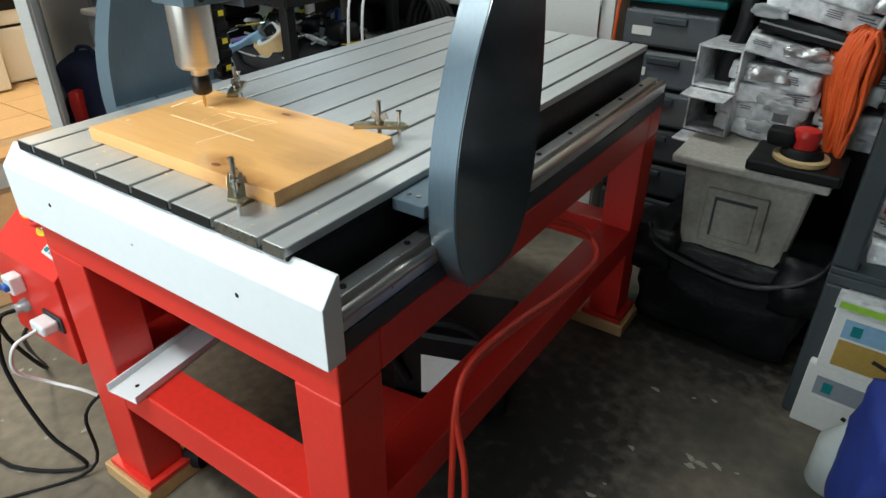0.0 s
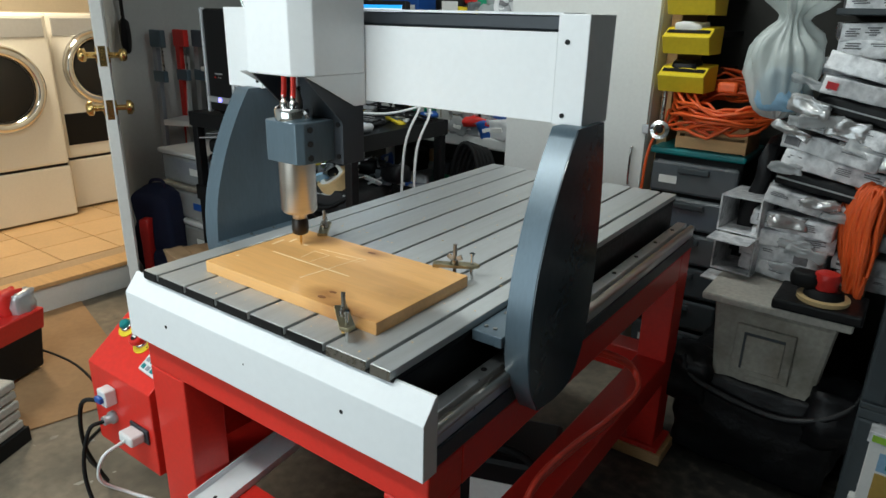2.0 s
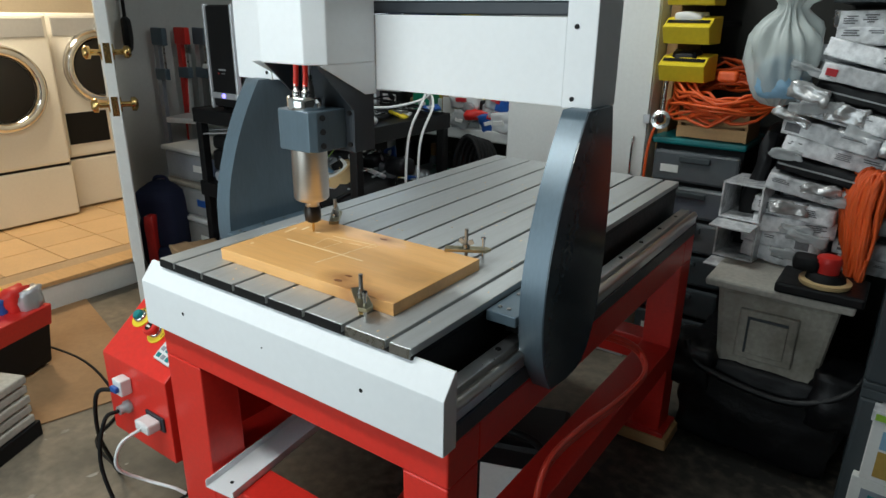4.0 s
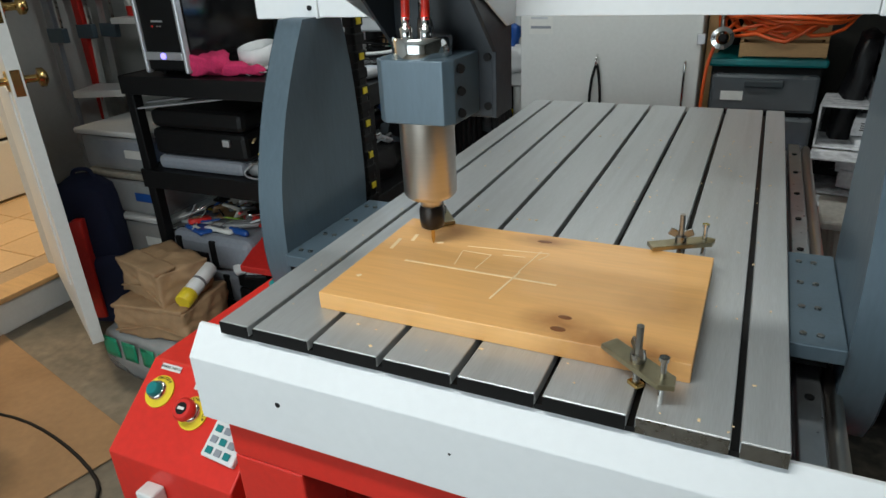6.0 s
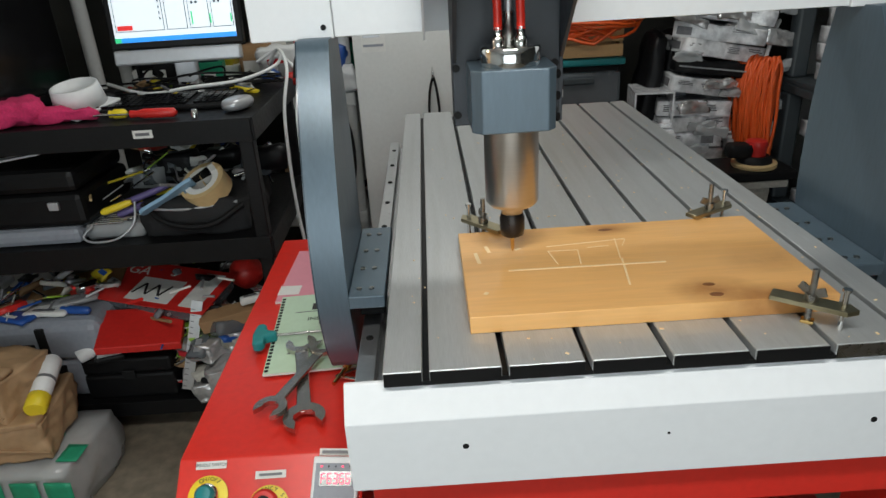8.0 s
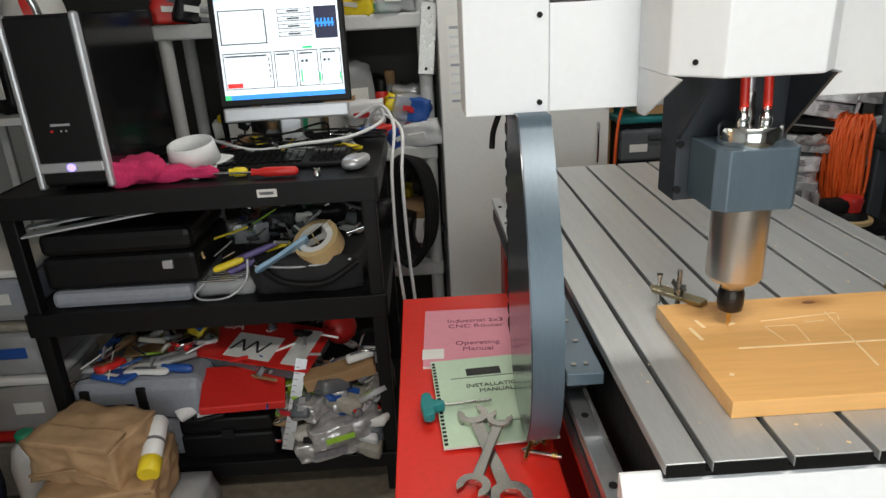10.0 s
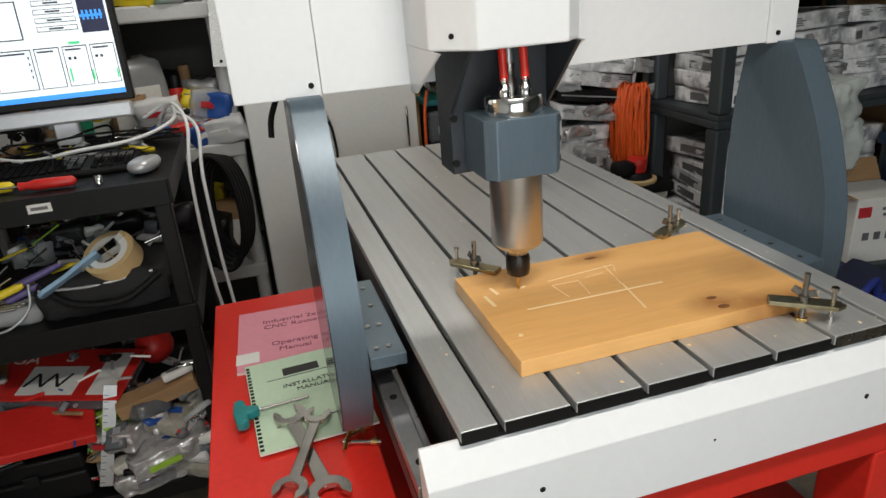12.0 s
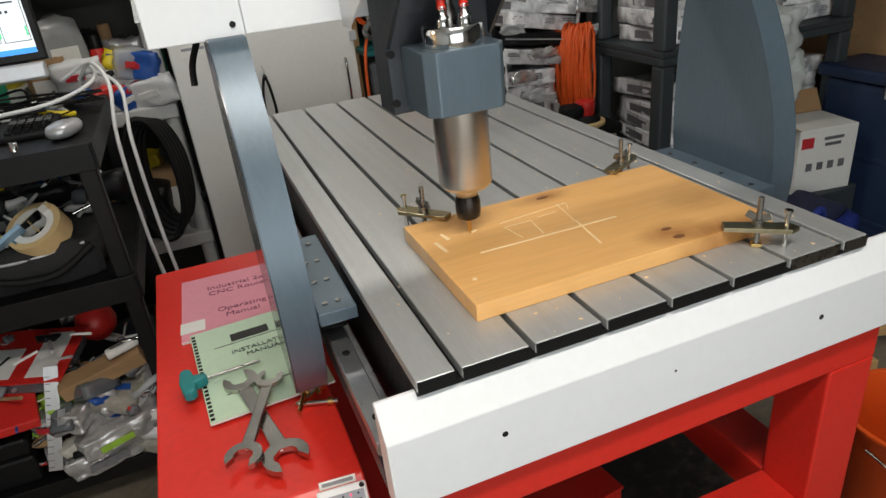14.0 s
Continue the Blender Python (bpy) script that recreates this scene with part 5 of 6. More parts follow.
# cables from the computer
for i, pts in enumerate((
        [(-0.45, 1.62, 1.12), (-0.40, 1.55, 1.17), (-0.36, 1.45, 1.12), (-0.375, 1.38, 0.98), (-0.375, 1.36, 0.70), (-0.355, 1.36, 0.45), (-0.34, 1.37, 0.22), (-0.34, 1.4, 0.012)],
        [(-0.47, 1.66, 1.08), (-0.42, 1.60, 1.14), (-0.34, 1.50, 1.10), (-0.345, 1.42, 0.96), (-0.34, 1.40, 0.70), (-0.325, 1.40, 0.45), (-0.31, 1.42, 0.2), (-0.31, 1.43, 0.012)],
        [(-0.95, 1.5, 1.10), (-0.8, 1.42, 1.075), (-0.65, 1.40, 1.09), (-0.5, 1.42, 1.10), (-0.40, 1.5, 1.13), (-0.42, 1.62, 1.16), (-0.5, 1.65, 1.12)])):
    tagged(link_mesh("grey_cable", tube(pts, 0.0056, 8), WHITEP), "pale grey computer cable hanging from the rack", "cable", "computer cables")
for i in range(5):
    r5 = random.Random(70 + i)
    pts = [(-0.95 + 0.09 * i + r5.uniform(-0.05, 0.05), 1.6, 1.07)] + [(-0.8 + r5.uniform(-0.25, 0.42), r5.uniform(1.42, 1.64), 1.058 + r5.uniform(0, 0.07)) for _ in range(5)] + [(-0.4, 1.6, 1.06)]
    tagged(link_mesh("black_cable", tube(pts, 0.0035, 6), RUBBER), "thin black computer lead tangled behind the monitor", "cable", "tangled leads")
hosec = thing("hose_reel", "coil of black hose hung behind the rack", "hose", pose(-0.33, 1.86, 0.72))
for i in range(5):
    part("winding", tube([(0.012 * i - 0.02 + (0.16 - 0.006 * i) * math.cos(a) * 0.5, -0.06 + 0.02 * i, (0.22 - 0.008 * i) * math.sin(a)) for a in [k * math.pi / 8 for k in range(17)]], 0.012, 8, 3), RUBBER, hosec)

# ---- grey plastic shelving behind ----
GX0, GX1, GY0, GY1 = -1.26, -0.215, 1.99, 2.33
gsh = thing("plastic_shelving", "grey plastic shelving unit crowded with tools", "shelving", pose(0, 0, 0))
for z in (0.40, 0.91, 1.42, 1.94):
    part("shelf", box(GX0, GX1, GY0, GY1, z - 0.028, z + 0.028, 0.008), GREYPLASTIC, gsh)
for x in (GX0 + 0.03, GX1 - 0.03):
    for y in (GY0 + 0.035, GY1 - 0.035):
        for z0, z1 in ((0, 0.372), (0.428, 0.882), (0.938, 1.392), (1.448, 1.912)):
            part("post", cyl((x, y, z0), (x, y, z1), 0.026, n=16), GREYPLASTIC, gsh)
ra = random.Random(5)
cols = (REDP, BLUE, YELLOW, BLACK, CLEAR, GREENP, SILVER, CARDBOARD, CASE_GREY, PAPER, CLEARBIN, CLEAR)


def clutter_item(x, y, z, w, d, h, k, rnd):
    """One of several small workshop goods."""
    mt = cols[k % len(cols)]
    kind = k % 4
    if kind == 0:
        t = thing("spray_can", "upright spray can with cap on a shelf", "can", pose(x, y, z), "spray cans")
        part("can", lathe([(0.028, 0), (0.03, 0.004), (0.03, h * 0.75), (0.022, h * 0.82)], n=16), mt, t)
        part("cap", lathe([(0.022, h * 0.82), (0.022, h), (0.018, h + 0.004)], n=16), cols[(k + 3) % 12], t)
        part("band", lathe([(0.0305, h * 0.2), (0.0305, h * 0.5)], n=16), PAPER, t)
    elif kind == 1:
        t = thing("parts_bin", "small plastic bin of parts on a shelf", "bin", pose(x, y, z, 0, 0, rnd.uniform(-12, 12)), "parts bins")
        part("bin", prism([(-w / 2, 0), (w / 2, 0), (w / 2 + 0.01, h * 0.7), (-w / 2 - 0.01, h * 0.7)], "y", -d / 2, d / 2, 0.004), mt, t)
        part("filling", lump(-w / 2 + 0.01, w / 2 - 0.01, -d / 2 + 0.01, d / 2 - 0.01, h * 0.66, h * 0.9, 0.02, 25, k, 4, 0.2), cols[(k + 5) % 12], t)
        part("label", box(-w * 0.25, w * 0.25, -d / 2 - 0.0015, -d / 2, h * 0.2, h * 0.5), PAPER, t)
    elif kind == 2:
        t = thing("hand_tool", "hand tool with coloured grip lying on a shelf", "tool", pose(x, y, z + 0.018, 0, rnd.uniform(-25, 0), rnd.uniform(-40, 40)), "loose hand tools")
        part("grip", lathe([(0.009, 0), (0.015, 0.01), (0.015, 0.09), (0.01, 0.11)], n=12, m=pose(0, 0, 0, 0, 90, 0)), mt, t)
        part("head", box(0.1, 0.17, -0.012, 0.012, -0.01, 0.012, 0.004), TOOL, t)
    else:
        t = thing("soft_package", "plastic-wrapped package stuffed on a shelf", "package", pose(x, y, z, 0, 0, rnd.uniform(-20, 20)), "stuffed packages")
        part("wrap", lump(-w / 2, w / 2, -d / 2, d / 2, 0, h, 0.025, 12, k, 4, 0.25), mt, t)
        part("card", box(-w * 0.3, w * 0.3, -d / 2 - 0.012, -d / 2 - 0.009, h * 0.25, h * 0.7), PAPER, t)
    return t


k = 0
for z in (0.4285, 0.9385, 1.4485):
    for row, y in ((0, GY1 - 0.08), (0, GY1 - 0.17), (1, GY0 + 0.08)):
        x = GX0 + 0.10
        while x < GX1 - 0.08:
            w, h = ra.uniform(0.07, 0.15), ra.uniform(0.12, 0.30) * (1.2 if row == 0 else 0.8)
            clutter_item(x + w / 2, y, z, w, 0.13, h, k + int(z * 7), ra)
            x += w * 0.9 + 0.004
            k += 1
rg = random.Random(91)
for i in range(34):
    z = (0.9385, 1.4485)[i % 2] + 0.05 * (i % 3)
    x = rg.uniform(-0.56, -0.27) if i % 4 < 3 else rg.uniform(-1.2, -0.9)
    w, h = rg.uniform(0.04, 0.09), rg.uniform(0.04, 0.11)
    pk = thing("plastic_packet", "crumpled plastic packet stuffed on the shelf", "packet", pose(x, GY0 + rg.uniform(0.0, 0.06), z, rg.uniform(-12, 12), rg.uniform(-20, 20), rg.uniform(-30, 30)), "stuffed plastic packets")
    part("packet", lump(-w, w, -0.02, 0.02, 0, h, 0.016, 22, i * 1.3, 6, 0.15), (CLEAR, CLEARBIN, WHITEP, WRAP, CLEAR, REDP, CLEAR, PAPER, BLUE, CLEAR, YELLOW)[i % 11], pk)
    part("print_bar", box(-w * 0.5, w * 0.3, -0.026, -0.018, h * 0.4, h * 0.6), (PAPER, INK, REDINK)[i % 3], pk)
br_ = thing("metal_bracket", "perforated steel plate hung on the shelf corner", "bracket", pose(-0.245, 1.975, 1.22, 0, 6, 0))
part("plate", box(-0.03, 0.03, -0.003, 0.003, 0, 0.26, 0.001), TOOL, br_)
for z in (0.02, 0.24):
    part("hole", cyl((0, -0.0045, z), (0, -0.003, z), 0.006, n=10), RUBBER, br_)

# ---- tall white cabinet ----
cab = thing("tall_cabinet", "tall white metal cabinet with a slim pull handle", "cabinet", pose(0, 0, 0))
part("body", box(-0.195, 0.452, 1.905, 2.34, 0.0, 2.0, 0.004), CAB_WHITE, cab)
for x0, x1 in ((-0.193, 0.45),):
    part("door", box(x0, x1, 1.886, 1.903, 0.06, 1.99, 0.003), CAB_WHITE, cab)
part("handle", tube([(0.405, 1.888, 0.86), (0.405, 1.868, 0.87), (0.405, 1.868, 1.0), (0.405, 1.888, 1.01)], 0.005, 8), CHROME, cab, "slim metal pull handle")
part("hinge", box(0.435, 0.462, 1.878, 1.887, 1.07, 1.105, 0.002), SILVER, cab)
hook = part("hook", tube([(0.10, 1.885, 1.03), (0.10, 1.865, 1.02), (0.10, 1.86, 1.005), (0.10, 1.868, 0.995)], 0.004, 8), CHROME, cab)
cordl = tagged(link_mesh("cord_loop", tube([(0.10, 1.868, 1.0), (0.085, 1.87, 0.94), (0.08, 1.87, 0.85), (0.10, 1.87, 0.80), (0.118, 1.87, 0.86), (0.112, 1.868, 0.95), (0.102, 1.868, 1.0)], 0.005, 8), RUBBER), "short black cord hung on a cabinet hook", "cord")
sheet = thing("printed_sheet", "black and white printed sheet taped to the cabinet", "poster", pose(-0.115, 1.8855, 1.1))
part("paper", box(-0.045, 0.045, -0.001, 0.0, 0.0, 0.33), PAPER, sheet)
for i in range(9):
    part("print_bar", box(-0.038, 0.038 - 0.012 * (i % 3), -0.002, -0.001, 0.02 + 0.033 * i, 0.029 + 0.033 * i), SILVER if i % 4 else CASE_GREY, sheet)
switch = thing("wall_plate", "steel bracket fixed high on the cabinet", "bracket", pose(-0.09, 1.885, 1.63))
part("plate", box(-0.06, 0.06, -0.006, 0, -0.02, 0.02, 0.002), SILVER, switch)

# ---- left of the rack: stool, clamps, backpack ----
def bar_clamp(x, y, z, material, label, lean):
    c = thing("bar_clamp", label, "clamp", pose(x, y, z, 0, lean, 0), "long clamps against the wall")
    part("bar", box(-0.02, 0.02, -0.012, 0.012, 0, 1.38, 0.002), material, c)
    part("head", box(-0.03, 0.075, -0.016, 0.016, 1.30, 1.39, 0.006), REDP if material is REDP else SLATE, c, "painted clamp head")
    part("slide", box(-0.03, 0.07, -0.014, 0.014, 1.12, 1.18, 0.005), SLATE, c)
    part("spindle", cyl((0.055, 0, 1.16), (0.055, 0, 1.30), 0.006, n=10), TOOL, c)
    return c


bar_clamp(-2.08, 1.50, 0.0, REDP, "long red bar clamp leaning on the wall", 0)
bar_clamp(-2.06, 1.57, 0.0, ALU_B, "long steel pipe clamp leaning on the wall", 2)
bar_clamp(-2.1, 1.36, 0.0, CASE_GREY, "grey bar clamp leaning beside the door", 1)
dp = thing("dustpan_brush", "black brush hung by its handle on the wall", "brush", pose(-2.1, 1.21, 1.27, 0, 0, -40))
part("head", lump(-0.06, 0.06, -0.02, 0.02, 0, 0.17, 0.006, 10, 2, 5, 0.6), RUBBER, dp)
part("handle", cyl((0, 0, 0.16), (0, 0, 0.40), 0.009, n=10), RUBBER, dp)
ladder = thing("step_stool", "folded white step stool with plastic treads", "stool", pose(-1.86, 1.52, 0, 0, 0, 20))
for x in (-0.2, 0.2):
    part("stile", box(x - 0.012, x + 0.012, -0.02, 0.02, 0, 1.25, 0.004, m=pose(0, 0, 0, -4)), GREYPLASTIC, ladder)
for z in (0.42, 0.9):
    part("tread", box(-0.2, 0.2, -0.16, 0.02, z, z + 0.03, 0.006), WHITEP, ladder)
for i, (z, mt, hh) in enumerate(((0.0, DIRTY_TUB, 0.25), (0.255, CLEAR, 0.2), (0.46, CLEAR, 0.18), (0.645, CLEAR, 0.17))):
    b = thing("storage_tub", "clear plastic storage tub stacked beside the rack", "tub", pose(-1.66, 1.33, z), "stacked clear tubs")
    part("tub", box(-0.2, 0.2, -0.15, 0.15, 0.0, hh - 0.025, 0.02), mt, b)
    part("lid", box(-0.21, 0.21, -0.16, 0.16, hh - 0.025, hh, 0.008), (REDP, WHITEP, DIRTY_TUB, WHITEP)[i], b)
    part("filling", lump(-0.17, 0.17, -0.12, 0.12, 0.015, hh * 0.7, 0.03, 14, i, 4, 0.2), (PAPER, CARDBOARD, SILVER, BLUE)[i], b)
    part("label", box(0.05, 0.14, -0.153, -0.151, hh * 0.35, hh * 0.55), PAPER if i != 2 else BLUE, b)
jug = thing("plastic_jug", "white plastic jug with green cap", "jug", pose(-1.55, 1.1, 0.0))
part("jug", lathe([(0.05, 0.0), (0.06, 0.01), (0.06, 0.2), (0.045, 0.26), (0.02, 0.285)], n=20), WHITEP, jug)
part("cap", lathe([(0.026, 0.285), (0.026, 0.31), (0.02, 0.313)], n=16), GREENP, jug)
ball = tagged(link_mesh("play_ball", lathe([(0.002, -0.09), (0.05, -0.075), (0.082, -0.04), (0.09, 0), (0.082, 0.04), (0.05, 0.075), (0.002, 0.09)], (0, 0, 0), 24, m=pose(-1.47, 1.62, 1.51)), PAPER), "white and red inflated ball resting on bottles", "ball")
part("stripe", lathe([(0.0905, -0.02), (0.0915, 0), (0.0905, 0.02)], (0, 0, 0), 24, m=pose(-1.47, 1.62, 1.51, 0, 80, 20)), REDP, ball)
shelf_l = thing("side_shelf", "white side shelf carrying bottles and a lamp", "shelf", pose(-1.68, 1.62, 0))
part("board", box(-0.22, 0.22, -0.12, 0.2, 1.18, 1.205, 0.003), WHITEP, shelf_l)
for x in (-0.2, 0.18):
    part("leg", box(x, x + 0.02, 0.16, 0.18, 0, 1.18), GREYPLASTIC, shelf_l)
for i in range(5):
    clutter_item(-1.86 + 0.085 * i, 1.6 + 0.03 * (i % 2), 1.206, 0.08, 0.1, 0.2 + 0.03 * (i % 3), 4 * i + (3 if i % 2 else 0), ra)
tagged(link_mesh("support_post", cyl((-1.47, 1.62, 1.206), (-1.47, 1.62, 1.43), 0.035, n=16), SILVER), "grey bottle under the ball", "bottle")
lamp = tagged(link_mesh("gooseneck_tube", tube([(-1.36, 1.4, 1.052), (-1.37, 1.4, 1.25), (-1.33, 1.38, 1.45), (-1.36, 1.36, 1.58), (-1.48, 1.34, 1.62), (-1.58, 1.32, 1.55)], 0.011, 10), CHROME), "bent chrome gooseneck beside the computer", "gooseneck")

bp = thing("backpack", "navy backpack with a red stripe against the wall", "backpack", pose(-1.79, 1.10, 0.0, 0, 0, 30))
part("sack", lump(-0.105, 0.105, -0.1, 0.1, 0, 0.62, 0.03, 6, 3, 8, 0.35), NAVY, bp)
part("stripe", lump(-0.035, 0.01, -0.155, -0.10, 0.06, 0.50, 0.008, 6, 3, 6, 0.1), REDP, bp, "red fabric stripe")
part("pocket", lump(-0.02, 0.11, -0.14, -0.08, 0.06, 0.32, 0.015, 8, 5, 5, 0.3), NAVY, bp)
part("tag", box(-0.03, 0.0, -0.143, -0.139, 0.47, 0.495), PAPER, bp)
part("loop", tube([(-0.04, 0, 0.60), (-0.03, 0, 0.66), (0.03, 0, 0.66), (0.04, 0, 0.60)], 0.009), NAVY, bp)

# tote with paper sacks in front of the rack
tote = thing("fabric_tote", "clear zip tote with green checks on the floor", "tote", pose(-1.21, 0.90, 0.0, 0, 0, -4))
part("body", lump(-0.24, 0.24, -0.15, 0.15, 0.0, 0.185, 0.02, 7, 1, 6, 0.2), CLEAR, tote)
part("filling", lump(-0.22, 0.22, -0.13, 0.13, 0.012, 0.165, 0.02, 9, 2, 5, 0.2), DRIED, tote)
for i in range(5):
    part("check", lump(-0.215 + 0.1 * i, -0.14 + 0.1 * i, -0.162, -0.158, 0.085, 0.165, 0.004, 9, i, 3, 0.05), GREENP, tote, "green check")
    part("check", lump(-0.21 + 0.1 * i, -0.15 + 0.1 * i, -0.10 + 0.05 * (i % 2), -0.03 + 0.05 * (i % 2), 0.186, 0.189, 0.002, 9, i, 3, 0.05), GREENP, tote, "green check")
for i, (x, y, z, a, sx, sy, sz) in enumerate(((-1.205, 0.90, 0.193, 8, 0.155, 0.13, 0.115), (-1.235, 0.93, 0.309, -14, 0.14, 0.105, 0.125))):
    p = tagged(link_mesh("paper_sack", lump(-sx, sx, -sy, sy, 0, sz, 0.016, 15, i * 3 + 2, 20, 0.1), KRAFT, m=pose(x, y, z, 0, 0, a)), "folded brown paper sack of hardware", "sack", "paper sacks")
    part("folded_top", lump(-sx * 0.97, sx * 0.93, -sy * 1.02, -sy * 0.2, sz - 0.004, sz + 0.010, 0.006, 18, i, 9, 0.06), KRAFT, p)
    part("crease", prism([(-sx, sz * 0.15), (sx * 0.1, sz * 0.45), (sx, sz * 0.2), (sx, sz * 0.25), (sx * 0.1, sz * 0.52), (-sx, sz * 0.2)], "y", -sy - 0.006, -sy + 0.01, 0.002), KRAFT, p)
can = thing("spray_can", "white spray can with yellow cap lying down", "can", pose(-1.065, 0.87, 0.352, -74, 0, 8))
part("can", lathe([(0.026, 0), (0.028, 0.005), (0.028, 0.13), (0.02, 0.14)], n=18), WHITEP, can)
part("cap", lathe([(0.027, -0.05), (0.03, -0.045), (0.03, -0.002), (0.027, 0.0)], n=18), YELLOW, can)
part("band", lathe([(0.0284, 0.05), (0.0284, 0.06)], n=18), INK, can)

# ---- floor on the left ----
mat_ob = thing("cardboard_mat", "flattened brown cardboard sheet on the floor", "cardboard", pose(-1.62, 0.34, 0.001, 0, 0, -14))
part("sheet", box(-0.62, 0.55, -0.22, 0.30, 0, 0.006, 0.002), CARDBOARD, mat_ob)
part("flap", box(-0.5, 0.3, -0.42, -0.225, 0.0, 0.005, 0.002), CARDBOARD, mat_ob)
tb = thing("tool_tote", "red open tool tote full of blue cables and tools", "tool box", pose(-1.60, 0.13, 0.0, 0, 0, 20))
part("tray", prism([(-0.12, 0.02), (0.12, 0.02), (0.16, 0.26), (-0.16, 0.26)], "y", -0.17, 0.17, 0.01), RUBBER, tb)
part("rim", prism([(-0.15, 0.2), (0.15, 0.2), (0.17, 0.30), (-0.17, 0.30)], "y", -0.18, 0.18, 0.008), REDP, tb)
for i in range(8):
    r8 = random.Random(20 + i)
    part("tool", lump(-0.12 + 0.03 * i, -0.06 + 0.03 * i, -0.14 + 0.03 * i, -0.04 + 0.03 * i, 0.28, 0.34 + r8.uniform(0, 0.08), 0.02, 20, i, 3, 0.4), (BLUE, REDP, SILVER, BLUE, YELLOW)[i % 5], tb)
cr = thing("ribbed_crate", "stack of pale ribbed paving edging on a dark base", "edging", pose(-1.08, -0.17, 0, 0, 0, 25))
part("base", box(-0.12, 0.12, -0.3, 0.2, 0.0, 0.06, 0.004), RUBBER, cr)
for i in range(5):
    part("rib", box(-0.11, 0.11 - 0.004 * (i % 2), -0.29, 0.19, 0.061 + i * 0.04, 0.093 + i * 0.04, 0.006), DRIED, cr)
part("band", box(-0.06, 0.0, -0.295, 0.195, 0.262, 0.275, 0.005), YELLOW, cr)

# ---- back corner: drawers, cords, bins ----
post = struct("trim_post", box(0.458, 0.50, 2.0, 2.34, 0, 2.1, 0.003), PLY, "bare wooden upright beside the cabinet", "post")
tower = thing("drawer_tower", "smoky plastic drawer tower with paper labels", "drawers", pose(0, 0, 0))
part("carcass", box(0.49, 0.83, 1.91, 2.27, 0.0, 1.0, 0.008), RUBBER, tower)
for i in range(7):
    z = 0.985 - 0.14 * (i + 1)
    d = part("drawer", box(0.495, 0.825, 1.872, 1.909, z + 0.006, z + 0.132, 0.012), CLEARBIN if i < 3 else RACK, tower, "smoky clear drawer" if i < 3 else "dark plastic drawer")
    part("pull", box(0.60, 0.72, 1.860, 1.873, z + 0.09, z + 0.115, 0.005), RACK, d)
    part("label", box(0.53, 0.60, 1.869, 1.8715, z + 0.045, z + 0.075), PAPER, d)
    if i < 3:
        part("filling", lump(0.51, 0.81, 1.9085, 1.9105, z + 0.012, z + 0.085, 0.001, 20, i, 5, 0.1), (DIRTY_TUB, BLUE, CARDBOARD)[i], d)
lid = thing("tray_lid", "teal plastic tray on the drawer tower", "tray", pose(0.66, 2.04, 1.0005))
part("tray", box(-0.18, 0.18, -0.17, 0.17, 0, 0.026, 0.008), TEAL, lid)
crate = thing("wooden_crate", "small wooden crate under a coil of cord", "crate", pose(0.70, 2.0, 1.027))
for z in (0.005, 0.06):
    for y in (-0.11, 0.11):
        part("slat", box(-0.13, 0.13, y - 0.006, y + 0.006, z, z + 0.045, 0.002), PLY, crate)
for x in (-0.124, 0.124):
    part("end", box(x - 0.006, x + 0.006, -0.104, 0.104, 0.0, 0.105, 0.002), PLY, crate)
part("filling", lump(-0.11, 0.11, -0.1, 0.1, 0.0, 0.09, 0.02, 14, 4, 4, 0.2), CARDBOARD, crate)
cord = thing("extension_lead", "heap of loosely coiled orange extension cord", "cord", pose(0, 0, 0))
for s in range(3):
    part("winding", coil((0.70 + 0.02 * s, 1.97, 1.165 + 0.035 * s), (0.1 * (s - 1), -0.35, 1), 0.11, 0.19, 7, 0.006, 60 + s, 0.03, 1.15), ORANGE, cord)
part("tail", tube([(0.55, 1.92, 1.14), (0.50, 1.87, 1.08), (0.475, 1.858, 0.98), (0.47, 1.858, 0.80), (0.47, 1.855, 0.55)], 0.006), ORANGE, cord)
part("plug", box(0.70, 0.77, 1.86, 1.90, 1.25, 1.29, 0.01), ORANGE, cord)
ringo = thing("steel_ring", "chromed round fitting hung on the post", "fitting", pose(0.515, 1.85, 1.095, 80, 0, 10))
part("ring", lathe([(0.022, -0.01), (0.036, -0.008), (0.036, 0.008), (0.022, 0.01)], n=24, loop=True), CHROME, ringo)
part("hub", lathe([(0.012, -0.012), (0.014, 0.012), (0.01, 0.014)], n=16), RUBBER, ringo)
part("arm", cyl((0, 0, -0.012), (0.0, 0.15, -0.012), 0.008, n=8), TOOL, ringo)
for i in range(3):
    z = 1.243 + 0.137 * i
    b = thing("hanging_bin", "yellow open-front parts bin on the wall", "bin", pose(0.575, 2.0, z), "yellow wall bins")
    part("bin", prism([(-0.155, 0.0), (-0.19, 0.062), (-0.175, 0.066), (-0.13, 0.092), (0.0, 0.1), (0.0, 0.0)], "x", -0.085, 0.085, 0.004), YELLOW, b)
    part("opening", prism([(-0.165, 0.075), (-0.14, 0.086), (-0.01, 0.0955), (-0.01, 0.09)], "x", -0.077, 0.077), RUBBER, b)
    part("filling", lump(-0.055, 0.04, -0.14, -0.05, 0.07, 0.11, 0.012, 25, i, 3, 0.3), PAPER if i else WRAP, b)
    part("hanger", box(-0.08, 0.08, 0.0, 0.33, 0.06, 0.08), RUBBER, b)
pb = thing("carrier_bag", "translucent white plastic carrier bag hanging full", "bag", pose(0.925, 1.76, 1.19))


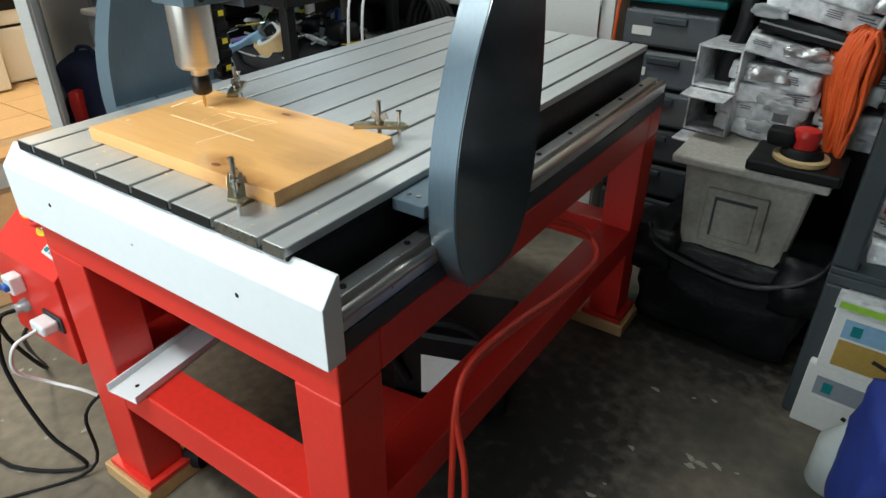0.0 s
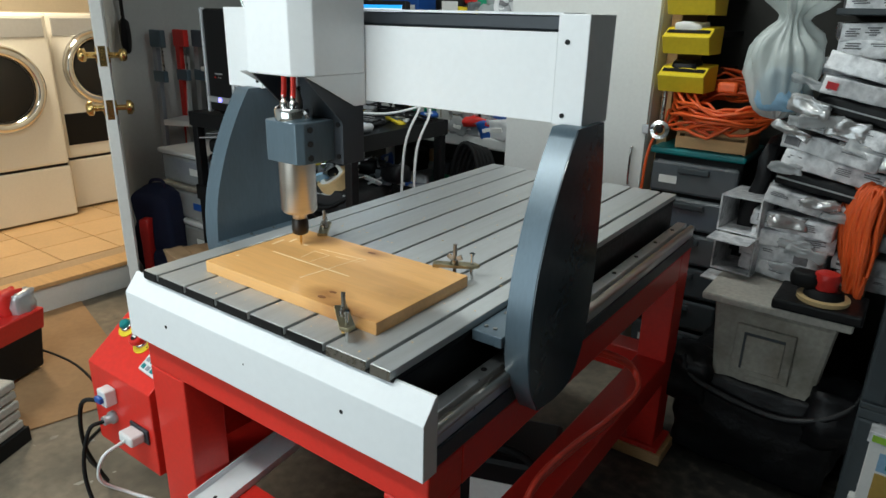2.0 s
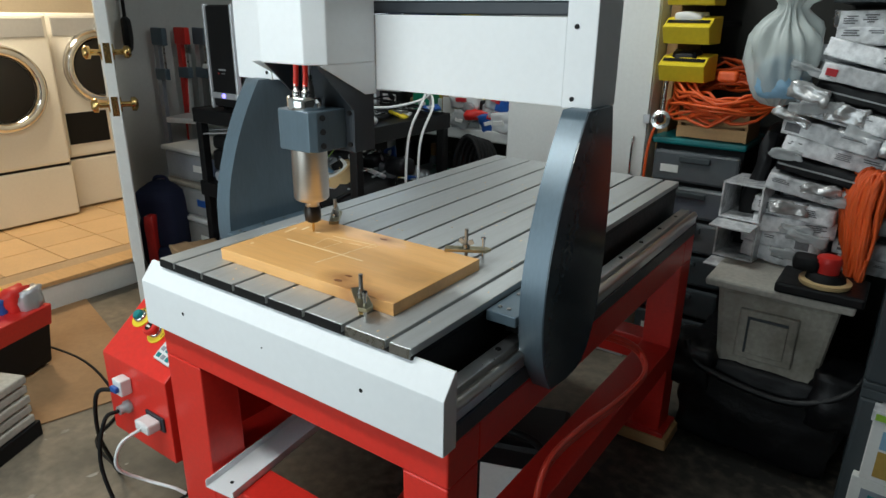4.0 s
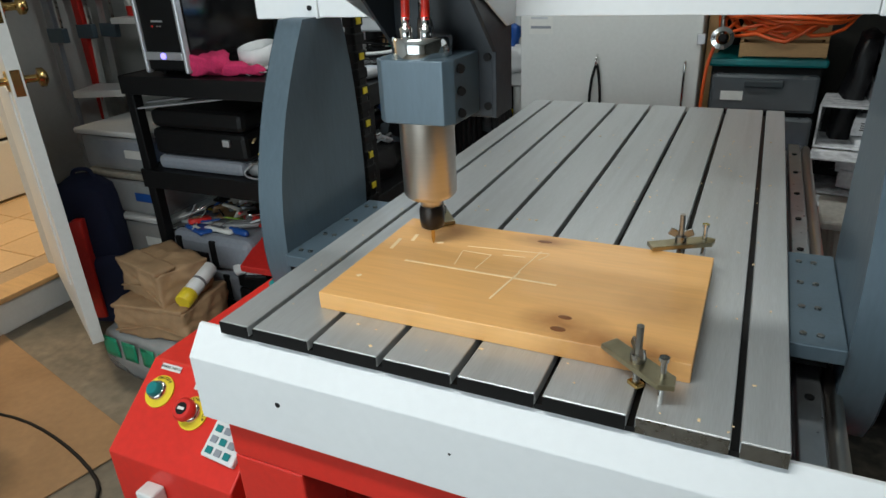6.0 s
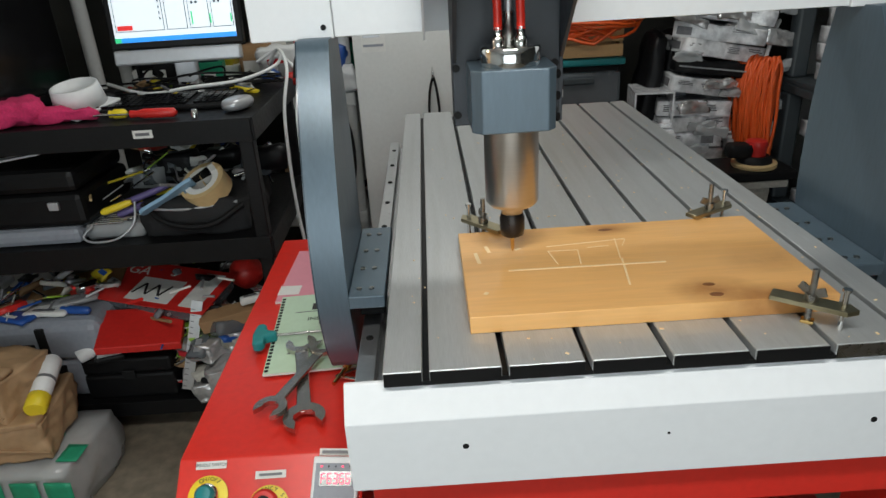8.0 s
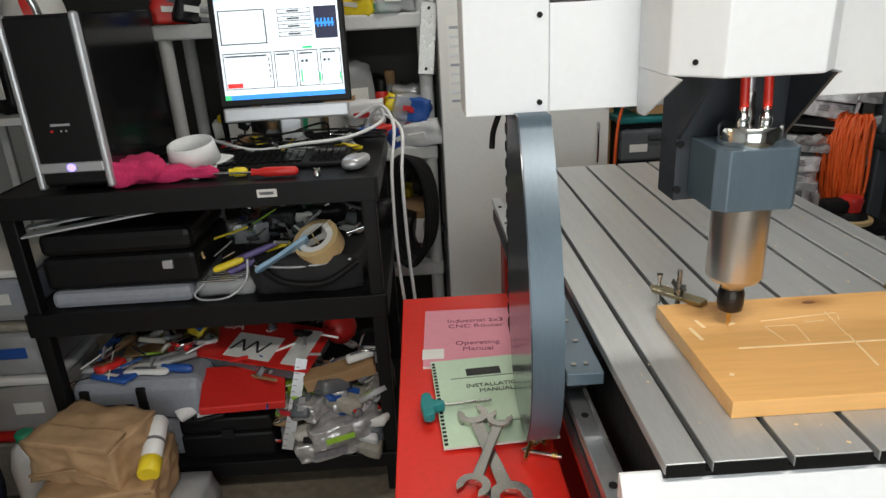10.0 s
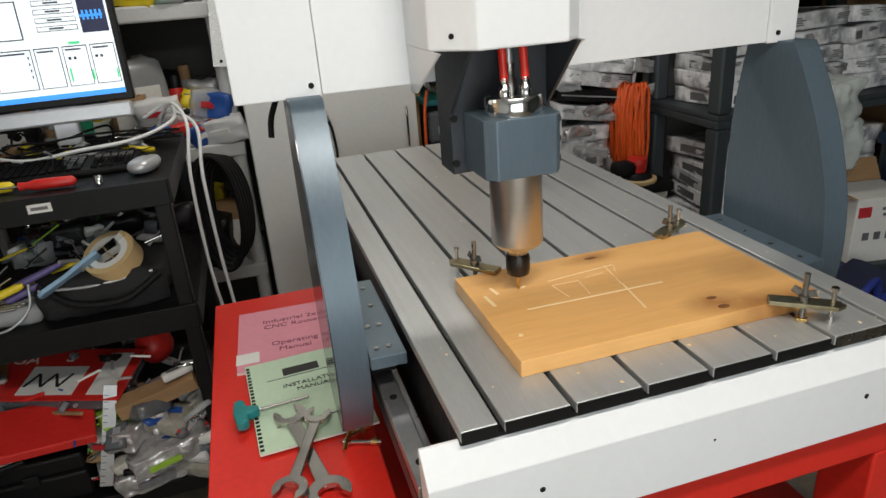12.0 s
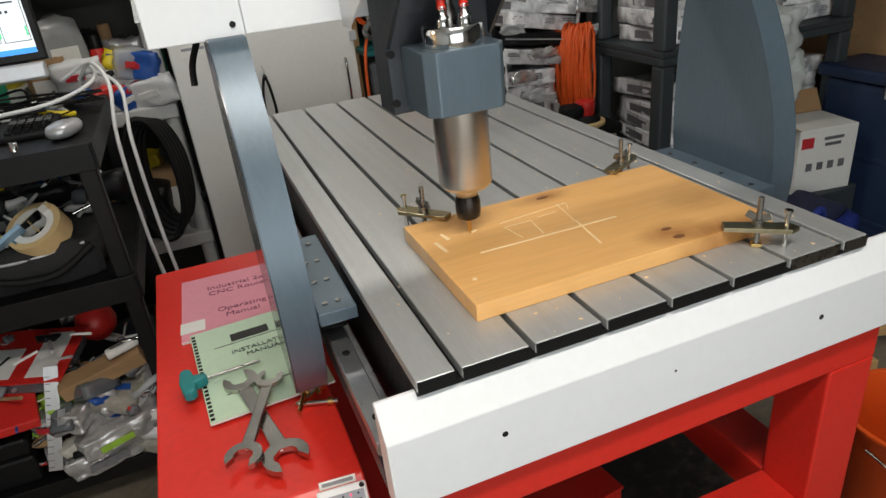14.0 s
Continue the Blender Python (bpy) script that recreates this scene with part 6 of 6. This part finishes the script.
def gathered_bag(profile, folds, seed):
    """A hanging film bag: rings whose folds deepen towards the gathered neck."""
    bm = bmesh.new()
    rings, n = [], 96
    for z, r, deep in profile:
        ring = []
        for k in range(n):
            a = 2 * math.pi * k / n
            w = math.sin(folds * a + 2.3 * math.sin(2 * a + seed) + z * 16) + 0.6 * math.sin(folds * 1.9 * a + seed + z * 17)
            w += 3.2 * noise.noise(Vector((2.6 * math.cos(a), 2.6 * math.sin(a), z * 14 + seed)))
            q = r * (1 + deep * w)
            ring.append(bm.verts.new((q * math.cos(a), 0.85 * q * math.sin(a), z)))
        rings.append(ring)
    for lo, hi in zip(rings, rings[1:]):
        for k in range(n):
            bm.faces.new((lo[k], lo[(k + 1) % n], hi[(k + 1) % n], hi[k])).smooth = True
    bm.faces.new(rings[0][::-1])
    return bm


part("bag", gathered_bag([(0.0, 0.012, 0.1), (0.008, 0.036, 0.1), (0.028, 0.060, 0.1), (0.055, 0.080, 0.08), (0.085, 0.094, 0.07), (0.115, 0.103, 0.06), (0.145, 0.108, 0.06), (0.175, 0.109, 0.06), (0.205, 0.104, 0.08), (0.232, 0.094, 0.1), (0.256, 0.079, 0.14), (0.278, 0.060, 0.18), (0.298, 0.043, 0.2), (0.315, 0.033, 0.2), (0.33, 0.036, 0.25), (0.35, 0.052, 0.3), (0.375, 0.066, 0.35)], 9, 2.0), BAGPLASTIC, pb)
part("filling", lump(-0.06, 0.08, -0.06, 0.06, 0.03, 0.16, 0.03, 12, 2, 6, 0.5), LIGHTBLUE, pb)
part("strap", tube([(0, 0, 0.34), (0.0, 0.02, 0.45), (0.0, 0.3, 0.62), (0, 0.55, 0.66)], 0.006), BAGPLASTIC, pb)


# ---- packages ----
def package(m, w, d, h, k, film=True, group="boxed packages"):
    """A printed retail box in shrink film, printed face towards -y."""
    tl = random.Random(k * 3 + 1)
    m = m @ pose(0, 0, 0, tl.uniform(-3, 3), tl.uniform(-4, 4), tl.uniform(-9, 9))
    p = thing("boxed_package", "grey and white printed carton in glossy shrink film", "package", m, group)
    part("carton", lump(-w / 2, w / 2, -d / 2, d / 2, 0, h, 0.0055, 21, k * 1.7, 7, 0.02), PKG, p)
    rnd = random.Random(k)
    y = -d / 2 - 0.0015
    x0 = -w / 2 + 0.012
    while x0 < w / 2 - 0.05:
        x1 = x0 + rnd.uniform(0.035, 0.085)
        style = rnd.random()
        if style < 0.12:
            part("printed_block", box(x0, x0 + (x1 - x0) * 0.6, y - 0.002, y + 0.004, h * 0.25, h * 0.75), INK, p)
        elif style < 0.15:
            part("printed_block", box(x0, x0 + (x1 - x0) * 0.4, y - 0.002, y + 0.004, h * 0.3, h * 0.7), REDINK, p)
        elif style < 0.75:
            bars(p, INK, x0, x1, h * rnd.uniform(0.7, 0.85), h * rnd.uniform(0.045, 0.075), y, rnd.choice((2, 3, 4)), k * 7 + int(x0 * 500))
        x0 = x1 + rnd.uniform(0.006, 0.03)
    part("end_print", box(-w / 2 - 0.0012, -w / 2 - 0.0004, -d * 0.3, d * 0.2, h * 0.2, h * 0.7), INK, p)
    part("end_print", box(w / 2 + 0.0004, w / 2 + 0.0012, -d * 0.3, d * 0.2, h * 0.2, h * 0.7), INK, p)
    part("top_print", box(-w * 0.3, w * 0.2, -d * 0.35, d * 0.1, h + 0.0004, h + 0.0012), INK, p)
    return p


def slab(m, w, d, h, group="film-wrapped packs"):
    s = thing("wrapped_pack", "flat pack in black glossy film", "package", m, group)
    part("pack", lump(-w / 2, w / 2, -d / 2, d / 2, 0, h, 0.012, 16, w * 9, 5, 0.08), WRAP, s)
    part("seam", box(-w * 0.48, w * 0.48, -d / 2 - 0.006, -d / 2 + 0.004, h * 0.45, h * 0.55), CLEAR, s)
    return s


rp = random.Random(31)
# lower group on the tub lid
z = 0.652
for i in range(4):
    package(pose(1.06 + rp.uniform(-0.015, 0.015), 1.80, z, 0, 2.5, rp.uniform(-14, 10)), 0.26, 0.22, 0.055, i)
    if i != 2:
        package(pose(1.32 + rp.uniform(-0.02, 0.02), 1.83, z + 0.012, 0, 4, rp.uniform(-6, 6)), 0.24, 0.2, 0.053, i + 30)
    z += 0.0585
# leaning middle group, sloping down towards the right
zz = 0.905
for i in range(6):
    w = 0.31
    x = 1.10 + 0.022 * i
    if i in (1, 4):
        slab(pose(x + 0.02, 1.80, zz, 0, 7 + i, -3), 0.34, 0.24, 0.05)
        zz += 0.058
    package(pose(x, 1.79, zz, 0, 7 + i, rp.uniform(-14, 8)), w, 0.22, 0.054, 50 + i)
    zz += 0.062
# upper rows on wall shelves
for s, (zs, n_) in enumerate(((1.335, 4), (1.545, 4), (1.74, 4))):
    ws = thing("wall_shelf", "thin dark wall shelf loaded with packages", "shelf", pose(0, 0, 0), "wall shelves")
    part("board", box(1.04, 2.3, 1.78, 2.33, zs - 0.02, zs - 0.0005, 0.003), RACK, ws)
    for i in range(n_):
        for k in range(2 if s else 3):
            package(pose(1.17 + 0.275 * i + rp.uniform(-0.02, 0.02), 1.93 + rp.uniform(-0.02, 0.02), zs + 0.0575 * k, 0, 0, rp.uniform(-7, 7)), 0.262, 0.24, 0.055, 100 + 20 * s + 4 * i + k)
for i in range(5):
    x, z = rp.uniform(0.98, 1.42), rp.uniform(0.66, 1.26)
    tagged(link_mesh("clear_wrapper", lump(x - 0.05, x + 0.05, 1.668, 1.676, z, z + 0.035, 0.012, 40, i * 3.1, 9, 0.2), CLEAR), "crumpled clear shrink film on packages", "film", "crumpled film")
rw = random.Random(55)
for i in range(16):
    x, z = rw.uniform(0.98, 1.45), rw.uniform(0.70, 1.34)
    tagged(link_mesh("film_scrap", lump(-0.06, 0.06, -0.012, 0.012, 0, rw.uniform(0.02, 0.06), 0.014, 30, i * 2.1, 8, 0.2, m=pose(x, 1.675 + rw.uniform(-0.015, 0.01), z, rw.uniform(-15, 15), 8 + rw.uniform(-12, 14), rw.uniform(-15, 15))), (CLEAR, FOIL)[i % 2]), "torn scrap of wrapping film on packages", "film", "torn film scraps")
# black film sheets and open cartons beside the drawers
for i, (x, a) in enumerate(((0.90, 9), (0.95, 12), (1.0, 15))):
    tagged(link_mesh("film_roll", lump(-0.02, 0.03, -0.09, 0.1, 0, 0.42, 0.02, 11, i, 6, 0.15, m=pose(x - 0.03, 1.84 + 0.02 * i, 0.70, 0, a, 0)), CASE_GREY if i == 2 else WRAP), "leaning dark plastic film bundle", "film", "film bundles")
for z in (0.655, 0.80):
    oc = thing("open_carton", "open white carton lying on its side", "carton", pose(0.90, 1.74, z, 0, 0, -8))
    for x0, x1, z0, z1 in ((-0.07, 0.07, 0, 0.006), (-0.07, 0.07, 0.124, 0.13), (-0.07, -0.064, 0.006, 0.124), (0.064, 0.07, 0.006, 0.124)):
        part("panel", box(x0, x1, -0.08, 0.10, z0, z1), PKG, oc)
    part("back", box(-0.064, 0.064, 0.094, 0.1, 0.006, 0.124), RUBBER, oc)
    part("flap", box(-0.07, 0.07, -0.16, -0.081, 0.0, 0.004, m=pose(0, 0, 0, 6)), PKG, oc)

# tub in a black sack, and the sander
base = tagged(link_mesh("rubbish_sack", lump(0.80, 1.34, 1.44, 1.95, 0.0, 0.36, 0.022, 6, 2, 16, 0.3), WRAP), "large black rubbish sack on the floor", "sack")
tub = thing("plastic_tub", "dusty white plastic tub with a recessed panel and lid", "tub", pose(1.08, 1.66, 0.325))
part("wall", prism([(-0.155, 0.0), (0.155, 0.0), (0.185, 0.295), (-0.185, 0.295)], "y", -0.19, 0.22, 0.02), DIRTY_TUB, tub)
rim_f = box(-0.10, 0.08, -0.205, -0.188, 0.055, 0.235, 0.006)
part("front_frame", rim_f, DIRTY_TUB, tub)
# Dark sheet that shows left and above the panel as painted recess shade.
part("recess_shade", box(-0.072, 0.052, -0.2085, -0.2045, 0.08, 0.212, 0.002), RACK, tub)
part("front_panel", box(-0.064, 0.052, -0.2105, -0.2075, 0.08, 0.203, 0.003), DIRTY_TUB, tub)
part("lid", box(-0.22, 0.22, -0.225, 0.25, 0.297, 0.3255, 0.008), DRIED, tub, "dusty white lid")
part("rim", tube([(0.83, 1.44, 0.40), (0.88, 1.425, 0.33), (1.05, 1.42, 0.29), (1.2, 1.42, 0.29), (1.33, 1.44, 0.36), (1.38, 1.5, 0.46)], 0.012), WRAP, base, "gathered rim")
part("fold", lump(0.78, 0.92, 1.42, 1.6, 0.22, 0.40, 0.03, 12, 5, 6, 0.4), WRAP, base)
part("fold", lump(1.22, 1.38, 1.43, 1.6, 0.20, 0.42, 0.03, 12, 9, 6, 0.4), WRAP, base)
sander = thing("orbital_sander", "red and black random orbit sander on a dark case", "sander", pose(1.20, 1.50, 0.652))
part("case", box(-0.13, 0.12, -0.075, 0.12, 0, 0.035, 0.008), BLACK, sander)
part("pad", lathe([(0.072, 0.036), (0.075, 0.04), (0.075, 0.05), (0.06, 0.052)], n=28), TAN, sander, "tan sanding pad")
part("skirt", lathe([(0.058, 0.052), (0.055, 0.065), (0.045, 0.075)], n=24), RUBBER, sander)
part("motor", lathe([(0.034, 0.075), (0.035, 0.10), (0.039, 0.112), (0.033, 0.126), (0.015, 0.13)], n=24), REDP, sander)
part("grip", lump(-0.10, -0.02, -0.03, 0.03, 0.07, 0.12, 0.006, 12, 1, 4, 0.5), RUBBER, sander)

# ---- dark plastic rack ----
PX0, PX1, PY0, PY1 = 1.36, 2.25, 1.27, 1.70
rk = thing("plastic_rack", "dark grey plastic rack filled with packages", "rack", pose(0, 0, 0))
for x in (PX0 + 0.03, PX1 - 0.03):
    for y in (PY0 + 0.03, PY1 - 0.03):
        for z0, z1 in ((0, 0.455), (0.505, 0.905), (0.955, 1.375)):
            part("post", box(x - 0.03, x + 0.03, y - 0.03, y + 0.03, z0, z1, 0.01), RACK, rk)
for z in (0.48, 0.93, 1.40):
    sh = part("shelf", box(PX0, PX1, PY0, PY1, z + 0.005, z + 0.025, 0.004), RACK, rk)
    for a, b, c, d in ((PX0, PX1, PY0, PY0 + 0.02), (PX0, PX1, PY1 - 0.02, PY1), (PX0, PX0 + 0.02, PY0 + 0.021, PY1 - 0.021), (PX1 - 0.02, PX1, PY0 + 0.021, PY1 - 0.021)):
        part("rim", box(a, b, c, d, z - 0.025, z + 0.0045, 0.004), RACK, sh)
for zs, n_ in ((0.5055, 5), (0.9555, 5), (1.4255, 3)):
    for ix in range(3):
        for kz in range(n_):
            package(pose(1.56 + 0.265 * ix + rp.uniform(-0.012, 0.012), 1.49 + rp.uniform(-0.02, 0.02), zs + 0.0605 * kz, 0, 0, rp.uniform(-9, 9)), 0.25, 0.28, 0.057, 300 + ix * 10 + kz + int(zs * 100))
# orange coil hung on the rack
hc = thing("cord_hank", "thick hank of orange cord hung on the rack", "cord", pose(1.262, 1.665, 0.85, 0, 0, 35))
for s in range(15):
    rs = random.Random(200 + s)
    pts = []
    for i in range(14 * 3):
        a = 2 * math.pi * i / 14
        wdt = (0.010 + 0.0045 * s) * (0.78 + 0.45 * math.sin(a)) + rs.uniform(-0.008, 0.008)
        pts.append((wdt * math.cos(a) + 0.0038 * (s - 7), 0.03 * math.cos(a * 0.5 + s) + 0.008 * (s - 7), 0.175 * math.sin(a) + rs.uniform(-0.012, 0.012)))
    part("winding", tube(pts, 0.0058, 6, 3), ORANGE, hc)
part("hanger", tube([(0.02, 0, 0.17), (0.05, 0.0, 0.25), (0.12, 0.02, 0.29)], 0.007), WHITEP, hc)

# cartons, bag and other goods on the floor to the right
for i, (z, x, h) in enumerate(((0.0, 1.56, 0.215), (0.2155, 1.57, 0.2))):
    c = thing("appliance_carton", "white printed appliance carton on the floor", "carton", pose(x, 1.40, z, 0, 0, -4 + 2 * i), "appliance cartons")
    part("box", box(-0.16, 0.16, -0.17, 0.17, 0, h, 0.004), PAPER, c)
    part("printed_panel", box(-0.13, 0.11, -0.1716, -0.1704, h * 0.1, h * 0.52), MUSTARD if i else PAPER, c)
    part("printed_panel", box(-0.13, 0.11, -0.1716, -0.1704, h * 0.56, h * 0.85), LIGHTBLUE if i else CASE_GREY, c)
    part("printed_spot", box(-0.11, -0.085, -0.1726, -0.1718, h * 0.62, h * 0.78), TEAL, c)
    part("printed_swoosh", box(-0.06, 0.05, -0.1726, -0.1718, h * 0.24, h * 0.30, m=pose(0, 0, 0, 0, 18, 0)), TEXT, c)
lim = thing("printed_carton", "white carton with a lime green band", "carton", pose(1.50, 1.265, 0.43, 0, 0, -3))
tagged(link_mesh("kraft_panel", box(-0.10, 0.10, 0, 0.012, 0, 0.42, 0.002, m=pose(1.66, 1.17, 0, -6, 0, -8)), CARDBOARD), "kraft cardboard panel leaning on cartons", "cardboard")
part("box", box(-0.10, 0.16, -0.05, 0.12, -0.0135, 0.02, 0.002), PKG, lim)
part("band", box(-0.09, 0.15, -0.0516, -0.0504, -0.008, 0.012), LIME, lim)
bb = thing("blue_sack", "bright blue fabric carry bag standing open", "bag", pose(1.725, 0.95, 0.0, 0, 0, 10))
part("sack", lump(-0.20, 0.2, -0.13, 0.13, 0, 0.38, 0.03, 6, 8, 9, 0.3), BLUEBAG, bb)
part("opening", lump(-0.12, 0.14, -0.10, 0.1, 0.35, 0.41, 0.02, 10, 3, 5, 0.4), NAVY, bb)
part("handle", tube([(-0.16, -0.11, 0.32), (-0.17, -0.13, 0.43), (-0.08, -0.12, 0.46), (-0.04, -0.11, 0.36)], 0.012), BLUEBAG, bb)
part("emblem", lathe([(0.05, 0), (0.04, 0.004)], n=20, m=pose(-0.05, -0.15, 0.14, 90)), YELLOW, bb)
jugw = tagged(link_mesh("water_jug", lathe([(0.055, 0), (0.06, 0.01), (0.06, 0.14), (0.02, 0.2), (0.018, 0.22)], (1.52, 1.04, 0), 18), BAGPLASTIC), "empty translucent bottle on the floor", "bottle")
stand = tagged(link_mesh("dark_crate", box(1.84, 2.135, 1.05, 1.29, 0, 0.37, 0.01), RACK), "dark plastic crate under a carton", "crate")
wb = thing("white_carton", "white printed carton with open brown flaps", "carton", pose(1.985, 1.17, 0.3705, 0, 0, -10))
part("box", box(-0.12, 0.12, -0.1, 0.1, 0, 0.25, 0.003), PAPER, wb)
part("flap", box(-0.12, 0.12, 0.0, 0.09, 0, 0.004, m=pose(0, 0.1, 0.25, 60)), CARDBOARD, wb)
part("flap", box(-0.09, 0.0, -0.1, 0.1, 0, 0.004, m=pose(-0.12, 0, 0.25, 0, 20, 0)), CARDBOARD, wb)
part("printed_block", box(-0.11, -0.06, -0.1012, -0.1004, 0.18, 0.22), REDINK, wb)
bars(wb, INK, -0.04, 0.10, 0.215, 0.012, -0.1004, 2, 5)
for i in range(4):
    part("pictogram", box(-0.08 + 0.045 * i, -0.055 + 0.045 * i, -0.1012, -0.1004, 0.09, 0.12), INK, wb)
nt = thing("storage_tote", "large navy plastic storage tote with lid", "tote", pose(2.29, 1.12, 0.0))
part("body", box(-0.12, 0.10, -0.55, 0.18, 0.0, 0.74, 0.03), NAVY_TUB, nt)
part("lid", box(-0.14, 0.11, -0.57, 0.2, 0.742, 0.79, 0.012), NAVY_TUB, nt)
part("latch", box(-0.146, -0.139, -0.2, -0.1, 0.70, 0.785, 0.003), SILVER, nt)
for zz2 in (0.2, 0.45):
    part("rib", box(-0.126, -0.119, -0.5, 0.14, zz2, zz2 + 0.02, 0.003), NAVY_TUB, nt)
tagged(link_mesh("cardboard_sheet", box(0, 0.014, -0.4, 0.4, 0, 0.72, 0.002, m=pose(2.38, 1.55, 0.60, 0, 4, 0)), CARDBOARD), "large brown cardboard sheet leaning on the wall", "cardboard")
for i, (x, z) in enumerate(((1.82, 0.94), (1.85, 0.79))):
    tagged(link_mesh("white_sack", lump(x - 0.07, x + 0.08, 1.18, 1.30, z - 0.08, z + 0.10, 0.025, 16, i, 14, 0.4), BAGPLASTIC), "white plastic bag hung on the rack", "bag", "white bags on the rack")
bk = thing("orange_bucket", "bright orange plastic bucket on the floor", "bucket", pose(1.14, 0.09, 0.0))
part("shell", lathe([(0.125, 0.0), (0.13, 0.005), (0.15, 0.36), (0.156, 0.362), (0.156, 0.37), (0.146, 0.37), (0.126, 0.012), (0.01, 0.01)], n=36), mat("orange_plastic", (0.78, 0.10, 0.015), 0.38, var=0.06), bk)
part("bail", tube([(-0.155, 0, 0.33), (-0.13, -0.10, 0.30), (0, -0.165, 0.27), (0.13, -0.10, 0.30), (0.155, 0, 0.33)], 0.003, 6), TOOL, bk)
# offcuts on the floor
for i, (x, y, a) in enumerate(((1.62, 0.72, 30), (1.72, 0.66, -20), (1.58, 0.62, 80))):
    tagged(link_mesh("wood_offcut", box(-0.15, 0.15, -0.02, 0.02, 0, 0.035, 0.003, m=pose(x, y, 0.036 * i, 0, 0, a)), PLY), "short pine offcut on the floor", "offcut", "pine offcuts")

# ---- under the machine ----
um = thing("machine_crate", "black parts case with pale panel under the machine", "case", pose(0.50, 0.80, 0.0, 0, 0, 20))
part("case", box(-0.17, 0.17, -0.12, 0.12, 0, 0.28, 0.02), BLACK, um)
part("panel", box(-0.08, 0.10, -0.1225, -0.1205, 0.06, 0.2, 0.0), PAPER, um)
part("hoop", tube([(-0.12, -0.125, 0.1), (-0.16, -0.14, 0.22), (-0.05, -0.14, 0.33), (0.08, -0.13, 0.31), (0.14, -0.125, 0.2)], 0.012), RUBBER, um)
rb = thing("pump_box", "low red metal box under the machine", "box", pose(0.42, 0.52, 0.0, 0, 0, 8))
part("box", box(-0.16, 0.2, -0.10, 0.10, 0, 0.05, 0.006), RED_PAINT, rb)
part("lid_edge", box(-0.163, 0.203, -0.103, 0.103, 0.051, 0.06, 0.003), RED_PAINT, rb)
cw = thing("caster_wheel", "black caster lying beside the leg", "wheel", pose(0.10, 0.14, 0.045, 0, 0, 30))
part("tyre", cyl((-0.02, 0, 0), (0.02, 0, 0), 0.044, n=24), RUBBER, cw)
part("fork", box(-0.028, 0.028, -0.012, 0.012, 0.02, 0.065, 0.004), TOOL, cw)
